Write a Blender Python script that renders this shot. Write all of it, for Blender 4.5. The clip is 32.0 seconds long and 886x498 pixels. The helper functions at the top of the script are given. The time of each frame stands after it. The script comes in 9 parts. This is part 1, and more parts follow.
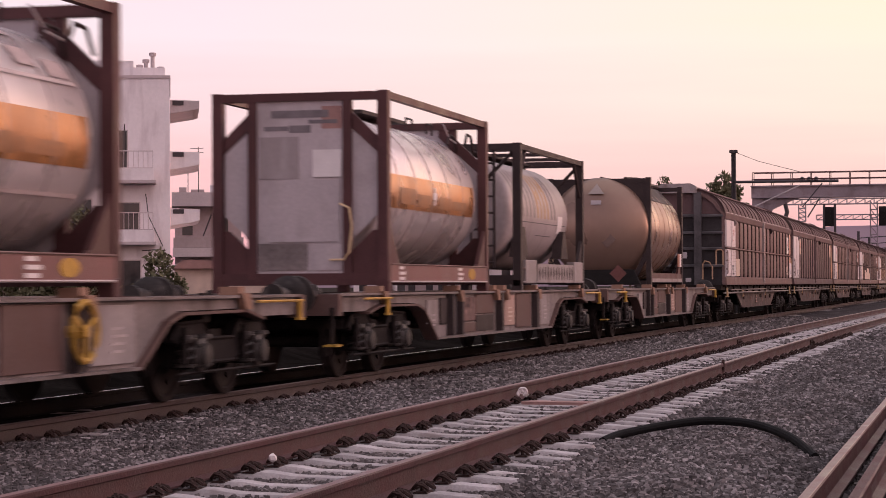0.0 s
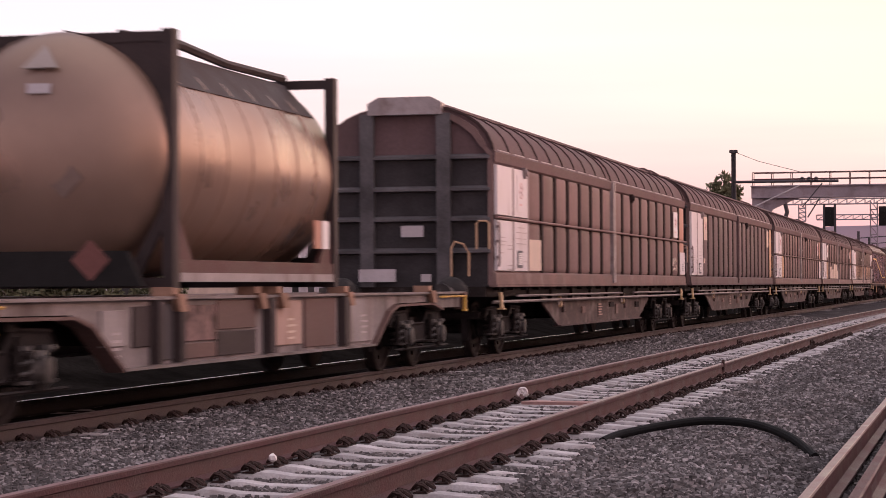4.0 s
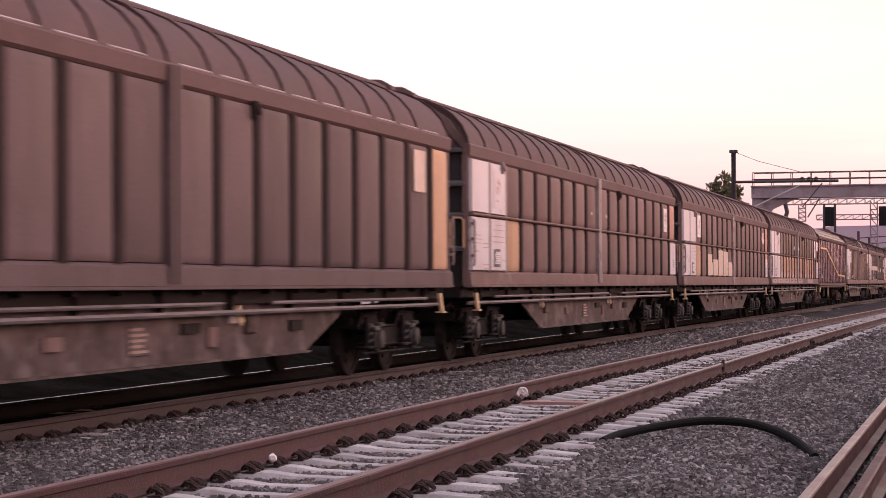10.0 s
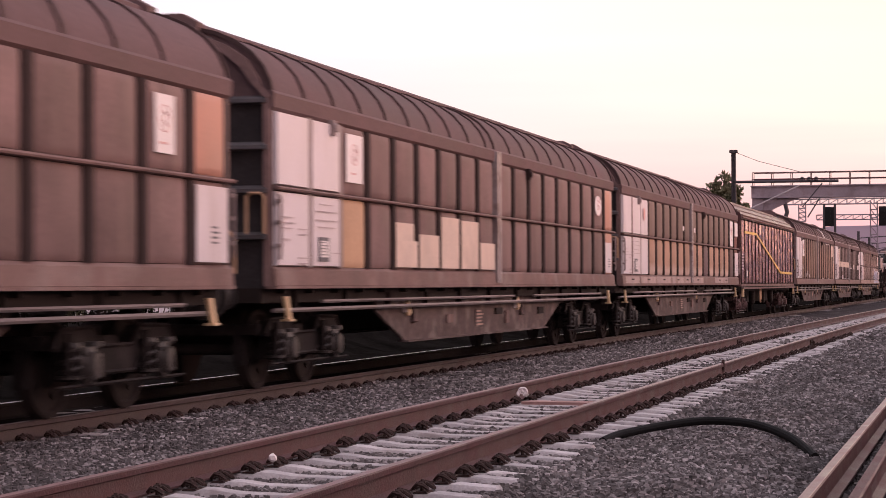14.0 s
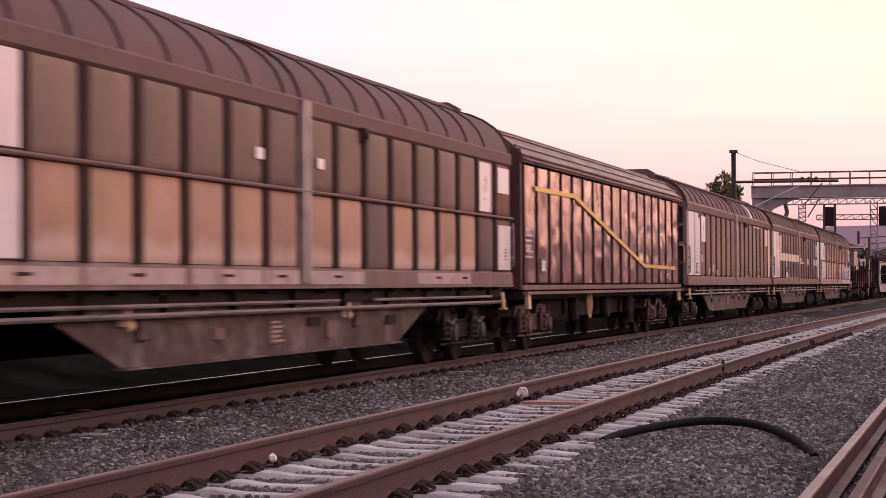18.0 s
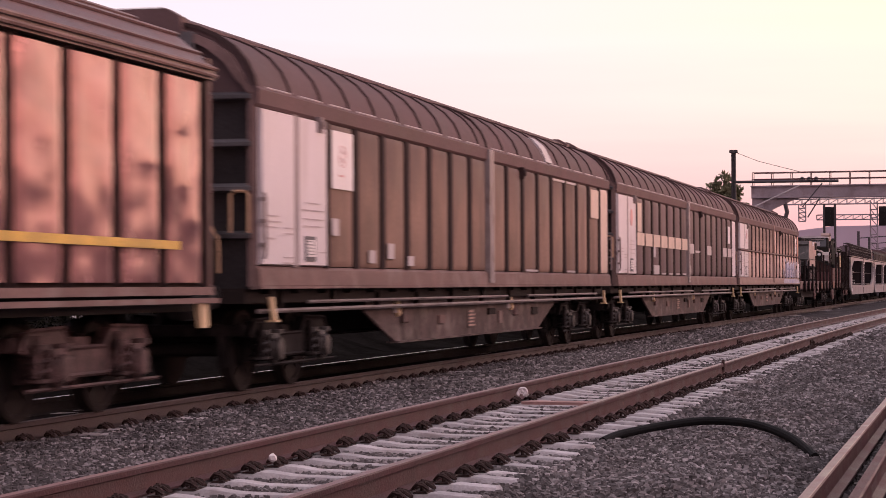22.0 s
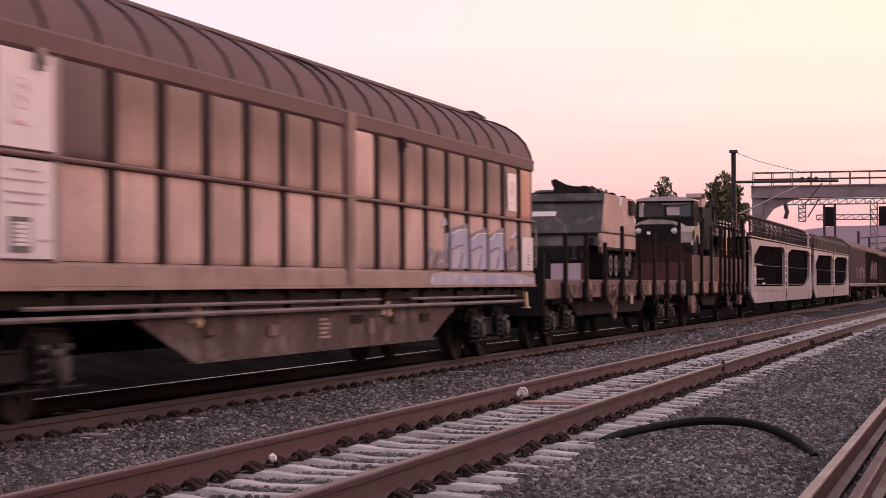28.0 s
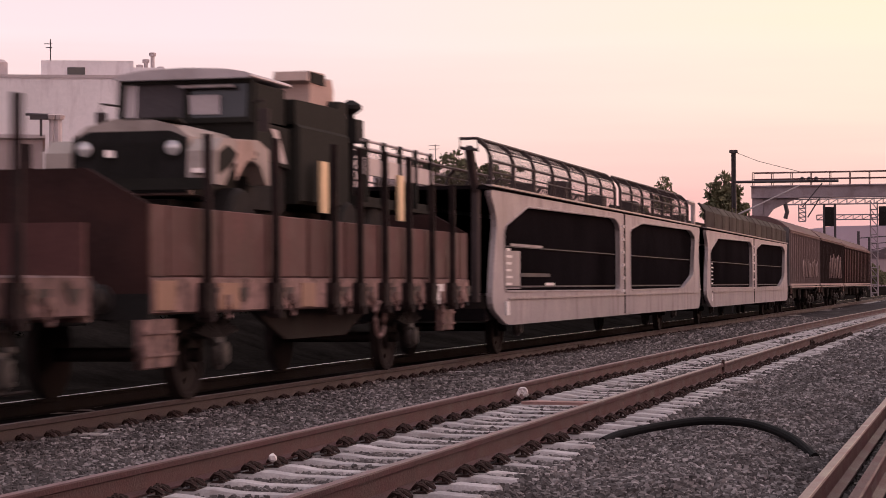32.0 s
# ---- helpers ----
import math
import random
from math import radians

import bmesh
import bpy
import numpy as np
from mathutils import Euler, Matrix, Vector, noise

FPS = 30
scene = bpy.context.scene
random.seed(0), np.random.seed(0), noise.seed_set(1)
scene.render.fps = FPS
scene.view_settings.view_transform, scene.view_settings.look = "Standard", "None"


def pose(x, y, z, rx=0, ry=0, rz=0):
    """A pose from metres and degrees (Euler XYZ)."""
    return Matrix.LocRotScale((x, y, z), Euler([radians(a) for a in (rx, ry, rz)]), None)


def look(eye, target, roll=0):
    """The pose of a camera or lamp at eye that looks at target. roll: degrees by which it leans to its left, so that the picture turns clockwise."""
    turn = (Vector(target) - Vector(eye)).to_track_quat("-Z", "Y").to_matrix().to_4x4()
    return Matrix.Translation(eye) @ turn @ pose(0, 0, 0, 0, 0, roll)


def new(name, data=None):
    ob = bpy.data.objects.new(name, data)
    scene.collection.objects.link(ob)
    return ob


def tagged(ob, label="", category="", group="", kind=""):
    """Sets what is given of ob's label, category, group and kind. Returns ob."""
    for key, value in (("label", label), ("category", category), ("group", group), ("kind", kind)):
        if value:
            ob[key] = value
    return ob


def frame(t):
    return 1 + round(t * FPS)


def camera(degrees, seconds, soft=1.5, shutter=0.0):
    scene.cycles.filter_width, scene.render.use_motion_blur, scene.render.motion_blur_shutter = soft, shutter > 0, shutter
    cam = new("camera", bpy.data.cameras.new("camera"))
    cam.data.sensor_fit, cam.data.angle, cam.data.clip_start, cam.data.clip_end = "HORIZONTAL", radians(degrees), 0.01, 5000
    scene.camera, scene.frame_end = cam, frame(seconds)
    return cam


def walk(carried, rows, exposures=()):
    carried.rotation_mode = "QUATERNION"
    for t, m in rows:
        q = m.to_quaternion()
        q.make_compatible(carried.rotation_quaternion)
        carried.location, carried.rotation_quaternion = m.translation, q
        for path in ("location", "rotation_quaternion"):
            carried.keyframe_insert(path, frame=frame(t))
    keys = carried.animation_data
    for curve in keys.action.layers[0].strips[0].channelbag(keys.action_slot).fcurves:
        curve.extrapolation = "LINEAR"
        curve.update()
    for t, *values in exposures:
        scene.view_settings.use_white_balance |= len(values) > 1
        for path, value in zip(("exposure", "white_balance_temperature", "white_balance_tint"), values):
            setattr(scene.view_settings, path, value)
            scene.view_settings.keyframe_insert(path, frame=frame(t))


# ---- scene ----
EYE = Vector((0.0, 0.0, 1.157))
YAW, PITCH, ROLL = radians(13.78), radians(0.948), -0.335
AIM = EYE + 50 * Vector((math.cos(PITCH) * math.cos(YAW), math.cos(PITCH) * math.sin(YAW), math.sin(PITCH)))
cam = camera(22.59, 32.0, soft=0.8, shutter=0.7)
walk(cam, [(0.0, look(EYE, AIM, ROLL)), (32.0, look(EYE, AIM, ROLL))],
     exposures=[(0.0, 0.02, 6500, 22), (2.0, 0.05, 6500, 18), (5.5, 0.36, 6350, 20), (12.0, 0.33, 6350, 20), (17.0, 0.20, 6450, 22),
                (19.2, 0.16, 6480, 24), (21.0, 0.04, 6520, 27), (23.0, 0.26, 6420, 24), (26.0, 0.20, 6420, 24), (28.0, 0.06, 6520, 24), (29.0, -0.04, 6600, 25), (31.0, -0.12, 6750, 25), (32.0, 0.0, 6700, 21)])

# ---- light: dusk sky, the glow of the set sun ahead and to the right ----
GLOW = Vector((0.62, -0.78, 0.0)).normalized()
world = bpy.data.worlds.new("dusk_sky")
scene.world = world
world.use_nodes = True
wt = world.node_tree
wt.nodes.clear()


def wnode(kind, **sets):
    n = wt.nodes.new(kind)
    for k, v in sets.items():
        n.inputs[k].default_value = v
    return n


tc = wnode("ShaderNodeTexCoord")
sep = wnode("ShaderNodeSeparateXYZ")
wt.links.new(tc.outputs["Generated"], sep.inputs[0])
ramp = wnode("ShaderNodeValToRGB")
for pos, col in ((0.0, (0.80, 0.43, 0.50)), (0.03, (0.95, 0.53, 0.52)), (0.065, (1.01, 0.71, 0.69)), (0.11, (1.02, 0.87, 0.88)), (0.16, (0.92, 0.80, 0.84)), (0.3, (0.42, 0.37, 0.44)), (0.55, (0.24, 0.23, 0.30)), (1.0, (0.18, 0.19, 0.28))):
    e = ramp.color_ramp.elements.new(pos)
    e.color = (*col, 1)
ramp.color_ramp.elements.remove(ramp.color_ramp.elements[0])
ramp.color_ramp.elements.remove(ramp.color_ramp.elements[-1])
# thin high haze streaks, drawn out level
streaks = wnode("ShaderNodeTexNoise", Scale=1.0, Detail=5.0)
level = wnode("ShaderNodeMapping", Scale=(3.0, 3.0, 46.0))
wt.links.new(tc.outputs["Generated"], level.inputs[0])
wt.links.new(level.outputs[0], streaks.inputs["Vector"])
haze = wnode("ShaderNodeMapRange", **{"From Min": 0.3, "From Max": 0.7, "To Min": -0.011, "To Max": 0.011})
wt.links.new(streaks.outputs["Fac"], haze.inputs["Value"])
lifted = wt.nodes.new("ShaderNodeMath")
wt.links.new(sep.outputs["Z"], lifted.inputs[0])
wt.links.new(haze.outputs["Result"], lifted.inputs[1])
wt.links.new(lifted.outputs[0], ramp.inputs[0])
dot = wt.nodes.new("ShaderNodeVectorMath")
dot.operation = "DOT_PRODUCT"
wt.links.new(tc.outputs["Generated"], dot.inputs[0])
dot.inputs[1].default_value = GLOW
rng = wnode("ShaderNodeMapRange", **{"From Min": 0.32, "From Max": 0.62, "To Min": 0.0, "To Max": 1.0})
wt.links.new(dot.outputs["Value"], rng.inputs["Value"])
height = wnode("ShaderNodeValToRGB")
for pos, v in ((0.0, 0.0), (0.035, 0.12), (0.075, 0.5), (0.14, 1.0), (0.3, 0.4), (0.55, 0.0)):
    e = height.color_ramp.elements.new(pos)
    e.color = (v, v, v, 1)
height.color_ramp.elements.remove(height.color_ramp.elements[0])
height.color_ramp.elements.remove(height.color_ramp.elements[-1])
wt.links.new(lifted.outputs[0], height.inputs[0])
both = wt.nodes.new("ShaderNodeMath")
both.operation = "MULTIPLY"
wt.links.new(rng.outputs["Result"], both.inputs[0])
wt.links.new(height.outputs["Color"], both.inputs[1])
glow_mix = wt.nodes.new("ShaderNodeMix")
glow_mix.data_type = "RGBA"
wt.links.new(both.outputs[0], glow_mix.inputs["Factor"])
wt.links.new(ramp.outputs["Color"], glow_mix.inputs["A"])
glow_mix.inputs["B"].default_value = (1.08, 0.98, 0.66, 1)
# out-of-view sky raised to light the scene: broad west patch, brighter opposite the glow
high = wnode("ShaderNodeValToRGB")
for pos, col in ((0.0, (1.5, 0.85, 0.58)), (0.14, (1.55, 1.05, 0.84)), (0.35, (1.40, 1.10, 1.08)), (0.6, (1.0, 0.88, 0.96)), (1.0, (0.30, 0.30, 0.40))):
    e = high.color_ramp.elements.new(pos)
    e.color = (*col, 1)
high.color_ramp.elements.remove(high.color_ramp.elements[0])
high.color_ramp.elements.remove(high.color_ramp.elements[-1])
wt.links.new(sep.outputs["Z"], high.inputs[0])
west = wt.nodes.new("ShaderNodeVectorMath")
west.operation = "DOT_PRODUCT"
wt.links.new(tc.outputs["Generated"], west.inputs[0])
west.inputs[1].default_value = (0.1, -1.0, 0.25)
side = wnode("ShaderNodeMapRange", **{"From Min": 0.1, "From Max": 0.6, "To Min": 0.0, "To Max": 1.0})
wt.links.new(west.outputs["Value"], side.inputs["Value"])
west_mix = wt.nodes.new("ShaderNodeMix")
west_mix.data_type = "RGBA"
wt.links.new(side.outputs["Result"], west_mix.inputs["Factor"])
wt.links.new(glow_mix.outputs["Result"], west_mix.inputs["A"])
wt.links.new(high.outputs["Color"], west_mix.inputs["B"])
aft = wnode("ShaderNodeMapRange", **{"From Min": -0.7, "From Max": 0.25, "To Min": 1.3, "To Max": 1.0})
wt.links.new(dot.outputs["Value"], aft.inputs["Value"])
core = wnode("ShaderNodeMapRange", **{"From Min": 0.70, "From Max": 1.0, "To Min": 0.0, "To Max": 0.5})
wt.links.new(dot.outputs["Value"], core.inputs["Value"])
total = wt.nodes.new("ShaderNodeMath")
total.operation = "ADD"
wt.links.new(aft.outputs["Result"], total.inputs[0])
wt.links.new(core.outputs["Result"], total.inputs[1])
sky = wt.nodes.new("ShaderNodeTexSky")
sky.sky_type, sky.sun_disc = "NISHITA", False
sky.sun_elevation, sky.sun_rotation = radians(1.5), math.atan2(GLOW.x, GLOW.y)
bg_a, bg_b = wnode("ShaderNodeBackground", Strength=0.92), wnode("ShaderNodeBackground", Strength=0.02)
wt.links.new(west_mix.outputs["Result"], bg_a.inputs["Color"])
power = wt.nodes.new("ShaderNodeMath")
power.operation, power.inputs[1].default_value = "MULTIPLY", 0.95
wt.links.new(total.outputs[0], power.inputs[0])
wt.links.new(power.outputs[0], bg_a.inputs["Strength"])
wt.links.new(sky.outputs["Color"], bg_b.inputs["Color"])
add = wt.nodes.new("ShaderNodeAddShader")
wt.links.new(bg_a.outputs[0], add.inputs[0])
wt.links.new(bg_b.outputs[0], add.inputs[1])
# unseen orange patch added low along the line for warm reflections
ember = wt.nodes.new("ShaderNodeVectorMath")
ember.operation = "DOT_PRODUCT"
wt.links.new(tc.outputs["Generated"], ember.inputs[0])
ember.inputs[1].default_value = Vector((math.cos(radians(15)), -math.sin(radians(15)), 0.06)).normalized()
ember_fall = wnode("ShaderNodeMapRange", **{"From Min": 0.958, "From Max": 0.998, "To Min": 0.0, "To Max": 0.8})
wt.links.new(ember.outputs["Value"], ember_fall.inputs["Value"])
bg_c = wnode("ShaderNodeBackground", Color=(1.0, 0.50, 0.24, 1))
wt.links.new(ember_fall.outputs["Result"], bg_c.inputs["Strength"])
add_two = wt.nodes.new("ShaderNodeAddShader")
wt.links.new(add.outputs[0], add_two.inputs[0])
wt.links.new(bg_c.outputs[0], add_two.inputs[1])
out = wt.nodes.new("ShaderNodeOutputWorld")
wt.links.new(add_two.outputs[0], out.inputs[0])
lamp = bpy.data.lights.new("sun", "SUN")
lamp.energy, lamp.angle, lamp.color = 0.75, radians(12), (1.0, 0.56, 0.42)
sun = new("sun", lamp)
sun.matrix_world = look(Vector((40, 8, 0)) + 60 * Vector((0.45, -0.89, 0.125)), Vector((40, 8, 0)))


# ---- materials ----
def material(name, colour, rough=0.6, metal=0.0, vary=0.25, scale=3.0, fine=40.0, bump=0.15, stain=None, stain_amount=0.45,
             streak=False, random=0.0, glass=0.0, spec=0.4, island=0.0, soot=None, foot=None):
    """Painted, rusted or mineral surface: two scales of variation, optional stains or vertical streaks, relief."""
    m = bpy.data.materials.new(name)
    m.use_nodes = True
    nt = m.node_tree
    bs = nt.nodes["Principled BSDF"]
    bs.inputs["Roughness"].default_value = rough
    bs.inputs["Metallic"].default_value = metal
    bs.inputs["Specular IOR Level"].default_value = spec
    tex = nt.nodes.new("ShaderNodeTexCoord")
    # every object takes its own cut of the pattern
    own = nt.nodes.new("ShaderNodeObjectInfo")
    shift = nt.nodes.new("ShaderNodeVectorMath")
    shift.operation = "MULTIPLY_ADD"
    shift.inputs[1].default_value = (43.0, 17.0, 29.0)
    nt.links.new(own.outputs["Random"], shift.inputs[0])
    nt.links.new(tex.outputs["Object"], shift.inputs[2])
    source = shift.outputs[0]

    def noise_of(s, detail, stretch=None):
        n = nt.nodes.new("ShaderNodeTexNoise")
        n.inputs["Scale"].default_value, n.inputs["Detail"].default_value = s, detail
        if stretch:
            mp = nt.nodes.new("ShaderNodeMapping")
            mp.inputs["Scale"].default_value = stretch
            nt.links.new(source, mp.inputs[0])
            nt.links.new(mp.outputs[0], n.inputs["Vector"])
        else:
            nt.links.new(source, n.inputs["Vector"])
        return n.outputs["Fac"]

    def ranged(socket, a, b, lo, hi):
        r = nt.nodes.new("ShaderNodeMapRange")
        for k, v in (("From Min", a), ("From Max", b), ("To Min", lo), ("To Max", hi)):
            r.inputs[k].default_value = v
        nt.links.new(socket, r.inputs["Value"])
        return r.outputs["Result"]

    def mixed(fac, a, b, mode="MIX"):
        x = nt.nodes.new("ShaderNodeMix")
        x.data_type, x.blend_type = "RGBA", mode
        for key, v in (("Factor", fac), ("A", a), ("B", b)):
            if isinstance(v, (int, float)):
                x.inputs[key].default_value = v
            elif isinstance(v, tuple):
                x.inputs[key].default_value = (*v, 1)
            else:
                nt.links.new(v, x.inputs[key])
        return x.outputs["Result"]

    big, small = noise_of(scale, 5), noise_of(fine, 3)
    dark = tuple(c * (1 - vary) for c in colour)
    light = tuple(min(1, c * (1 + vary)) for c in colour)
    col = mixed(ranged(big, 0.3, 0.7, 0, 1), dark, light)
    grey = nt.nodes.new("ShaderNodeCombineColor")
    f = ranged(small, 0.25, 0.75, 1 - vary * 0.6, 1 + vary * 0.6)
    for k in ("Red", "Green", "Blue"):
        nt.links.new(f, grey.inputs[k])
    col = mixed(1.0, col, grey.outputs[0], "MULTIPLY")
    if stain:
        s = noise_of(scale * 0.9 + 0.7, 8, (1.6, 1.6, 0.35) if streak else (1, 1, 1))
        col = mixed(ranged(s, 0.52, 0.68, 0, stain_amount), col, stain)
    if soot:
        # darker from the top edge down, ending in an uneven line
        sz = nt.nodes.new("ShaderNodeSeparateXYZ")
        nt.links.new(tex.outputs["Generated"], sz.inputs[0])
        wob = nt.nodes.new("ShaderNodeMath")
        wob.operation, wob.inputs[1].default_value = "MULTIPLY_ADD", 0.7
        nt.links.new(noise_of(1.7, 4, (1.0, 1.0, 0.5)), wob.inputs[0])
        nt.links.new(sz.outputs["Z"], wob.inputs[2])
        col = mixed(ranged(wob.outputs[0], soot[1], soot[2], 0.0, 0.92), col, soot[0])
    if foot:
        # paint washed pale from the lower edge up, ending in an uneven line
        fz = nt.nodes.new("ShaderNodeSeparateXYZ")
        nt.links.new(tex.outputs["Generated"], fz.inputs[0])
        wav = nt.nodes.new("ShaderNodeMath")
        wav.operation, wav.inputs[1].default_value = "MULTIPLY_ADD", 0.5
        nt.links.new(noise_of(2.1, 4, (1.0, 1.0, 0.6)), wav.inputs[0])
        nt.links.new(fz.outputs["Z"], wav.inputs[2])
        col = mixed(ranged(wav.outputs[0], foot[1], foot[2], 0.9, 0.0), col, foot[0])
    if random:
        oi = nt.nodes.new("ShaderNodeObjectInfo")
        g2 = nt.nodes.new("ShaderNodeCombineColor")
        f2 = ranged(oi.outputs["Random"], 0, 1, 1 - random, 1 + random)
        for k in ("Red", "Green", "Blue"):
            nt.links.new(f2, g2.inputs[k])
        col = mixed(1.0, col, g2.outputs[0], "MULTIPLY")
    if island:
        ge = nt.nodes.new("ShaderNodeNewGeometry")
        g3 = nt.nodes.new("ShaderNodeCombineColor")
        pw = nt.nodes.new("ShaderNodeMath")
        pw.operation, pw.inputs[1].default_value = "POWER", 3.0
        nt.links.new(ge.outputs["Random Per Island"], pw.inputs[0])
        f3 = ranged(pw.outputs[0], 0, 1, 1 - island, 1 + 2.2 * island)
        for k in ("Red", "Green", "Blue"):
            nt.links.new(f3, g3.inputs[k])
        col = mixed(1.0, col, g3.outputs[0], "MULTIPLY")
    nt.links.new(col, bs.inputs["Base Color"])
    nt.links.new(ranged(big, 0.3, 0.7, max(0.03, rough - 0.12), min(1, rough + 0.12)), bs.inputs["Roughness"])
    if bump:
        b = nt.nodes.new("ShaderNodeBump")
        b.inputs["Strength"].default_value, b.inputs["Distance"].default_value = bump, 0.02
        nt.links.new(small, b.inputs["Height"])
        nt.links.new(b.outputs[0], bs.inputs["Normal"])
    if glass:
        bs.inputs["Transmission Weight"].default_value = glass
    return m


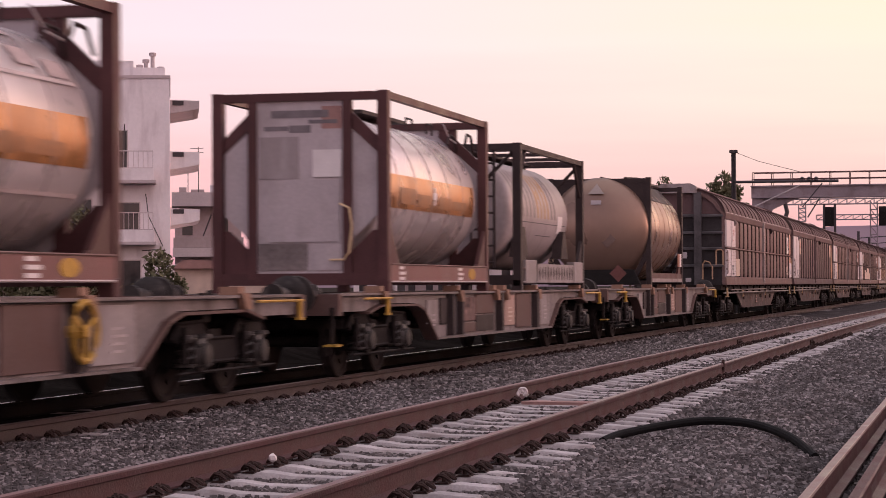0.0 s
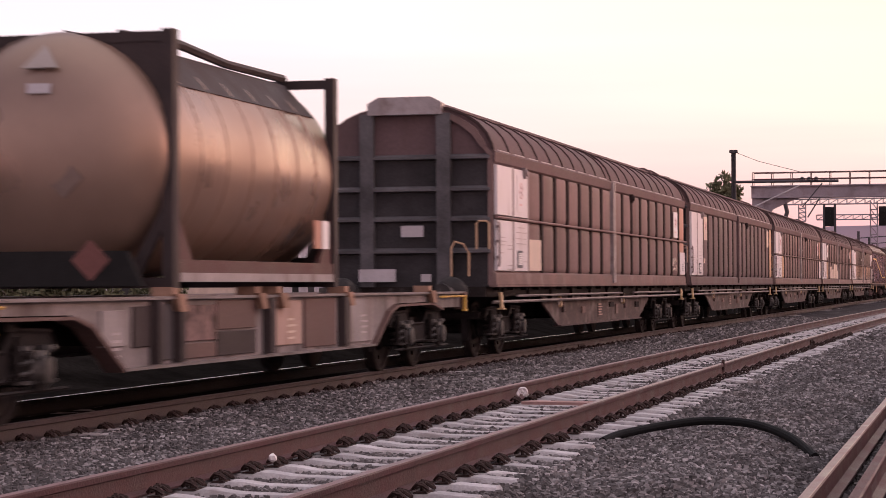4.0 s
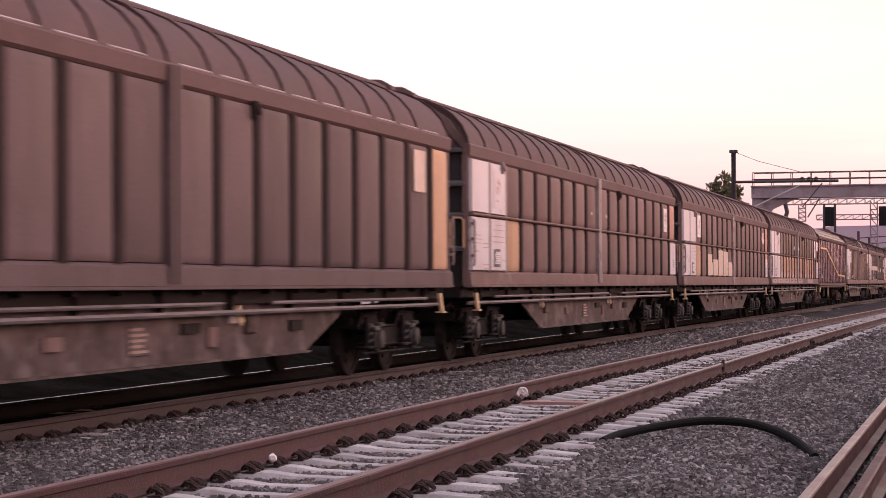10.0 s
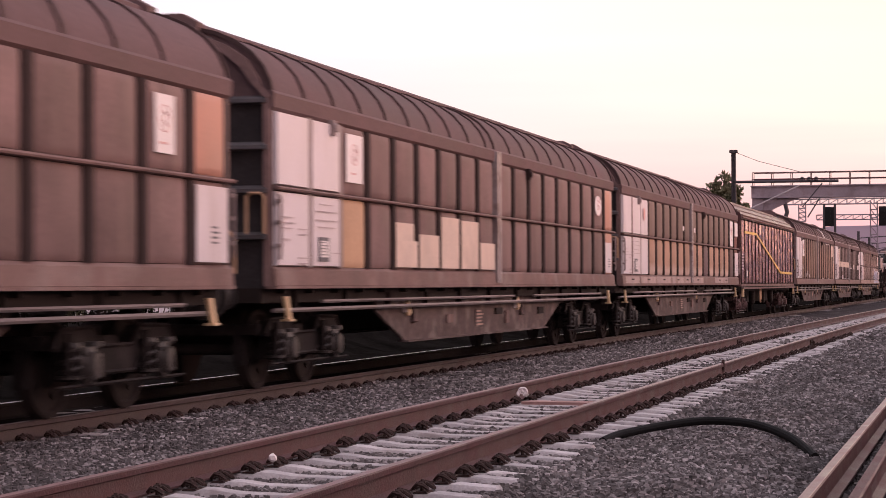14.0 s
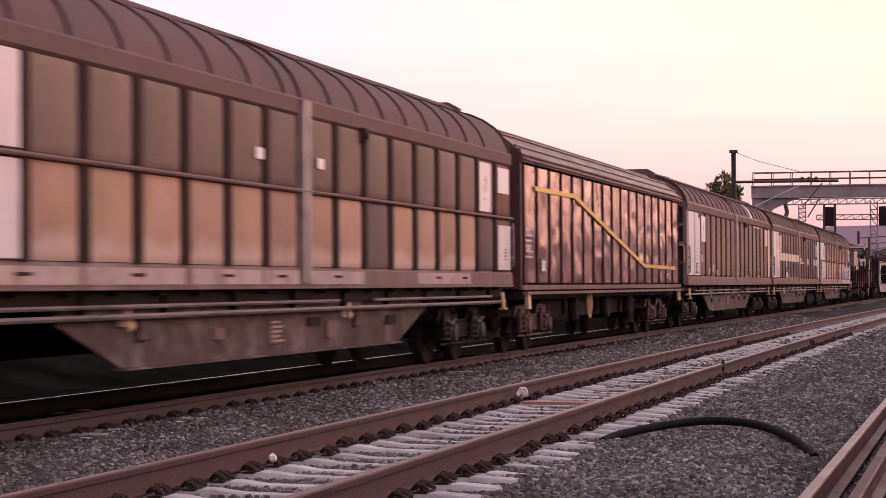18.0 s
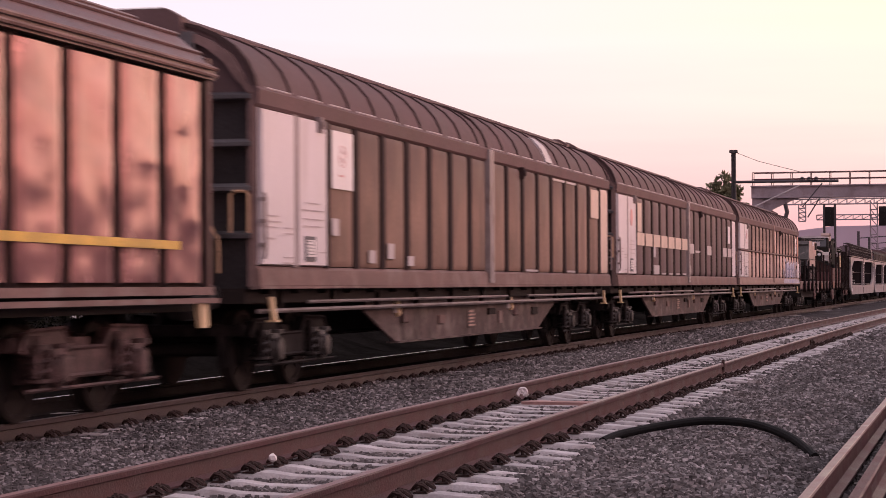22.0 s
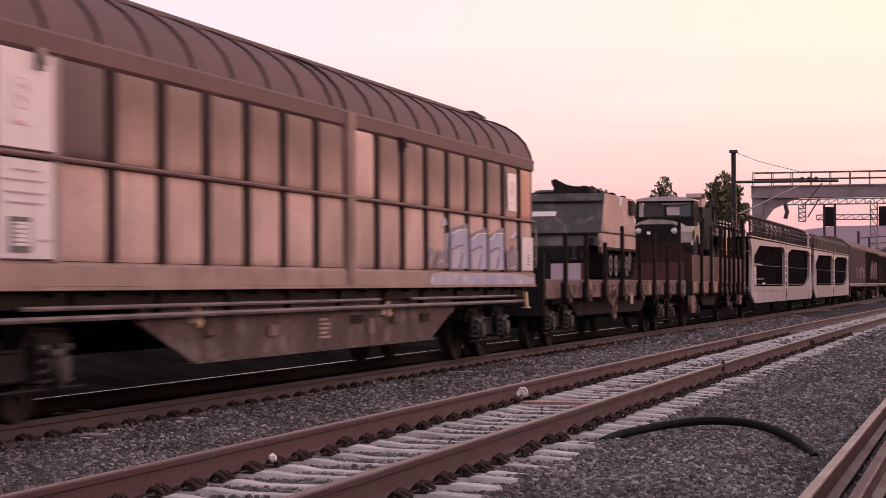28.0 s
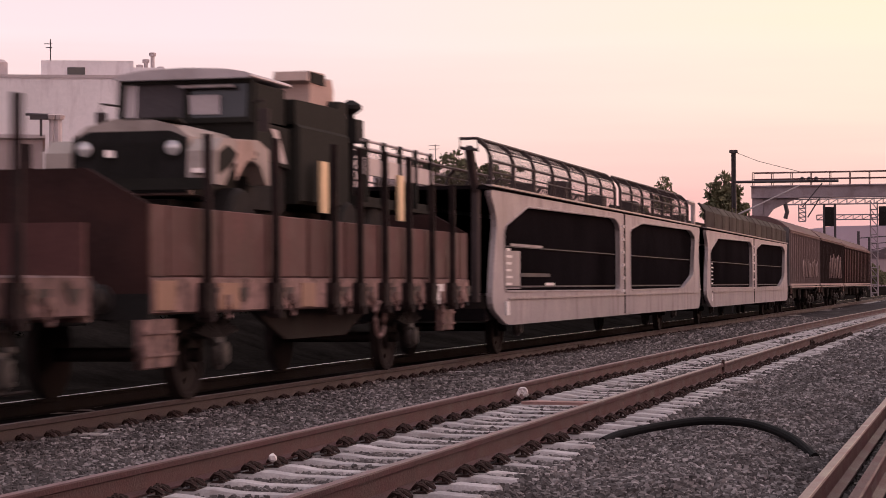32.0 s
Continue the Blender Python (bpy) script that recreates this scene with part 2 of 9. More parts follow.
RUST = (0.10, 0.045, 0.03)
M = {
    "ballast": material("ballast", (0.072, 0.062, 0.063), 0.9, vary=0.45, scale=1.2, fine=26, bump=0.9, stain=(0.04, 0.031, 0.029), spec=0.0),
    "stones": material("crushed_stone", (0.180, 0.157, 0.156), 0.85, vary=0.28, scale=0.7, fine=40, bump=0.3, stain=(0.105, 0.083, 0.078), stain_amount=0.6, island=0.46, spec=0.0),
    "stones_dark": material("darker_crushed_stone", (0.166, 0.145, 0.146), 0.85, vary=0.28, scale=0.7, fine=40, bump=0.3, stain=(0.085, 0.068, 0.066), stain_amount=0.6, island=0.5, spec=0.0),
    "bed_shade": material("shade_black_ballast", (0.022, 0.018, 0.018), 0.8, vary=0.4, scale=1.2, fine=26, bump=0.9, spec=0.0),
    "scrub": material("shade_black_soil", (0.012, 0.010, 0.009), 0.95, vary=0.5, scale=0.8, fine=9, bump=0.8, spec=0.0),
    "earth": material("earth", (0.045, 0.038, 0.033), 0.95, vary=0.3, scale=0.08, fine=2.0, bump=0.5, spec=0.0),
    "shaderail": material("shade_painted_rail", (0.022, 0.017, 0.016), 0.8, vary=0.22, scale=2, fine=60, bump=0.2, spec=0.1),
    "strip": material("pale_drip_strip", (0.48, 0.40, 0.40), 0.5, vary=0.15, scale=3, fine=40),
    "rail": material("rusty_rail", (0.092, 0.037, 0.037), 0.55, 0.0, vary=0.3, scale=2, fine=60, bump=0.25, stain=(0.055, 0.028, 0.026), spec=0.25),
    "mainrail": material("brown_grey_rail", (0.070, 0.046, 0.043), 0.6, 0.1, vary=0.22, scale=2, fine=60, bump=0.2, stain=(0.06, 0.04, 0.036), spec=0.15),
    "mainhead": material("dull_rail_head", (0.20, 0.15, 0.14), 0.45, 0.4, vary=0.2, scale=4, fine=80, bump=0.1),
    "railtop": material("worn_rail_head", (0.26, 0.155, 0.15), 0.42, 0.45, vary=0.2, scale=4, fine=80, bump=0.1),
    "shine": material("bright_rail_head", (0.62, 0.58, 0.58), 0.22, 0.95, vary=0.08, scale=4, fine=80, bump=0.05),
    "concrete": material("sleeper_concrete", (0.46, 0.41, 0.415), 0.85, vary=0.18, scale=5, fine=60, bump=0.35, stain=(0.25, 0.19, 0.17), random=0.12, spec=0.1),
    "clip": material("rusty_clip", (0.050, 0.031, 0.028), 0.8, vary=0.3, scale=20, fine=90, bump=0.3, spec=0.1),
    "hose": material("black_hose", (0.010, 0.009, 0.009), 0.8, spec=0.15, vary=0.2, scale=6, fine=70),
    "brown": material("brown_wagon_paint", (0.185, 0.119, 0.112), 0.55, vary=0.24, scale=1.5, fine=26, stain=(0.25, 0.172, 0.152), stain_amount=0.4, streak=True, random=0.15, bump=0.08, spec=0.05),
    "darkbrown": material("sooty_brown_paint", (0.140, 0.095, 0.096), 0.55, vary=0.18, scale=1.1, fine=26, stain=(0.095, 0.068, 0.064), streak=True, random=0.12, bump=0.08, spec=0.05),
    "dustbrown": material("dusty_brown_paint", (0.245, 0.155, 0.122), 0.55, vary=0.26, scale=1.0, fine=26, stain=(0.12, 0.080, 0.072), stain_amount=0.6, streak=True, random=0.16, bump=0.08, spec=0.05, soot=((0.135, 0.092, 0.084), 0.85, 1.35)),
    "greybrown": material("grey_brown_paint", (0.180, 0.124, 0.106), 0.55, vary=0.2, scale=1.1, fine=26, stain=(0.135, 0.088, 0.078), stain_amount=0.6, streak=True, random=0.12, bump=0.08, spec=0.05),
    "redpanel": material("maroon_panel_paint", (0.175, 0.078, 0.070), 0.55, vary=0.2, scale=1.1, fine=26, stain=(0.12, 0.055, 0.05), streak=True, bump=0.08, spec=0.05),
    "sillpale": material("pale_sill_repaint", (0.42, 0.315, 0.29), 0.6, vary=0.16, scale=2.2, fine=26, stain=(0.25, 0.165, 0.145), stain_amount=0.7, spec=0.05),
    "sooted": material("dark_topped_tan_paint", (0.405, 0.275, 0.238), 0.55, vary=0.15, scale=1.2, fine=26, random=0.08, bump=0.08, spec=0.05, soot=((0.19, 0.128, 0.113), 0.38, 0.98)),
    "washed": material("washed_out_tan_paint", (0.47, 0.328, 0.292), 0.55, vary=0.2, scale=1.2, fine=26, stain=(0.35, 0.23, 0.19), stain_amount=0.6, streak=True, random=0.14, bump=0.08, spec=0.08),
    "tanwash": material("orange_tan_paint", (0.37, 0.222, 0.160), 0.55, vary=0.18, scale=1.2, fine=26, stain=(0.30, 0.175, 0.12), stain_amount=0.6, streak=True, random=0.14, bump=0.08, spec=0.08, foot=((0.50, 0.36, 0.31), 0.36, 0.56)),
    "tan": material("sunburnt_tan_paint", (0.31, 0.185, 0.135), 0.55, vary=0.15, scale=1.2, fine=26, stain=(0.22, 0.14, 0.11), streak=True, random=0.10, bump=0.08, spec=0.05),
    "sill": material("dusty_sill", (0.192, 0.122, 0.110), 0.6, vary=0.24, scale=1.4, fine=30, stain=(0.30, 0.24, 0.22), streak=False, spec=0.05),
    "roof": material("grimy_roof", (0.125, 0.080, 0.082), 0.65, vary=0.2, scale=0.8, fine=18, stain=(0.10, 0.064, 0.062), streak=True, spec=0.06),
    "cantrail": material("grimy_cantrail", (0.136, 0.086, 0.086), 0.6, vary=0.18, scale=1.0, fine=22, stain=(0.11, 0.07, 0.066), spec=0.06),
    "ribdark": material("grimy_roof_rib", (0.062, 0.040, 0.039), 0.7, vary=0.25, scale=1.5, fine=30, spec=0.05),
    "groove": material("dark_groove", (0.043, 0.029, 0.028), 0.8, vary=0.2, scale=2, fine=30, spec=0.05),
    "white": material("faded_white_panel", (0.63, 0.56, 0.575), 0.5, vary=0.07, scale=1.1, fine=30, stain=(0.42, 0.33, 0.31), streak=True, stain_amount=0.35, bump=0.06, spec=0.25),
    "beige": material("beige_primer_patch", (0.60, 0.455, 0.375), 0.6, vary=0.12, scale=1.5, fine=30, stain=(0.45, 0.32, 0.26), bump=0.05),
    "orange": material("orange_brown_panel", (0.44, 0.21, 0.15), 0.55, vary=0.15, scale=1.5, fine=30, bump=0.06),
    "steel": material("grey_steel_edge", (0.32, 0.27, 0.27), 0.45, 0.3, vary=0.2, scale=3, fine=50, stain=RUST, spec=0.3),
    "greypost": material("grey_door_seam", (0.27, 0.21, 0.205), 0.55, vary=0.2, scale=1.5, fine=30, stain=(0.16, 0.11, 0.10), streak=True, spec=0.1),
    "guide": material("dull_guide_rail", (0.20, 0.165, 0.163), 0.55, 0.2, vary=0.3, scale=1.2, fine=30, stain=(0.09, 0.065, 0.06), stain_amount=0.6, spec=0.15),
    "frame": material("underframe", (0.024, 0.018, 0.017), 0.75, vary=0.3, scale=2, fine=30, stain=(0.035, 0.026, 0.024), spec=0.08),
    "truss": material("dusty_underframe_plate", (0.100, 0.070, 0.066), 0.6, vary=0.45, scale=2.4, fine=16, stain=(0.235, 0.185, 0.172), stain_amount=0.7, spec=0.05),
    "bogie": material("bogie_steel", (0.019, 0.015, 0.015), 0.7, vary=0.4, scale=4, fine=40, stain=(0.045, 0.036, 0.034), stain_amount=0.6, spec=0.06),
    "axlebox": material("dusty_grey_casting", (0.034, 0.028, 0.027), 0.55, vary=0.4, scale=6, fine=40, stain=(0.12, 0.10, 0.095), stain_amount=0.5, spec=0.25),
    "rustbogie": material("dusty_rust_bogie", (0.105, 0.062, 0.060), 0.6, vary=0.6, scale=5, fine=30, stain=(0.018, 0.012, 0.012), stain_amount=1.0, spec=0.15),
    "pinktan": material("pink_tan_paint", (0.58, 0.36, 0.235), 0.55, vary=0.12, scale=1.1, fine=26, stain=(0.47, 0.28, 0.18), streak=True, spec=0.05),
    "golden": material("golden_tan_paint", (0.49, 0.31, 0.20), 0.55, vary=0.15, scale=1.1, fine=26, stain=(0.34, 0.20, 0.13), streak=True, spec=0.05),
    "wheel": material("wheel_steel", (0.030, 0.023, 0.022), 0.65, vary=0.25, scale=5, fine=50, stain=(0.03, 0.022, 0.022), spec=0.04),
    "yellow": material("yellow_paint", (0.50, 0.29, 0.06), 0.55, vary=0.2, scale=4, fine=50, stain=RUST, spec=0.15),
    "cream": material("cream_paint", (0.70, 0.50, 0.30), 0.5, vary=0.1, scale=4, fine=50),
    "endplate": material("dark_end_plate", (0.040, 0.035, 0.037), 0.6, vary=0.35, scale=1.2, fine=30, stain=(0.015, 0.013, 0.013), spec=0.12),
    "endwall": material("grey_end_wall", (0.105, 0.094, 0.099), 0.6, vary=0.3, scale=1.2, fine=30, stain=(0.02, 0.018, 0.018), spec=0.12),
    "silver": material("tank_cladding", (0.64, 0.575, 0.585), 0.28, 0.5, vary=0.07, scale=1.0, fine=9, stain=(0.48, 0.40, 0.39), streak=True, stain_amount=0.25, bump=0.02),
    "tankgrey": material("grey_tank_paint", (0.36, 0.31, 0.32), 0.5, 0.1, vary=0.14, scale=1.0, fine=14, stain=(0.22, 0.175, 0.17), streak=True, bump=0.06),
    "tankband": material("orange_band", (0.42, 0.185, 0.06), 0.30, 0.5, vary=0.2, scale=1.3, fine=24, stain=(0.22, 0.10, 0.05), stain_amount=0.6),
    "tankbeige": material("beige_tank", (0.268, 0.174, 0.135), 0.33, 0.45, vary=0.08, scale=0.9, fine=5, stain=(0.26, 0.165, 0.125), streak=False, bump=0.03),
    "maroon": material("maroon_frame", (0.085, 0.036, 0.037), 0.5, vary=0.2, scale=2, fine=40, stain=(0.08, 0.035, 0.03), spec=0.2),
    "darkframe": material("dark_frame", (0.045, 0.032, 0.032), 0.6, vary=0.25, scale=2, fine=40, spec=0.15),
    "ingray": material("pale_end_plate", (0.455, 0.395, 0.41), 0.5, 0.1, vary=0.12, scale=1, fine=20, stain=(0.28, 0.23, 0.22)),
    "plate": material("white_plate", (0.72, 0.66, 0.66), 0.5, vary=0.06, scale=3, fine=40),
    "mark": material("dark_lettering", (0.10, 0.09, 0.10), 0.6, vary=0.2, scale=5, fine=40),
    "dimmark": material("faded_lettering", (0.42, 0.34, 0.34), 0.6, vary=0.2, scale=5, fine=40),
    "redmark": material("red_lettering", (0.62, 0.33, 0.31), 0.6, vary=0.15, scale=5, fine=40),
    "fgrey": material("flat_wagon_grey", (0.225, 0.187, 0.183), 0.6, vary=0.34, scale=1.2, fine=20, stain=(0.075, 0.05, 0.045), streak=True, stain_amount=0.75, spec=0.12),
    "paleplate": material("pale_girder_plate", (0.33, 0.28, 0.275), 0.6, vary=0.2, scale=1.6, fine=20, stain=(0.16, 0.115, 0.105), stain_amount=0.6, streak=True, spec=0.1),
    "orangeplate": material("faded_salmon_plate", (0.44, 0.29, 0.245), 0.6, vary=0.16, scale=1.6, fine=20, stain=(0.30, 0.18, 0.15), stain_amount=0.6, streak=True, spec=0.1),
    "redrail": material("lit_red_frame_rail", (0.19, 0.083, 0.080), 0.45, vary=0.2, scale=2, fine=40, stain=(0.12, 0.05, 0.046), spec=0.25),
    "fbrown": material("flat_wagon_brown", (0.13, 0.078, 0.07), 0.6, vary=0.2, scale=1.2, fine=24, stain=(0.12, 0.06, 0.05), spec=0.15),
    "shiny_brown": material("burnished_brown_door", (0.295, 0.135, 0.132), 0.20, 0.45, vary=0.3, scale=1.3, fine=4, stain=(0.15, 0.07, 0.075), stain_amount=0.6, bump=0.12, random=0.08),
    "vanroof": material("dark_van_roof", (0.125, 0.066, 0.064), 0.38, vary=0.25, scale=0.9, fine=18, stain=(0.06, 0.036, 0.036), streak=True, spec=0.35),
    "stripe": material("yellow_stripe", (0.62, 0.39, 0.09), 0.45, vary=0.25, scale=3, fine=40, spec=0.2),
    "sprayblue": material("blue_spray_paint", (0.285, 0.29, 0.43), 0.5, vary=0.25, scale=3, fine=14),
    "spraydark": material("dark_violet_spray_paint", (0.10, 0.09, 0.115), 0.55, vary=0.25, scale=3, fine=14, spec=0.1),
    "spraygrey": material("grey_spray_fill", (0.36, 0.325, 0.40), 0.5, vary=0.25, scale=3, fine=14),
    "spraypost": material("violet_spray_paint", (0.10, 0.092, 0.15), 0.55, vary=0.35, scale=3, fine=14, spec=0.1),
    "spraythin": material("thin_lavender_spray", (0.235, 0.20, 0.225), 0.6, vary=0.3, scale=4, fine=20, stain=(0.24, 0.165, 0.145), stain_amount=0.8, spec=0.06),
    "washsill": material("washed_sill", (0.33, 0.228, 0.198), 0.6, vary=0.2, scale=1.3, fine=26, stain=(0.20, 0.125, 0.105), stain_amount=0.5, spec=0.05),
    "camomid": material("camouflage_mid_grey", (0.135, 0.112, 0.108), 0.75, vary=0.3, scale=3, fine=20, stain=(0.06, 0.05, 0.048), stain_amount=0.8, spec=0.1),
    "spray": material("pale_blue_spray_paint", (0.54, 0.52, 0.60), 0.5, vary=0.2, scale=3, fine=14, stain=(0.4, 0.33, 0.33)),
    "board": material("red_brown_board", (0.092, 0.044, 0.042), 0.65, vary=0.28, scale=1.5, fine=22, stain=(0.14, 0.090, 0.082), stain_amount=0.5, random=0.10, spec=0.15),
    "pocket": material("worn_yellow_brown_sill", (0.205, 0.126, 0.117), 0.6, vary=0.45, scale=4.5, fine=18, stain=(0.035, 0.02, 0.018), stain_amount=1.0, spec=0.08),
    "dullsill": material("grimy_brown_sill", (0.155, 0.096, 0.092), 0.6, vary=0.45, scale=3.5, fine=18, stain=(0.03, 0.018, 0.017), stain_amount=1.0, spec=0.08),
    "camo": material("camouflage_paint", (0.060, 0.052, 0.050), 0.6, vary=0.35, scale=1.3, fine=20, stain=(0.17, 0.14, 0.135), stain_amount=0.7, spec=0.22),
    "camotan": material("camouflage_tan", (0.40, 0.285, 0.253), 0.75, vary=0.15, scale=0.7, fine=30, stain=(0.25, 0.185, 0.16), stain_amount=0.6, spec=0.12),
    "rubber": material("rubber", (0.02, 0.018, 0.018), 0.8, vary=0.2, scale=6, fine=40, spec=0.1),
    "lens": material("lamp_glass", (0.75, 0.72, 0.72), 0.15, 0.4, vary=0.05, bump=0),
    "window": material("dark_window", (0.03, 0.03, 0.034), 0.12, 0.0, vary=0.2, scale=1.0, fine=4, bump=0, spec=0.6),
    "cargrey": material("car_carrier_grey", (0.35, 0.297, 0.302), 0.5, vary=0.2, scale=1.2, fine=24, stain=(0.17, 0.135, 0.135), streak=True, stain_amount=0.6, spec=0.15),
    "shadedboard": material("shade_dark_board", (0.034, 0.018, 0.017), 0.75, vary=0.25, scale=1.0, fine=20, stain=(0.07, 0.032, 0.028), spec=0.05),
    "bandmark": material("worn_band_lettering", (0.30, 0.135, 0.055), 0.5, vary=0.3, scale=3, fine=20),
    "gold": material("faded_gold_lettering", (0.36, 0.22, 0.11), 0.5, vary=0.25, scale=3, fine=20),
    "slate": material("faded_dark_lettering", (0.17, 0.145, 0.155), 0.5, vary=0.25, scale=3, fine=20),
    "stake": material("tarred_stake_steel", (0.022, 0.015, 0.015), 0.7, vary=0.35, scale=3, fine=30, stain=(0.06, 0.035, 0.032), spec=0.06),
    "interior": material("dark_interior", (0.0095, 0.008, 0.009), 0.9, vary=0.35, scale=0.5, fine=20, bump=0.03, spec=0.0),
    "vanbrown": material("dull_van_paint", (0.165, 0.105, 0.10), 0.6, vary=0.18, scale=0.9, fine=22, stain=(0.11, 0.07, 0.066), streak=True, random=0.1, spec=0.05),
    "vanred": material("dark_red_van_paint", (0.085, 0.040, 0.038), 0.6, vary=0.18, scale=0.9, fine=22, stain=(0.06, 0.03, 0.03), streak=True, random=0.1, spec=0.05),
    "vanrib": material("pale_van_ribs", (0.20, 0.145, 0.14), 0.6, vary=0.15, scale=1.5, fine=30, spec=0.05),
    "camogrey": material("pale_camouflage_grey", (0.36, 0.30, 0.28), 0.75, vary=0.12, scale=1.0, fine=30, stain=(0.12, 0.10, 0.085), stain_amount=0.5, spec=0.12),
    "camodark": material("camouflage_black_green", (0.022, 0.021, 0.019), 0.8, vary=0.25, scale=1.2, fine=30, spec=0.06),
    "mesh": material("dark_screen", (0.026, 0.020, 0.021), 0.6, vary=0.25, scale=1.0, fine=50, spec=0.04),
    "render": material("white_render", (0.80, 0.73, 0.75), 0.85, vary=0.07, scale=0.35, fine=6, stain=(0.5, 0.42, 0.44), streak=True, bump=0.1, spec=0.1),
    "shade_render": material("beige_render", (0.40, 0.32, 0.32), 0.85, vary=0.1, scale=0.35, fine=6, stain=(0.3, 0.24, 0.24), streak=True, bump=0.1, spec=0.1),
    "slab": material("balcony_slab", (0.50, 0.42, 0.43), 0.85, vary=0.1, scale=0.6, fine=8),
    "darkgrey": material("dark_grey_metal", (0.07, 0.06, 0.065), 0.6, 0.3, vary=0.2, scale=2, fine=30, spec=0.2),
    "gantry": material("gantry_paint", (0.27, 0.22, 0.24), 0.6, 0.1, vary=0.15, scale=0.6, fine=8, stain=(0.16, 0.10, 0.10), spec=0.15),
    "bark": material("bark", (0.09, 0.06, 0.045), 0.9, vary=0.3, scale=3, fine=25, bump=0.6),
    "leaf": material("leaf", (0.125, 0.118, 0.070), 0.75, vary=0.4, scale=1.5, fine=12, bump=0.0, spec=0.1),
    "weeds": material("shade_black_weeds", (0.012, 0.011, 0.008), 0.9, vary=0.4, scale=1.5, fine=12, bump=0.0, spec=0.0),
    # aerial haze is put into these pale far colours
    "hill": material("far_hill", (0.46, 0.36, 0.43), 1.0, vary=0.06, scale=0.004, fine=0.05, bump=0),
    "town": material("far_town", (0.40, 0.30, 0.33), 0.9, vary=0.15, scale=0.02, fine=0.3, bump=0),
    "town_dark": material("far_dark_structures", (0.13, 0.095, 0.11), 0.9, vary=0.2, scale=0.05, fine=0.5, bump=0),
    "plastic": material("white_plastic", (0.80, 0.70, 0.69), 0.5, vary=0.08, scale=8, fine=40),
    "plank": material("reddish_plank", (0.34, 0.19, 0.17), 0.8, vary=0.15, scale=3, fine=30),
}


# ---- mesh helpers ----
def box(bm, x0, x1, y0, y1, z0, z1, m=None):
    vs = [bm.verts.new(Vector((x, y, z)) if m is None else m @ Vector((x, y, z))) for x in (x0, x1) for y in (y0, y1) for z in (z0, z1)]
    for f in ((0, 1, 3, 2), (4, 6, 7, 5), (0, 4, 5, 1), (2, 3, 7, 6), (0, 2, 6, 4), (1, 5, 7, 3)):
        bm.faces.new([vs[i] for i in f])
    return bm


def chamfer_box(bm, x0, x1, y0, y1, z0, z1, c):
    """A panel whose near (-y) face is drawn in by c all round."""
    back = [(x0, z0), (x1, z0), (x1, z1), (x0, z1)]
    front = [(x0 + c, z0 + c), (x1 - c, z0 + c), (x1 - c, z1 - c), (x0 + c, z1 - c)]
    b = [bm.verts.new((x, y1, z)) for x, z in back]
    s = [bm.verts.new((x, y0 + c, z)) for x, z in back]
    f = [bm.verts.new((x, y0, z)) for x, z in front]
    for i in range(4):
        j = (i + 1) % 4
        bm.faces.new((b[i], b[j], s[j], s[i]))
        bm.faces.new((s[i], s[j], f[j], f[i]))
    bm.faces.new(f)
    bm.faces.new(b[::-1])
    return bm


def prism(bm, profile, a, b, axis="x"):
    """A closed profile drawn out from a to b. axis x: profile in (y, z); y: in (x, z); z: in (x, y)."""
    def place(p, d):
        return {"x": (d, p[0], p[1]), "y": (p[0], d, p[1]), "z": (p[0], p[1], d)}[axis]
    va = [bm.verts.new(place(p, a)) for p in profile]
    vb = [bm.verts.new(place(p, b)) for p in profile]
    n = len(profile)
    for i in range(n):
        j = (i + 1) % n
        bm.faces.new((va[i], va[j], vb[j], vb[i]))
    bm.faces.new(va[::-1])
    bm.faces.new(vb)
    return bm


def tube(bm, points, r, seg=8, closed=False, r_end=None):
    """A round bar along points."""
    pts = [Vector(p) for p in points]
    rings = []
    n = len(pts)
    for i, p in enumerate(pts):
        d = (pts[(i + 1) % n] - pts[i - 1]) if closed else (pts[min(i + 1, n - 1)] - pts[max(i - 1, 0)])
        d.normalize()
        up = Vector((0, 0, 1)) if abs(d.z) < 0.9 else Vector((1, 0, 0))
        s = d.cross(up).normalized()
        t = s.cross(d)
        rr = r if r_end is None else r + (r_end - r) * i / max(1, n - 1)
        rings.append([bm.verts.new(p + rr * (math.cos(k * 2 * math.pi / seg) * s + math.sin(k * 2 * math.pi / seg) * t)) for k in range(seg)])
    for i in range(n if closed else n - 1):
        a, b = rings[i], rings[(i + 1) % n]
        for k in range(seg):
            bm.faces.new((a[k], a[(k + 1) % seg], b[(k + 1) % seg], b[k]))
    if not closed:
        bm.faces.new(rings[0][::-1])
        bm.faces.new(rings[-1])
    return bm


def lathe(bm, profile, axis="x", seg=32, centre=(0, 0, 0)):
    """Turns (distance along the axis, radius) about an axis through centre."""
    c = Vector(centre)
    rings = []
    for d, r in profile:
        ring = []
        for k in range(seg):
            a = k * 2 * math.pi / seg
            q = {"x": (d, r * math.cos(a), r * math.sin(a)), "y": (r * math.cos(a), d, r * math.sin(a)), "z": (r * math.cos(a), r * math.sin(a), d)}[axis]
            ring.append(bm.verts.new(c + Vector(q)))
        rings.append(ring)
    for a, b in zip(rings, rings[1:]):
        for k in range(seg):
            bm.faces.new((a[k], a[(k + 1) % seg], b[(k + 1) % seg], b[k]))
    bm.faces.new(rings[0][::-1])
    bm.faces.new(rings[-1])
    return bm


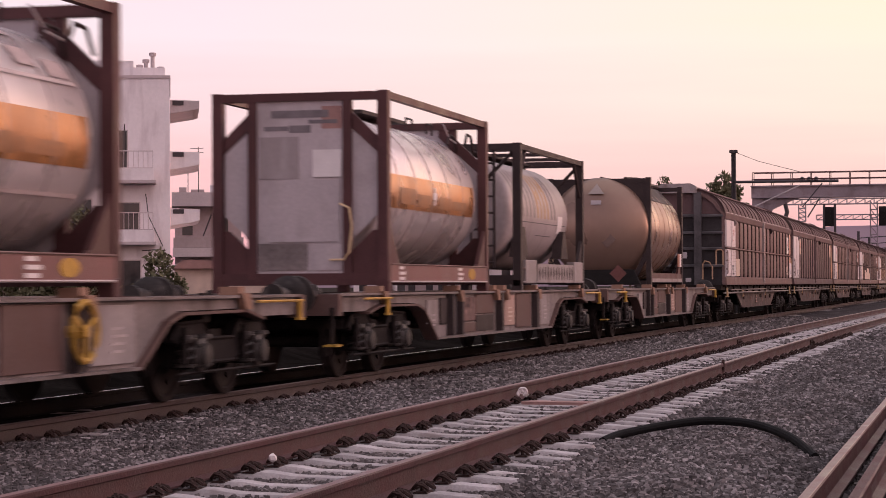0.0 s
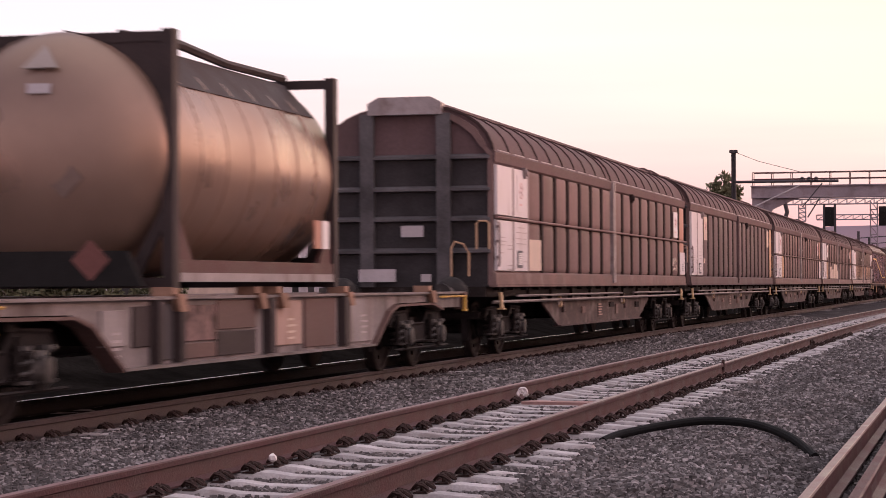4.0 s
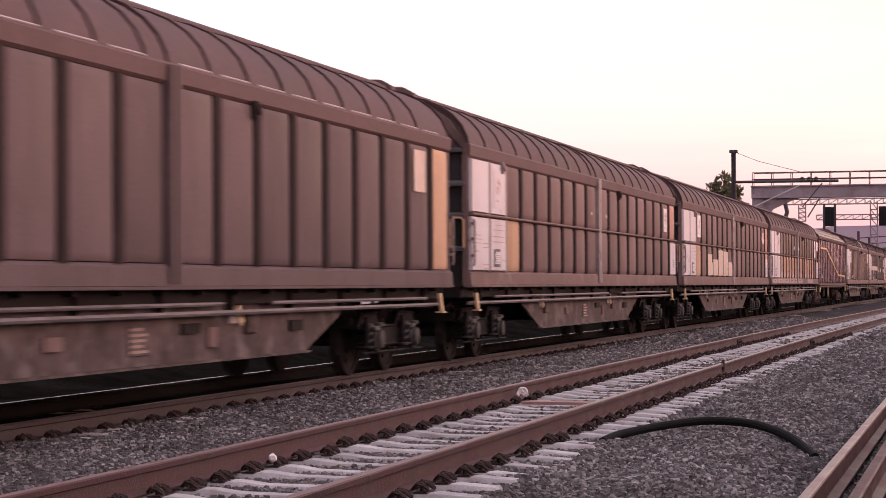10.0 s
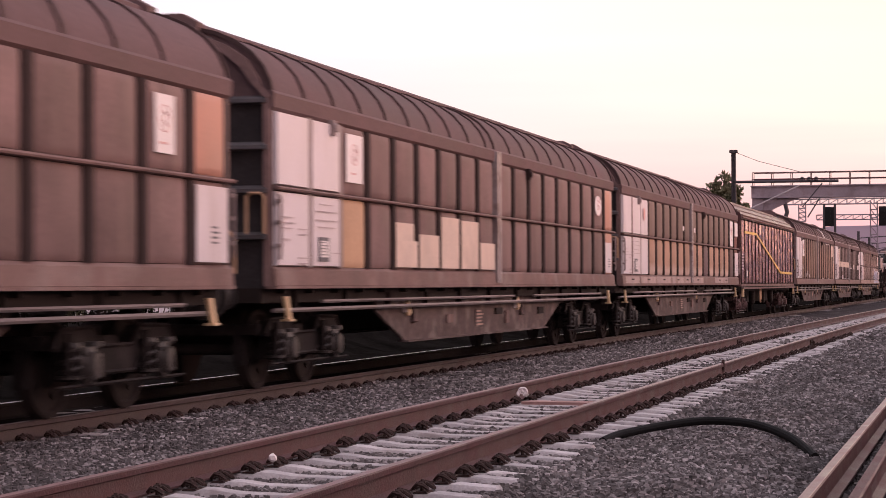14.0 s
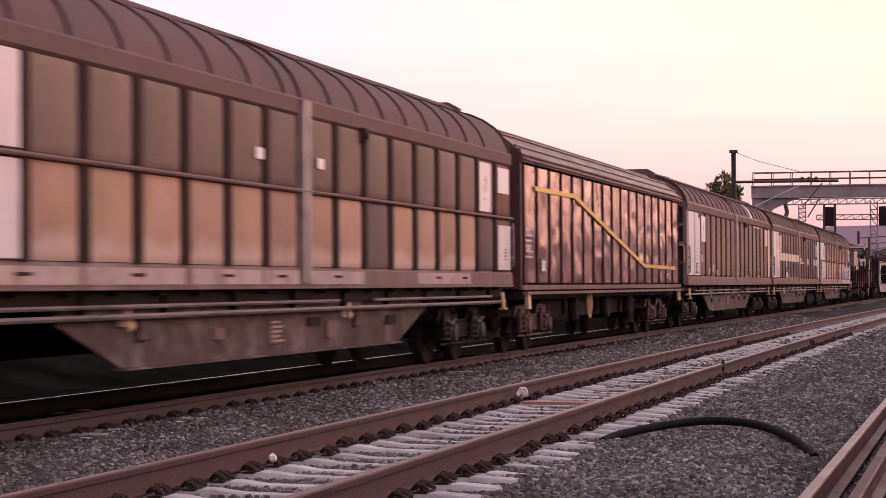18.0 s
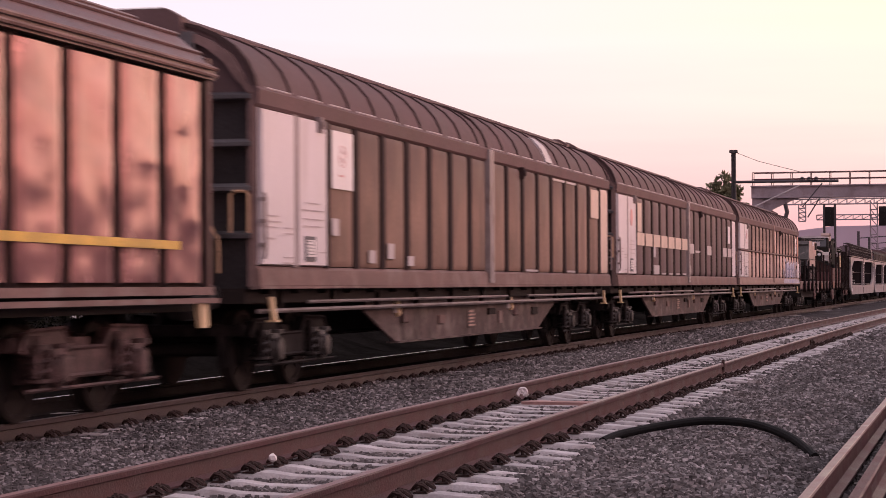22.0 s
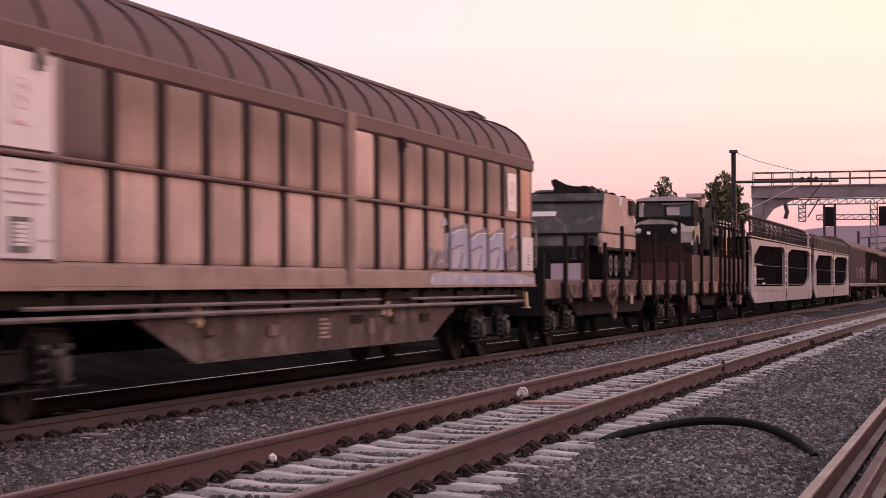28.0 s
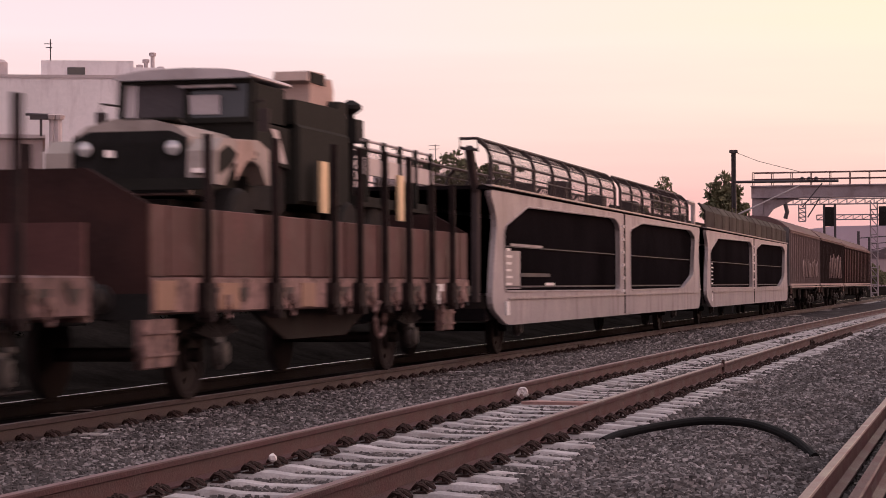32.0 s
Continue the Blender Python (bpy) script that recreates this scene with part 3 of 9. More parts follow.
def mesh_of(bm, name, mat, smooth=False):
    bmesh.ops.recalc_face_normals(bm, faces=bm.faces)
    me = bpy.data.meshes.new(name)
    if smooth:
        for f in bm.faces:
            f.smooth = True
        for e in bm.edges:
            if len(e.link_faces) == 2 and e.calc_face_angle(0) > 0.6:
                e.smooth = False
    bm.to_mesh(me)
    bm.free()
    me.materials.append(mat)
    return me


def part(name, bm, mat, parent, label="", smooth=False):
    me = bm if isinstance(bm, bpy.types.Mesh) else mesh_of(bm, name, mat, smooth)
    ob = new(name, me)
    ob.parent = parent
    if label:
        ob["label"] = label
    return ob


def at(ob, x=0.0, y=0.0, z=0.0, rx=0, ry=0, rz=0):
    ob.matrix_basis = pose(x, y, z, rx, ry, rz)
    return ob


def B():
    return bmesh.new()


def thing(name, m, label, category, group="", kind=""):
    return tagged(at_pose(new(name), m), label, category, group, kind)


def at_pose(ob, m):
    ob.matrix_basis = m
    return ob


# ---- plan: x runs along the tracks, away from the eye; the train's track centre, the middle track, the near rail ----
YC, YM, YR = 8.859, 4.305, 0.975
ZM = 0.068
# the train's advance along the track, second by second: it gains speed
ADVANCE = [-104.65, -96.90, -89.11, -81.24, -73.30, -65.29, -57.22, -49.12, -41.00, -32.86, -24.70, -16.47, -8.23, 0.0, 8.24, 16.53, 24.85,
           33.22, 41.65, 50.15, 58.70, 67.32, 76.01, 84.80, 93.67, 102.61, 111.68, 120.91, 130.30, 139.82, 149.46, 159.22, 169.03]
MOVING, WHEELS = [], []


def advance(t):
    i = min(int(t), 31)
    x = t - i
    p = [ADVANCE[k] if 0 <= k <= 32 else (2 * ADVANCE[0] - ADVANCE[1] if k < 0 else 2 * ADVANCE[32] - ADVANCE[31]) for k in (i - 1, i, i + 1, i + 2)]
    m1, m2 = (p[2] - p[0]) / 2, (p[3] - p[1]) / 2
    return (2 * x ** 3 - 3 * x * x + 1) * p[1] + (x ** 3 - 2 * x * x + x) * m1 + (3 * x * x - 2 * x ** 3) * p[2] + (x ** 3 - x * x) * m2


def on_train(name, u, label, category, group="", z=0.0):
    ob = thing(name, pose(u - advance(0.0), YC, z), label, category, group)
    MOVING.append((ob, u, z))
    return ob


# ---- ground, ballast and tracks ----
def bend(x):
    """The middle track's slight bow."""
    return -0.10 * ((x - 25) / 25) ** 2 if x < 75 else -0.4 - 0.016 * (x - 75)


def bank(x, y):
    """Height of the ballast."""
    z = -0.235
    z += 0.05 * math.exp(-((y - 6.3) / 0.9) ** 2)
    z += 0.15 * math.exp(-((y - 1.95) / 0.62) ** 2) * (0.75 + 0.25 * math.sin(x * 0.33 + 0.9))
    if y > 6.6:
        z += 0.05 * min(1.0, (y - 6.6) / 0.8)
    # packed almost flush between the sleepers of the middle track, hollow further off
    dy = abs(y - 4.3 - bend(x))
    z += max(0.0, min(1.0, (1.62 - dy) / 0.35)) * (0.060 - 0.022 * max(0.0, min(1.0, (x - 30) / 26)))
    rough = 0.35 if dy < 1.3 else 1.0
    if y > 9.9:
        z -= 0.12 + 0.25 * min(1.0, (y - 9.9) / 1.5)
    if y < 0.6:
        z -= 0.05 * min(1.0, (0.6 - y) / 1.5)
    return z + rough * (0.03 * noise.noise((x * 0.7, y * 0.7, 0.0)) + 0.015 * noise.noise((x * 2.3, y * 2.3, 4.0)))


def grid_sheet(xs, ys, height):
    verts = [(x, y, height(x, y)) for x in xs for y in ys]
    n = len(ys)
    faces = [(i * n + j, (i + 1) * n + j, (i + 1) * n + j + 1, i * n + j + 1) for i in range(len(xs) - 1) for j in range(n - 1)]
    me = bpy.data.meshes.new("sheet")
    me.from_pydata(verts, [], faces)
    for p in me.polygons:
        p.use_smooth = True
    return me


xs = [-60, -30, -10, 0, 4, 7] + [8 + 0.25 * i for i in range(120)] + [38.5 + 2 * i for i in range(40)] + [120 + 12 * i for i in range(26)]
ys = [-8, -4, -2, -1] + [-0.5 + 0.2 * i for i in range(60)] + [11.7, 12.4, 13.2, 14.5]
me = grid_sheet(xs, ys, bank)
me.materials.append(M["ballast"])
tagged(new("ballast_bed", me), "dark grey crushed-stone ballast bed under the tracks", "ballast", kind="structure")

# near-black bed colour stands in for the train's shade
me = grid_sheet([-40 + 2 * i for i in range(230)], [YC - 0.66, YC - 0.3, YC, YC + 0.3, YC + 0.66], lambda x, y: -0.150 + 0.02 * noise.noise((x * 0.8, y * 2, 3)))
me.materials.append(M["bed_shade"])
tagged(new("four_foot", me), "near-black ballast between the running rails, shade put in its colour", "ballast", kind="structure")
VERGE = [(9.69, -0.16), (10.5, -0.22), (11.9, -0.32), (13.2, -0.36), (14.2, -0.12), (15.2, 0.26), (16.2, 0.52), (17.5, 0.58), (20, 0.3), (24, -0.2), (30, -0.55), (45, -0.7)]


def verge_height(x, y):
    """A low earth bank along the far side, added to close the view under the wagons."""
    for (ya, za), (yb, zb) in zip(VERGE, VERGE[1:]):
        if y <= yb:
            break
    f = max(0.0, min(1.0, (y - ya) / (yb - ya)))
    lump = max(0.15, min(1.0, (y - 11.5) / 3))
    return za + (zb - za) * f + lump * (0.16 * noise.noise((x * 0.35, y * 0.4, 7)) + 0.07 * noise.noise((x * 1.3, y * 1.3, 2)) + 0.03 * noise.noise((x * 3.1, y * 3.1, 5)))


# near-black soil colour carries the train's shade
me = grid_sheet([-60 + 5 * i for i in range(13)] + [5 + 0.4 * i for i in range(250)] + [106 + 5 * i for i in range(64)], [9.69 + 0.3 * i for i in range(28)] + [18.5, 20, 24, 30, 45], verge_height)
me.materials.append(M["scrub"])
tagged(new("verge", me), "near-black soil bank beyond the track, shade put in its colour", "ground", kind="structure")

# unseen wall added behind the camera to block low light under the wagons
wall = part("wall_south", box(B(), -80, 260, -9.3, -9.0, -0.75, 3.4), M["shade_render"], None)
tagged(wall, "unseen wall added behind the camera to block low light", "wall", kind="structure")

gx = [-3000, -800, -200, -60, 0, 60, 120, 200, 400, 800, 1600, 3400]
gy = [-3000, -800, -200, -60, -9, 0, 14, 40, 80, 200, 600, 1600, 3000]
me = grid_sheet(gx, gy, lambda x, y: -0.75)
me.materials.append(M["earth"])
tagged(new("ground", me), "bare dusty earth reaching to the horizon", "ground", kind="structure")

RAIL_PROFILE = [(-0.075, -0.172), (0.075, -0.172), (0.075, -0.160), (0.014, -0.142), (0.009, -0.05), (0.034, -0.040), (0.036, -0.008), (0.027, 0.0),
                (-0.027, 0.0), (-0.036, -0.008), (-0.034, -0.040), (-0.009, -0.05), (-0.014, -0.142), (-0.075, -0.160)]


def rail(track, y, z, x0, x1, top_mat, label, bowed=False, pieces=1, side_mat="rail"):
    ob = None
    bm, cap = B(), B()
    last = None
    for k in range(pieces + 1):
        x = x0 + (x1 - x0) * k / pieces
        d = bend(x) if bowed else 0
        ring = [bm.verts.new((x, y + d + p[0], z + p[1])) for p in RAIL_PROFILE]
        top = [cap.verts.new((x, y + d + q, z + r)) for q, r in ((-0.030, 0.0005), (-0.026, 0.003), (0.026, 0.003), (0.030, 0.0005))]
        if last:
            n = len(ring)
            for i in range(n):
                bm.faces.new((last[0][i], last[0][(i + 1) % n], ring[(i + 1) % n], ring[i]))
            for i in range(3):
                cap.faces.new((last[1][i], last[1][i + 1], top[i + 1], top[i]))
        last = (ring, top)
    ob = part("rail", bm, M[side_mat], track, label)
    part("rail_head", cap, top_mat, ob, "worn running surface")
    return ob


def track_thing(name, label):
    return tagged(new(name), label, "railway track", kind="structure")


track_far = track_thing("track_main", "railway track with brown rails and dark clips in ballast")
rail(track_far, YC - 0.7535, 0.0, -30, 420, M["mainhead"], "grey-brown steel rail", side_mat="mainrail")
# far rail's sides get a near-black colour that paints their shade
rail(track_far, YC + 0.7535, 0.0, -30, 420, M["shine"], "steel rail with a bright worn head", side_mat="shaderail")
track_mid = track_thing("track_middle", "rusty unused railway track on pale concrete sleepers")
rail(track_mid, YM + 0.7535, ZM, -10, 400, M["railtop"], "rusty red-brown rail", True, 100)
rail(track_mid, YM - 0.7535, ZM, -10, 400, M["railtop"], "rusty red-brown rail", True, 100)
track_near = track_thing("track_near", "rusty rails of a turnout beside the camera")
rail(track_near, YR, 0.0, -10.0, 300, M["railtop"], "rusty rail with a worn head")
rail(track_near, YR - 0.265, 0.0, -10.0, 60, M["rail"], "rusty check rail")


def sleeper_mesh():
    """Concrete sleeper: swollen heads beside the rail seats, a dipped waist, a rounded top."""
    bm = B()
    st = [(-1.26, 0.09, -0.045), (-1.235, 0.104, -0.012), (-1.12, 0.110, -0.004), (-0.98, 0.114, 0.008), (-0.92, 0.114, 0.0), (-0.59, 0.114, 0.0), (-0.53, 0.114, 0.018), (-0.44, 0.110, 0.012),
          (-0.30, 0.098, -0.008), (0.0, 0.094, -0.016)]
    st += [(-y, w, z) for y, w, z in st[::-1][1:]]
    rings = []
    for y, w, z in st:
        rings.append([bm.verts.new(p) for p in ((-w, y, -0.16), (w, y, -0.16), (w * 0.86, y, z - 0.030), (w * 0.72, y, z - 0.006), (w * 0.4, y, z), (-w * 0.4, y, z), (-w * 0.72, y, z - 0.006), (-w * 0.86, y, z - 0.030))])
    for a, b in zip(rings, rings[1:]):
        for i in range(8):
            bm.faces.new((a[i], a[(i + 1) % 8], b[(i + 1) % 8], b[i]))
    bm.faces.new(rings[0])
    bm.faces.new(rings[-1][::-1])
    return mesh_of(bm, "sleeper", M["concrete"], True)


def clip_mesh():
    """Fastening: a bent spring clip of two raised loops, its bolt and nut, and a low guide plate."""
    bm = B()
    prism(bm, [(-0.05, 0.0), (0.045, 0.0), (0.04, 0.008), (-0.04, 0.014)], -0.07, 0.07)
    for q in (-1, 1):
        tube(bm, [(q * 0.012, 0.045, 0.035), (q * 0.03, 0.052, 0.026), (q * 0.062, 0.04, 0.036), (q * 0.092, 0.008, 0.062), (q * 0.098, -0.03, 0.052), (q * 0.082, -0.058, 0.022), (q * 0.055, -0.05, 0.03), (q * 0.045, -0.012, 0.058), (q * 0.028, 0.012, 0.06)], 0.0115, 5)
    lathe(bm, [(0.01, 0.014), (0.058, 0.014), (0.058, 0.024), (0.072, 0.024), (0.074, 0.012), (0.082, 0.011)], "z", 6)
    return mesh_of(bm, "clip", M["clip"])


SLEEPER, CLIP = sleeper_mesh(), clip_mesh()
rnd = random.Random(5)
for i in range(-1, 112):
    x = 9.05 + 0.6 * i
    s = part("sleeper", SLEEPER, None, track_mid)
    at(s, x + rnd.uniform(-0.03, 0.03), YM + bend(x) + rnd.uniform(-0.03, 0.03), ZM - 0.185 + rnd.uniform(-0.012, 0.006), rnd.uniform(-0.5, 0.5), 0, rnd.uniform(-0.8, 0.8))
    if i < 78:
        for y in (-0.7535 - 0.125, -0.7535 + 0.125, 0.7535 - 0.125, 0.7535 + 0.125):
            c = part("clip", CLIP, None, s)
            at(c, 0, y, 0.0, 0, 0, 180 if (y > 0) == (abs(y) > 0.7535) else 0)
for i in range(-2, 90):
    x = 10.3 + 0.6 * i
    c = part("clip", CLIP, None, track_far)
    at(c, x, YC - 0.7535 - 0.125, -0.165 + rnd.uniform(-0.008, 0.012), 0, 0, 0)
bm = B()
for i in range(300):
    x = 76.3 + 0.6 * i
    box(bm, x - 0.13, x + 0.13, YM + bend(x) - 1.25, YM + bend(x) + 1.25, ZM - 0.32, ZM - 0.185)
tagged(part("far_sleepers", bm, M["concrete"], track_mid), kind="stuff")
bm = B()
for i in range(-60, 420):
    x = 10.3 + 0.6 * i
    box(bm, x - 0.12, x + 0.12, YC - 1.22, YC + 1.22, -0.36, -0.158 if x < 60 else -0.182)
tagged(part("buried_sleepers", bm, M["concrete"], track_far), kind="stuff")

# fishplates at the rail joints
for trk, x, y, z in ((track_mid, 45.8, YM + 0.7535, ZM), (track_mid, 45.4, YM - 0.7535, ZM), (track_far, 44.8, YC - 0.7535, 0.0)):
    bm = B()
    dy = bend(x) if trk is track_mid else 0
    for s in (-1, 1):
        prism(bm, [(y + dy + s * 0.012, z - 0.145), (y + dy + s * 0.034, z - 0.140), (y + dy + s * 0.034, z - 0.055), (y + dy + s * 0.012, z - 0.05)], x - 0.35, x + 0.35)
        for k in (-0.25, -0.1, 0.1, 0.25):
            lathe(bm, [(0, 0.018), (s * 0.03, 0.018)], "y", 6, (x + k, y + dy + s * 0.034, z - 0.1))
    part("fishplate", bm, M["clip"], trk)


# ---- rolling stock: shared running gear ----
def bogie_meshes():
    frame_bm = B()
    for s in (-1, 1):
        y = s * 1.02
        prism(frame_bm, [(-1.45, 0.62), (-1.3, 0.78), (-0.55, 0.80), (-0.35, 0.62), (0.35, 0.62), (0.55, 0.80), (1.3, 0.78), (1.45, 0.62), (1.2, 0.58), (0.62, 0.55), (0.42, 0.40), (-0.42, 0.40), (-0.62, 0.55), (-1.2, 0.58)], y - 0.06, y + 0.06, "y")
        for x in (-0.9, 0.9):
            box(frame_bm, x - 0.16, x + 0.16, y - 0.12, y + 0.12, 0.36, 0.60)
    box(frame_bm, -0.18, 0.18, -1.0, 1.0, 0.5, 0.72)
    for x in (-1.42, 1.42):
        box(frame_bm, x - 0.06, x + 0.06, -1.0, 1.0, 0.62, 0.74)
    for q in (-1, 1):
        y = q * 1.02
        # flanges along the frame's edges, horn guides, dampers, brake hangers
        for line in ([(-1.45, 0.63), (-1.3, 0.79), (-0.55, 0.81), (-0.35, 0.63), (0.35, 0.63), (0.55, 0.81), (1.3, 0.79), (1.45, 0.63)], [(-1.2, 0.57), (-0.62, 0.54), (-0.42, 0.39), (0.42, 0.39), (0.62, 0.54), (1.2, 0.57)]):
            tube(frame_bm, [(x, y + q * 0.06, z) for x, z in line], 0.022, 5)
        for x in (-0.9, 0.9):
            for dx in (-0.19, 0.19):
                box(frame_bm, x + dx - 0.025, x + dx + 0.025, y - 0.13, y + 0.13, 0.34, 0.66)
            tube(frame_bm, [(x - 0.36, y + q * 0.12, 0.40), (x - 0.36, y + q * 0.12, 0.76)], 0.035, 6)
        for x in (-1.42, -0.36, 0.36, 1.42):
            box(frame_bm, x - 0.05, x + 0.05, q * 0.76 - 0.05, q * 0.76 + 0.05, 0.28, 0.62)
            tube(frame_bm, [(x, q * 0.80, 0.34), (x, q * 0.86, 0.74)], 0.02, 5)
        tube(frame_bm, [(-1.5, q * 1.16, 0.30), (1.5, q * 1.16, 0.30)], 0.018, 5)
    spring = B()
    tube(spring, [(0.085 * math.cos(a * 0.9), 0.085 * math.sin(a * 0.9), 0.36 + a * 0.0125) for a in range(21)], 0.02, 5)
    lathe(spring, [(0.33, 0.11), (0.36, 0.11)], "z", 10)
    lathe(spring, [(0.61, 0.11), (0.65, 0.10)], "z", 10)
    box_cover = B()
    lathe(box_cover, [(0, 0.17), (-0.06, 0.17), (-0.08, 0.13), (-0.12, 0.12), (-0.13, 0.05)], "y", 14)
    for k in range(4):
        lathe(box_cover, [(-0.06, 0.022), (-0.085, 0.022)], "y", 6, (0.145 * math.cos(0.785 + k * 1.571), 0, 0.145 * math.sin(0.785 + k * 1.571)))
    box(box_cover, -0.15, 0.15, -0.05, 0.02, 0.08, 0.17)
    wheels = B()
    for s in (-1, 1):
        lathe(wheels, [(s * 0.68, 0.10), (s * 0.69, 0.47), (s * 0.72, 0.475), (s * 0.725, 0.462), (s * 0.815, 0.456), (s * 0.82, 0.40), (s * 0.79, 0.38), (s * 0.77, 0.18), (s * 0.83, 0.14), (s * 0.83, 0.08)], "y", 28)
        for k in range(5):
            a = k * 2 * math.pi / 5
            lathe(wheels, [(s * 0.77, 0.03), (s * 0.80, 0.03)], "y", 6, (0.27 * math.cos(a), 0, 0.27 * math.sin(a)))
    lathe(wheels, [(-0.95, 0.075), (0.95, 0.075)], "y", 12)
    return (mesh_of(frame_bm, "bogie_frame", M["bogie"]), mesh_of(spring, "spring", M["axlebox"]), mesh_of(box_cover, "axle_box", M["axlebox"], True), mesh_of(wheels, "wheelset", M["wheel"], True))


BOGIE, SPRING, AXLE_BOX, WHEELSET = bogie_meshes()


def repainted(mesh, mat):
    me = mesh.copy()
    me.materials.clear()
    me.materials.append(M[mat])
    return me


RUSTY = [repainted(me, "rustbogie") for me in (BOGIE, AXLE_BOX, SPRING)]


def add_bogie(wagon, x, rusty=False):
    BOGIE_, BOX_, SPRING_ = RUSTY if rusty else (BOGIE, AXLE_BOX, SPRING)
    b = at(part("bogie", BOGIE_, None, wagon, "dusty rust-brown two-axle bogie" if rusty else "grimy two-axle bogie"), x)
    for ax in (-0.9, 0.9):
        w = at(part("wheelset", WHEELSET, None, b), ax, 0, 0.456)
        WHEELS.append((w, ax, 0.0))
        at(part("axle_box", BOX_, None, b), ax, -1.14, 0.47)
        for dx in (-0.24, 0.24):
            at(part("coil_spring", SPRING_, None, b), ax + dx, -1.1, 0.03)


def add_axle(wagon, x):
    w = at(part("wheelset", WHEELSET, None, wagon), x, 0, 0.456)
    WHEELS.append((w, x, 0.0))
    at(part("axle_box", AXLE_BOX, None, wagon), x, -1.1, 0.47)
    bm = B()
    for k in range(5):
        prism(bm, [(x - 0.62 + 0.1 * k, 0.70 + 0.03 * k), (x, 0.60 + 0.03 * k), (x + 0.62 - 0.1 * k, 0.70 + 0.03 * k), (x + 0.62 - 0.1 * k, 0.725 + 0.03 * k), (x, 0.625 + 0.03 * k), (x - 0.62 + 0.1 * k, 0.725 + 0.03 * k)], -1.13, -1.03, "y")
    part("leaf_spring", bm, M["bogie"], wagon)


def buffer_mesh():
    bm = B()
    lathe(bm, [(0, 0.14), (0.06, 0.14), (0.07, 0.10), (0.36, 0.10), (0.37, 0.075), (0.55, 0.075), (0.56, 0.20), (0.59, 0.24), (0.62, 0.23)], "x", 18)
    return mesh_of(bm, "buffer", M["axlebox"], True)


BUFFER = buffer_mesh()
hook = B()
prism(hook, [(0, 1.0), (0.32, 1.0), (0.36, 1.05), (0.32, 1.12), (0.24, 1.08), (0, 1.09)], -0.03, 0.03, "y")
tube(hook, [(0.26, 0, 1.02), (0.34, 0.03, 0.85), (0.3, 0, 0.7), (0.26, -0.03, 0.85)], 0.02, 5, True)
tube(hook, [(0, -0.35, 0.98), (0.2, -0.38, 0.9), (0.3, -0.36, 0.62), (0.42, -0.3, 0.55)], 0.025, 6)
HOOK = mesh_of(hook, "coupling", M["frame"])


def add_ends(wagon, half):
    """Buffers and coupling at both ends; half: from the middle to the headstock."""
    for s in (-1, 1):
        for y in (-0.875, 0.875):
            at(part("buffer", BUFFER, None, wagon), s * half, y, 1.05, 0, 0, 0 if s > 0 else 180)
        at(part("coupling", HOOK, None, wagon), s * half, 0, 0, 0, 0, 0 if s > 0 else 180)


# ---- sliding-wall covered wagons ----
HB_LEN = 22.3
SIDE = 1.40
ROOF_HALF = [(1.41, 3.20), (1.38, 3.35), (1.30, 3.52), (1.16, 3.68), (0.97, 3.81), (0.76, 3.90), (0.56, 3.95)]
RIDGE = [(0.56, 3.93), (0.55, 4.01), (0.40, 4.08), (0.0, 4.10), (-0.40, 4.08), (-0.55, 4.01), (-0.56, 3.93)]


def roof_shell(bm, x0, x1, grow=0.0):
    prof = [(y + grow, z + grow) for y, z in ROOF_HALF] + [(-y - grow, z + grow) for y, z in ROOF_HALF[::-1]]
    prism(bm, prof, x0, x1)


def roof_rib_mesh():
    bm = B()
    outer = [(-y - 0.018, z + 0.014) for y, z in ROOF_HALF]
    inner = [(-y + 0.02, z - 0.02) for y, z in ROOF_HALF]
    prism(bm, outer + inner[::-1], -0.024, 0.024)
    return mesh_of(bm, "roof_rib", M["ribdark"])


ROOF_RIB = roof_rib_mesh()
PANELS = {}


def panel_mesh(w, h, mat):
    """A pressed sheet, swollen like a pillow, its rim drawn back all round."""
    key = (round(w, 2), round(h, 2), mat)
    if key not in PANELS:
        flat = mat == "white"
        e = 0.012 if flat else 0.085
        us = [(0, 0.1), (e * 0.4, 0.55), (e, 0.84), (w * 0.5, 1.0), (w - e, 0.84), (w - e * 0.4, 0.55), (w, 0.1)]
        vs = [(0, 0.45), (e * 0.3, 0.8), (e, 1.0), (h - e, 1.0), (h - e * 0.3, 0.8), (h, 0.45)]
        if flat:
            us = [(0, 0.0), (e, 1.0), (w - e, 1.0), (w, 0.0)]
            vs = [(0, 0.0), (e, 1.0), (h - e, 1.0), (h, 0.0)]
        bm = B()
        rows = [[bm.verts.new((x, (-0.05 * a * b + 0.008) if flat else -0.040 * a * b, z)) for z, b in vs] for x, a in us]
        for a, b in zip(rows, rows[1:]):
            for k in range(len(vs) - 1):
                bm.faces.new((a[k], b[k], b[k + 1], a[k + 1]))
        bm.faces.new([rows[0][0], rows[0][-1], rows[-1][-1], rows[-1][0]])
        PANELS[key] = mesh_of(bm, "panel", M[mat], True)
    return PANELS[key]


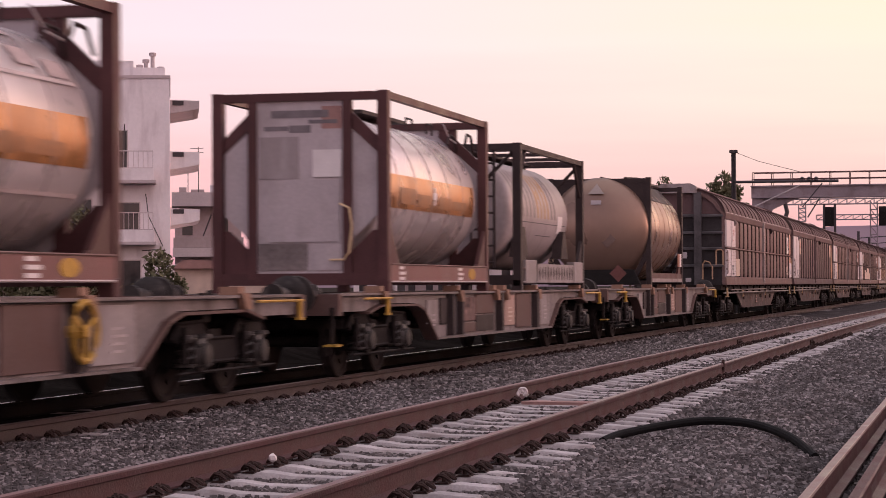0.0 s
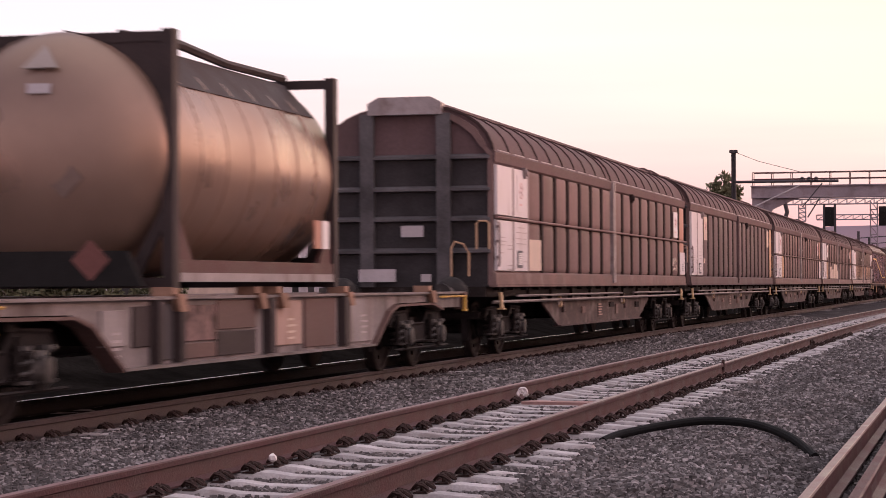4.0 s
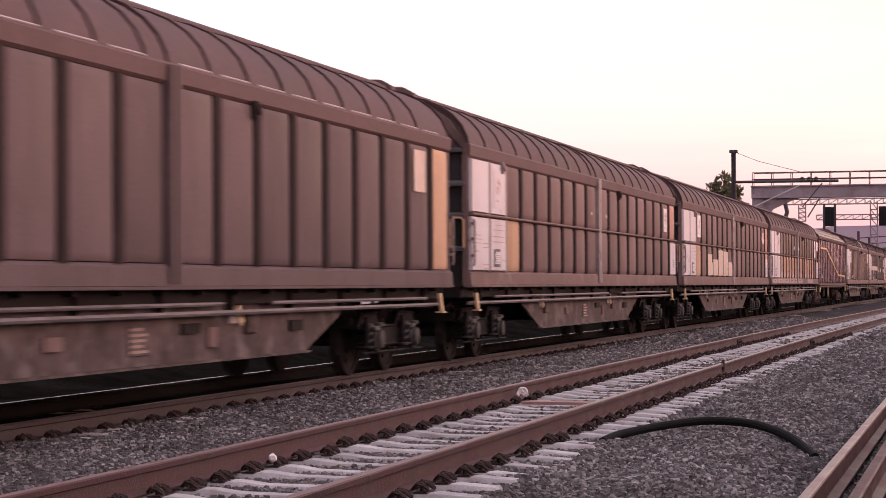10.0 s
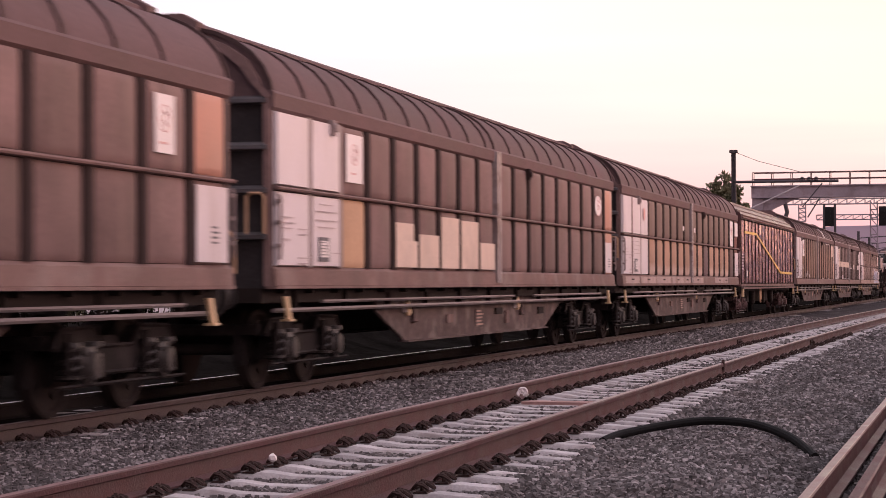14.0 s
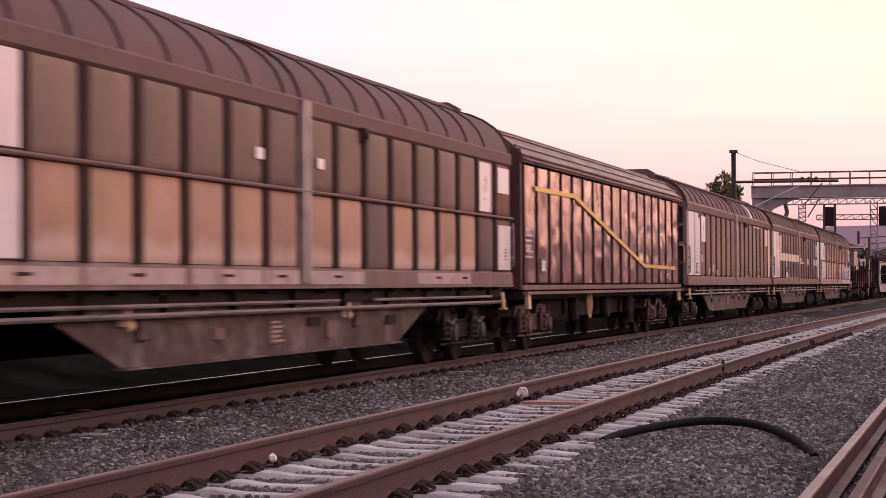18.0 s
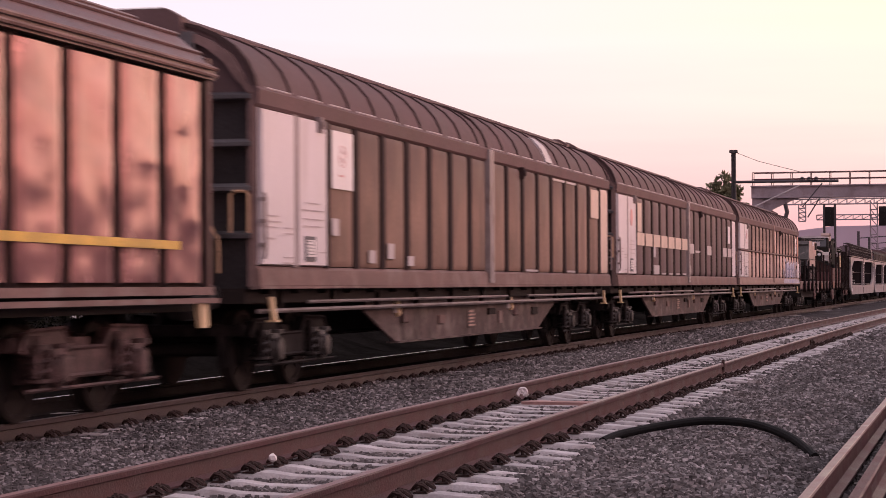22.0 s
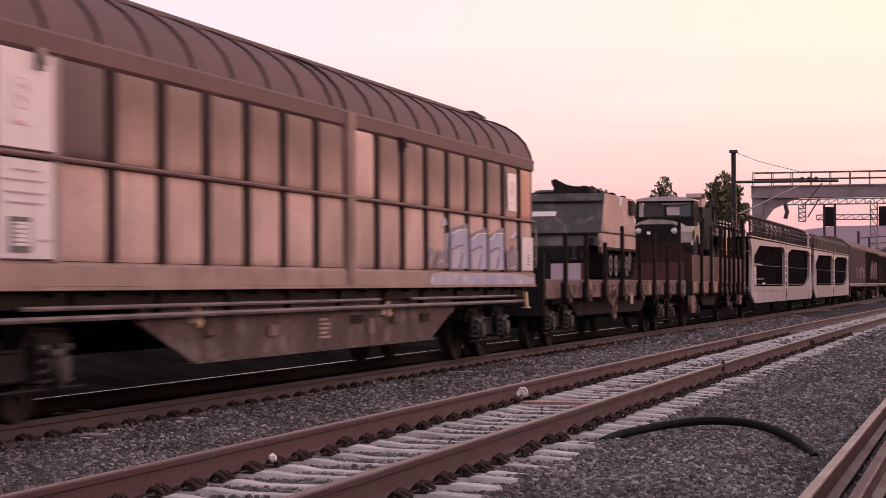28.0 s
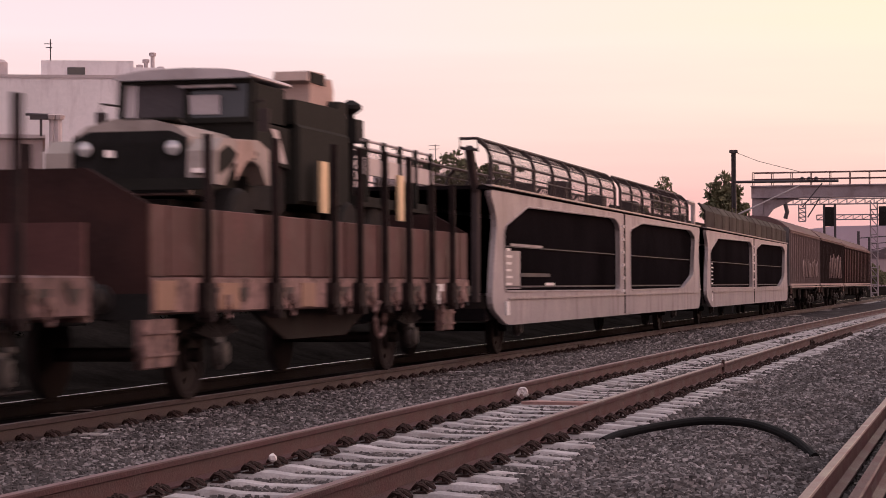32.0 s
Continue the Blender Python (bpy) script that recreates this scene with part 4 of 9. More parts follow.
def covered_wagon_shared():
    h = HB_LEN / 2
    sh = {}
    bm = B()
    roof_shell(bm, -h + 0.05, h - 0.05)
    sh["roof"] = mesh_of(bm, "roof", M["roof"], True)
    bm = B()
    prism(bm, RIDGE, -h + 0.25, h - 0.25)
    sh["ridge"] = mesh_of(bm, "ridge_hood", M["roof"])
    bm = B()
    box(bm, -h + 0.08, h - 0.08, -SIDE + 0.012, SIDE - 0.01, 1.18, 3.22)
    sh["body"] = mesh_of(bm, "body", M["groove"])
    bm = B()
    prism(bm, [(-SIDE - 0.035, 3.09), (-SIDE - 0.045, 3.24), (-SIDE - 0.02, 3.272), (-SIDE + 0.06, 3.272), (-SIDE + 0.06, 3.06), (-SIDE + 0.0, 3.06)], -h, h)
    sh["cantrail"] = mesh_of(bm, "cantrail", M["cantrail"])
    bm = B()
    prism(bm, [(-SIDE - 0.02, 1.13), (-SIDE - 0.055, 1.17), (-SIDE - 0.045, 1.34), (-SIDE - 0.01, 1.375), (-SIDE + 0.06, 1.375), (-SIDE + 0.06, 1.13)], -h, h)
    box(bm, -h, h, -SIDE - 0.07, -SIDE - 0.03, 1.135, 1.165)
    sh["sill"] = mesh_of(bm, "sill", M["sill"])
    bm = B()
    box(bm, -h + 0.02, h - 0.02, -1.28, 1.28, 0.98, 1.14)
    for x in [-h + 0.6 + i * 1.05 for i in range(21)]:
        box(bm, x - 0.05, x + 0.05, -1.38, -1.2, 1.08, 1.15)
    for x in range(-10, 11, 2):
        box(bm, x - 0.02, x + 0.02, -1.33, -1.25, 0.88, 1.12)
    sh["floor_frame"] = mesh_of(bm, "floor_frame", M["frame"])
    bm = B()
    tube(bm, [(-h + 2.0, -1.36, 0.985), (1.6, -1.36, 0.985)], 0.022, 6)
    tube(bm, [(-h + 0.3, -1.33, 0.895), (h - 0.3, -1.33, 0.895)], 0.028, 6)
    tube(bm, [(3.2, -1.36, 0.985), (h - 1.2, -1.36, 0.985)], 0.022, 6)
    sh["run_rail"] = mesh_of(bm, "door_guide_rail", M["guide"])
    bm = B()
    for y in (-1.20, 1.20):
        prism(bm, [(-6.3, 0.98), (6.3, 0.98), (6.3, 0.83), (4.85, 0.42), (-4.85, 0.42), (-6.3, 0.83)], y - 0.02, y + 0.02, "y")
    for y in (-1.2, 1.2):
        box(bm, -4.85, 4.85, y - 0.08, y + 0.08, 0.40, 0.425)
    sh["truss"] = mesh_of(bm, "trapeze_girder", M["truss"])
    bm = B()
    box(bm, -1.6, 1.6, -0.7, 0.7, 0.5, 0.98)
    lathe(bm, [(2.2, 0.05), (2.25, 0.2), (3.5, 0.2), (3.55, 0.05)], "x", 12, (0, -0.5, 0.7))
    box(bm, -9.0, 9.0, -0.12, 0.12, 0.55, 0.98)
    sh["gear"] = mesh_of(bm, "brake_gear", M["frame"])
    # end wall: plate, two posts, ledges, hood; paler posts and ledges paint highlights
    bm = B()
    prism(bm, [(-1.4, 1.14), (1.4, 1.14), (1.4, 3.20)] + [(y - 0.02, z) for y, z in ROOF_HALF[1:]] + [(-y + 0.02, z) for y, z in ROOF_HALF[::-1][:-1]] + [(-1.4, 3.20)], 0, 0.06)
    sh["end"] = mesh_of(bm, "end_wall", M["endplate"])
    bm = B()
    prism(bm, [(-0.60, 3.84), (0.60, 3.84), (0.60, 4.02), (0.42, 4.12), (-0.42, 4.12), (-0.60, 4.02)], -0.14, 0.1)
    sh["hood"] = mesh_of(bm, "end_hood", M["cantrail"])
    sh["hood_grey"] = repainted(sh["hood"], "steel")
    bm = B()
    box(bm, -0.12, 0.0, -0.11, 0.11, 1.14, 3.86)
    sh["post"] = mesh_of(bm, "end_post", M["endwall"])
    bm = B()
    prism(bm, [(0, 0), (-0.10, 0.02), (-0.10, 0.06), (0, 0.10)], -1.36, 1.36, "y")
    sh["ledge"] = mesh_of(bm, "end_ledge", M["endwall"])
    bm = B()
    box(bm, -0.03, 0.03, -0.03, 0.05, 1.16, 3.2)
    prism(bm, [(-0.05, 3.2), (0.05, 3.2), (0.10, 3.4), (0.24, 3.62), (0.46, 3.77), (0.76, 3.89), (0.76, 3.80), (0.5, 3.68), (0.3, 3.52), (0.16, 3.32)], -0.04, 0.04, "x")
    sh["end_frame"] = mesh_of(bm, "corner_frame", M["brown"])
    bm = B()
    prism(bm, [(-0.15, -SIDE + 0.02), (-0.15, -SIDE - 0.085), (-0.05, -SIDE - 0.085), (-0.05, -SIDE - 0.05), (0.02, -SIDE - 0.05), (0.02, -SIDE - 0.085), (0.12, -SIDE - 0.085), (0.12, -SIDE + 0.02)], 1.2, 3.24, "z")
    sh["midpost"] = mesh_of(bm, "door_post", M["steel"])
    bm = B()
    tube(bm, [(0, -0.66, 1.72), (0, -0.66, 2.12), (0, -0.62, 2.16), (0, -0.50, 2.16), (0, -0.46, 2.12), (0, -0.46, 1.72)], 0.018, 6)
    tube(bm, [(-0.1, -0.36, 1.30), (-0.1, -0.36, 1.66), (-0.12, -0.28, 1.80), (-0.1, -0.14, 1.84), (-0.1, -0.08, 1.74), (-0.1, -0.08, 1.30)], 0.018, 6)
    sh["handrail"] = mesh_of(bm, "handrail", M["golden"])
    bm = B()
    prism(bm, [(-0.13, 1.05), (-0.02, 1.05), (0.10, 0.80), (0.0, 0.80)], -1.43, -1.39, "y")
    prism(bm, [(-0.02, 0.80), (0.13, 0.80), (0.14, 0.775), (-0.01, 0.775)], -1.45, -1.34, "y")
    sh["step"] = mesh_of(bm, "corner_step", M["cream"])
    bm = B()
    box(bm, -0.06, 0.06, -SIDE - 0.10, -SIDE - 0.03, -0.09, 0.09)
    lathe(bm, [(-SIDE - 0.13, 0.05), (-SIDE - 0.09, 0.06)], "y", 10)
    sh["roller"] = mesh_of(bm, "door_roller", M["groove"])
    sh["roller_pale"] = repainted(sh["roller"], "greypost")
    bm = B()
    prism(bm, [(-SIDE - 0.03, 2.198), (-SIDE - 0.08, 2.206), (-SIDE - 0.088, 2.224), (-SIDE - 0.08, 2.242), (-SIDE - 0.03, 2.25)], -h + 0.03, h - 0.03)
    sh["midrail"] = mesh_of(bm, "waist_rail", M["brown"])
    bm = B()
    prism(bm, [(-0.10, -SIDE + 0.02), (-0.08, -SIDE - 0.048), (0.08, -SIDE - 0.048), (0.10, -SIDE + 0.02)], 1.37, 3.06, "z")
    sh["post_strip"] = mesh_of(bm, "panel_post", M["groove"])
    bm = B()
    tube(bm, [(0, -SIDE - 0.07, 1.45), (0, -SIDE - 0.085, 1.5), (0, -SIDE - 0.085, 2.1), (0, -SIDE - 0.07, 2.15)], 0.016, 6)
    for z in (1.6, 1.85, 2.08):
        box(bm, -0.05, 0.05, -SIDE - 0.09, -SIDE - 0.04, z - 0.02, z + 0.02)
    sh["latch"] = mesh_of(bm, "corner_latch", M["greypost"])
    sh["post_pale"] = repainted(sh["post_strip"], "greypost")
    bm = B()
    tube(bm, [(0.22, -SIDE - 0.022, 3.276), (1.06, -SIDE - 0.022, 3.278)], 0.010, 5)
    sh["gutter"] = mesh_of(bm, "drip_strip", M["strip"])
    return sh


HB = covered_wagon_shared()
FIRST = [0.01, 1.28, 2.50, 3.73, 4.95, 6.17, 7.39, 8.61, 9.83, 11.03]
SECOND = [11.18, 12.42, 13.66, 14.90, 16.14, 17.38, 18.62, 19.86, 21.10, 22.22]


def bars(bm, x, y, z, w, rows, gap=0.09, h=0.035):
    """Unreadable lettering as plain bars."""
    for k in range(rows):
        box(bm, x, x + w * (0.65 + 0.35 * ((k * 37) % 10) / 10), y - 0.004, y, z - k * gap - h, z - k * gap)
    return bm


def covered_wagon(u, split, look_of, label, extras=(), drip=False, first=False):
    """look_of(i, upper): the material of panel i (0..17) of the near side, or of its upper or lower half."""
    w = on_train("covered_wagon", u + HB_LEN / 2, label, "goods wagon", "train of goods wagons")
    h = HB_LEN / 2
    for key, name in (("body", "body"), ("roof", "roof"), ("ridge", "ridge_hood"), ("cantrail", "cantrail"), ("sill", "sill"), ("floor_frame", "floor_frame"), ("run_rail", "door_guide_rail"),
                      ("truss", "trapeze_girder"), ("gear", "brake_gear"), ("midpost", "door_post")):
        part(name, HB[key], None, w)
    if split:
        part("waist_rail", HB["midrail"], None, w)
    for s in (-1, 1):
        part_end = at(part("end_wall", HB["end"], None, w, "dark grey ribbed end wall"), s * (h - 0.06), 0, 0, 0, 0, 0 if s < 0 else 180)
        at(part("end_hood", HB["hood_grey" if first and s < 0 else "hood"], None, part_end), 0, 0, 0)
        for y in (-0.62, 0.62):
            at(part("end_post", HB["post"], None, part_end), 0, y, 0)
        for z in (1.65, 2.15, 2.62, 3.12):
            at(part("end_ledge", HB["ledge"], None, part_end), 0, 0, z)
        at(part("handrail", HB["handrail"], None, part_end, "worn yellow handrail"), -0.16, -0.70 if s < 0 else 0.9, 0)
        at(part("corner_latch", HB["latch"], None, w, "pale latch rod"), s * (h - 0.09), 0, 0)
        at(part("corner_frame", HB["end_frame"], None, w), s * (h - 0.02), -1.37, 0)
        at(part("corner_step", HB["step"], None, w, "cream-painted step"), s * (h - 0.55), 0, 0)
    xs_all = list(zip(FIRST, FIRST[1:])) + list(zip(SECOND, SECOND[1:]))
    for i, (a, b) in enumerate(xs_all):
        gap = 0.07 if i < 2 else 0.105
        for upper in ((True, False) if split else (None,)):
            z0, z1 = (1.385, 3.05) if upper is None else ((2.256, 3.055) if upper else (1.38, 2.192))
            m = look_of(i, upper)
            p = part("panel", panel_mesh(b - a - 2 * gap, z1 - z0, m), None, w)
            at(p, -h + a + gap, -SIDE + (0.0 if i > 1 else -0.012), z0)
    for i, (a, b) in enumerate(xs_all):
        if 0 < i and i != 9:
            pale = i == 1 or (i == 2 and split)
            at(part("panel_post", HB["post_pale" if pale else "post_strip"], None, w, "grey door seam" if pale else ""), -h + a, 0, 0)
    for x in [1.2 + 1.165 * k for k in range(9)] + [12.28 + 1.17 * k for k in range(8)]:
        at(part("roof_rib", ROOF_RIB, None, w), -h + x, 0, 0)
    for x in [0.03 + 1.165 * k for k in range(9)] + [11.11 + 1.17 * k for k in range(9)] if drip else ():
        at(part("drip_strip", HB["gutter"], None, w), -h + x + 0.07, 0, 0)
    for x in (0.05, 11.1, 22.25):
        at(part("roof_rib", ROOF_RIB, None, w), -h + x, 0, 0.012)
    for x in (2.12, 13.5):
        at(part("door_roller", HB["roller_pale" if x < 3 else "roller"], None, w), -h + x, 0, 3.0)
    if first:
        for y, z, wd, hg in ((-0.30, 1.92, 0.36, 0.18), (0.15, 1.22, 0.60, 0.20), (-0.42, 1.22, 0.16, 0.12)):
            part("end_label", box(B(), -h - 0.075, -h - 0.06, y, y + wd, z, z + hg), M["ingray"], w, "pale plate on the end wall")
    for x in (-h + 2.2, h - 2.2):
        add_bogie(w, x)
    add_ends(w, h - 0.05)
    for lx, lz, lw, lh in ((0.18, 1.92, 0.42, 0.014), (0.16, 1.86, 0.5, 0.014), (0.2, 1.80, 0.36, 0.012), (0.15, 1.68, 0.3, 0.02), (0.8, 1.80, 0.3, 0.014), (0.8, 1.74, 0.3, 0.014),
                           (0.8, 1.48, 0.32, 0.014), (0.8, 1.42, 0.32, 0.014), (1.62, 2.10, 0.5, 0.012), (1.45, 2.02, 0.8, 0.012), (1.45, 1.92, 0.8, 0.012), (1.5, 1.84, 0.7, 0.012), (2.12, 1.55, 0.22, 0.014)):
        part("lettering", box(B(), -h + lx, -h + lx + lw, -SIDE - 0.0675, -SIDE - 0.0635, lz - lh, lz), M["dimmark"], w)
    bm = B()
    box(bm, -h + 1.55, -h + 1.95, -SIDE - 0.068, -SIDE - 0.062, 1.44, 1.72)
    part("document_frame", bm, M["mark"], w, "dark document frame")
    bm = B()
    box(bm, -h + 1.60, -h + 1.90, -SIDE - 0.074, -SIDE - 0.068, 1.49, 1.68)
    paper = part("document", bm, M["plate"], w, "white paper")
    part("print_lines", bars(B(), -h + 1.63, -SIDE - 0.0745, 1.665, 0.24, 5, 0.035, 0.012), M["slate"], paper)
    x = -0.62
    plate = part("data_plate", chamfer_box(B(), x, x + 0.52, -1.232, -1.222, 0.52, 0.80, 0.004), M["truss"], w, "stencilled plate")
    part("stencil", bars(B(), x + 0.04, -1.233, 0.78, 0.46, 5, 0.052, 0.026), M["orangeplate"], plate)
    for x in (-4.9, 2.3):
        part("brake_lever", prism(B(), [(x, 0.93), (x + 0.10, 0.97), (x + 0.24, 0.80), (x + 0.14, 0.75)], -1.27, -1.22, "y"), M["cream"], w, "worn yellow lever")
        part("lever_box", chamfer_box(B(), x + 0.35, x + 0.62, -1.27, -1.222, 0.66, 0.86, 0.015), M["rustbogie"], w, "rusty lever box")
    for x, z, wd, hg, m in ((-2.5, 0.62, 0.35, 0.12, "sill"), (0.75, 0.70, 0.5, 0.10, "frame"), (1.5, 0.55, 0.25, 0.2, "sill"), (2.1, 0.78, 0.3, 0.1, "steel"), (4.2, 0.66, 0.45, 0.12, "frame"), (-5.0, 0.80, 0.3, 0.08, "steel")):
        part("fitting", box(B(), x, x + wd, -1.25, -1.222, z, z + hg), M[m], w)
    for name, x0, x1, z0, z1, m, text in extras:
        bm = B()
        d = 0.058 + 0.004 * (name != "patch")
        if name == "round_sign":
            prism(bm, [(-h + (x0 + x1) / 2 + (x1 - x0) / 2 * math.cos(a * 0.314), (z0 + z1) / 2 + (z1 - z0) / 2 * math.sin(a * 0.314)) for a in range(20)], -SIDE - d, -SIDE - d + 0.006, "y")
        else:
            box(bm, -h + x0, -h + x1, -SIDE - d, -SIDE - d + 0.006, z0, z1)
        e = part(name, bm, M[m], w)
        if text:
            bt = B()
            cx, cz = -h + (x0 + x1) / 2, (z0 + z1) / 2
            if text == "mark":
                bars(bt, cx - 0.02, -SIDE - d, cz - 0.02, 0.24, 4, 0.05, 0.02)
            else:
                tube(bt, [(cx + 0.15 * math.cos(a * 0.449), -SIDE - d + 0.004, cz + 0.05 + 0.125 * math.sin(a * 0.449)) for a in range(14)], 0.010, 4, True)
                tube(bt, [(cx - 0.03, -SIDE - d + 0.004, cz + 0.12), (cx + 0.05, -SIDE - d + 0.004, cz + 0.08), (cx - 0.04, -SIDE - d + 0.004, cz + 0.03), (cx + 0.05, -SIDE - d + 0.004, cz - 0.02)], 0.014, 4)
                bars(bt, cx - 0.13, -SIDE - d, cz - 0.17, 0.26, 1, 0.05, 0.022)
            part("sign_mark", bt, M[text], e, "faded red mark" if text == "redmark" else "dark mark")
    return w


def plain_look(i, upper):
    return "white" if i < 2 else "brown"


def late(table, base=plain_look):
    def f(i, upper):
        return table.get((i, upper), table.get((i, None), base(i, upper)))
    return f


def sooty_look(i, upper):
    return "white" if i < 2 else "darkbrown"


def grey_look(i, upper):
    return "white" if i < 2 else "greybrown"


def dusty_look(i, upper):
    return "white" if i < 2 else "dustbrown"


w1 = covered_wagon(-39.62, True, late({(17, None): "orange"}), "brown sliding-wall covered wagon with pale first door panels",
              [("patch", 2.55, 3.55, 1.40, 1.92, "beige", ""), ("sign", 20.05, 20.75, 2.3, 2.92, "plate", "redmark"), ("sign", 1.55, 2.2, 2.35, 2.95, "white", "redmark"),
               ("patch", 21.2, 22.1, 1.4, 1.95, "white", "mark")], True, True)
w2 = covered_wagon(-16.22, False, late({(17, None): "pinktan"}, sooty_look), "brown sliding-wall covered wagon with tall undivided panels",
              [("sign", 2.62, 3.3, 2.35, 2.98, "beige", "redmark"), ("sign", 20.1, 20.7, 2.42, 2.98, "beige", ""), ("sign", 2.55, 2.8, 1.72, 1.85, "beige", "")], True)
covered_wagon(7.25, True, late({(2, False): "golden", (17, True): "orange"}), "brown covered wagon with a beige lower panel",
              [("sign", 20.1, 20.6, 2.4, 2.95, "plate", "redmark"), ("sign", 1.5, 2.2, 2.35, 2.95, "white", "redmark"), ("patch", 21.2, 22.1, 1.4, 2.15, "white", "mark"), ("sign", 10.2, 10.35, 2.5, 2.56, "ingray", ""), ("sign", 11.9, 12.05, 2.5, 2.56, "ingray", "")])
covered_wagon(30.9, True, late({(2, False): "golden", (17, None): "orange"}), "brown covered wagon with stepped beige repaint patches",
              [("sign", 2.7, 3.4, 2.4, 2.98, "plate", "redmark"), ("patch", 21.15, 21.85, 1.4, 2.0, "white", "mark"), ("patch", 5.0, 6.1, 1.4, 1.75, "beige", ""), ("patch", 5.0, 5.9, 1.75, 1.98, "beige", ""),
               ("patch", 6.22, 7.3, 1.4, 1.85, "beige", ""), ("patch", 7.45, 8.5, 1.4, 2.12, "beige", ""), ("patch", 8.66, 9.75, 1.4, 2.1, "beige", ""), ("patch", 9.9, 10.9, 1.4, 1.8, "beige", ""), ("round_sign", 19.95, 20.65, 2.5, 2.9, "plate", "redmark")])
w5 = covered_wagon(54.25, True, late({**{(i, False): "tanwash" for i in (3, 4, 5, 6, 7, 8, 9, 10, 12, 13, 14, 15)}, (2, None): "white", (11, False): "darkbrown", (16, False): "darkbrown", (17, None): "redpanel"}, grey_look), "covered wagon with brown upper and tan lower panels",
              [("round_sign", 2.85, 3.12, 2.58, 2.86, "redmark", ""), ("sign", 19.9, 20.65, 2.28, 3.02, "plate", "redmark"), ("patch", 21.2, 22.0, 2.6, 3.0, "plate", ""), ("patch", 21.2, 22.1, 1.4, 2.1, "white", "mark"),
               ("sign", 9.4, 9.65, 2.5, 2.62, "plate", ""), ("sign", 11.6, 11.85, 2.5, 2.62, "plate", ""), ("patch", FIRST[1] - 0.07, FIRST[1] + 0.07, 1.4, 3.04, "sill", "")])
w8 = covered_wagon(98.15, False, late({(17, None): "beige"}, dusty_look), "weathered brown covered wagon with tall dusty panels",
                   [("sign", 2.62, 3.5, 2.3, 2.98, "plate", "redmark"), ("sign", 20.0, 20.85, 2.45, 3.0, "beige", ""), ("sign", 2.62, 2.9, 1.75, 1.95, "ingray", ""), ("sign", 4.2, 4.5, 1.44, 1.60, "ingray", ""), ("sign", 5.1, 5.4, 1.5, 1.7, "ingray", ""), ("sign", 6.1, 6.4, 1.42, 1.55, "ingray", ""),
                    ("patch", 13.8, 14.8, 1.385, 1.42, "ingray", ""), ("patch", 17.5, 18.3, 1.385, 1.42, "ingray", ""), ("patch", 16.2, 17.3, 3.0, 3.04, "ingray", ""), ("patch", 17.5, 18.4, 3.0, 3.04, "ingray", "")], True)
bm = B()
prism(bm, [(-1.425, 3.30), (-1.40, 3.30), (-1.25, 3.56), (-1.10, 3.70), (-1.11, 3.74), (-1.28, 3.60)], 4.6, 5.2)
part("roof_patch", bm, M["ingray"], w8, "pale bare patch on the roof")
covered_wagon(121.4, False, late({(17, None): "white"}, sooty_look), "brown covered wagon with a painted-over pale waist band",
              [("round_sign", 1.6, 1.95, 2.42, 2.78, "redmark", ""), ("patch", FIRST[2] + 0.15, FIRST[2] + 0.7, 2.32, 2.95, "beige", ""), ("patch", FIRST[4] + 0.1, FIRST[4] + 0.4, 1.78, 2.02, "ingray", "")] + [("patch", FIRST[i] + 0.1, FIRST[i + 1] - 0.1, 2.02, 2.3, "beige", "") for i in range(2, 9)] +
              [("patch", SECOND[i] + 0.15, SECOND[i + 1] - 0.2, 1.95, 2.2, "ingray", "") for i in (0, 3, 6, 7)] + [("patch", SECOND[1] + 0.1, SECOND[2] - 0.2, 1.98, 2.04, "ingray", ""), ("sign", 20.0, 20.5, 2.35, 2.85, "plate", "")] +
              [("patch", FIRST[4] + 0.1, FIRST[5] - 0.25, 1.39, 1.60, "ingray", "")] + [("patch", FIRST[i] + 0.2, FIRST[i + 1] - 0.4, 1.39, 1.43, "ingray", "") for i in (5, 6, 7, 8)] + [("patch", 11.3, 11.6, 1.42, 1.62, "ingray", "")], True)
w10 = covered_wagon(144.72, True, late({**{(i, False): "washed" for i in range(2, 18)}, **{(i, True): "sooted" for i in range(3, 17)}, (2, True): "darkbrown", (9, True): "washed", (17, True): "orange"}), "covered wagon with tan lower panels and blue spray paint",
                    [("sign", 1.6, 2.0, 2.45, 2.85, "white", "redmark"), ("sign", 20.1, 20.75, 2.35, 2.95, "plate", "redmark"), ("patch", 21.2, 22.1, 1.4, 1.95, "white", "mark")])
h = HB_LEN / 2
# sills and middle posts washed pale, or sooted, with their panels
for x0, x1 in ((0.4, 2.3), (2.5, 4.8), (4.9, 7.3), (7.5, 9.6), (9.7, 10.9), (11.3, 13.55), (16.2, 18.5), (18.55, 19.3)):
    bm = B()
    prism(bm, [(-SIDE - 0.056, 1.185), (-SIDE - 0.0495, 1.335), (-SIDE - 0.046, 1.335), (-SIDE - 0.053, 1.185)], -h + x0, -h + x1)
    pl = part("sill_patch", bm, M["sillpale"], w5, "pale repainted stretch of the sill")
    part("sill_slot", box(B(), -h + (x0 + x1) / 2 - 0.16, -h + (x0 + x1) / 2 + 0.16, -SIDE - 0.058, -SIDE - 0.052, 1.255, 1.285), M["groove"], pl)
for wagon, paint in ((w10, "washsill"), (w2, "darkbrown")):
    for piece in wagon.children:
        if piece.data and piece.name.split(".")[0] in ("sill", "door_post"):
            piece.data = repainted(piece.data, paint)
YF = -SIDE - 0.060


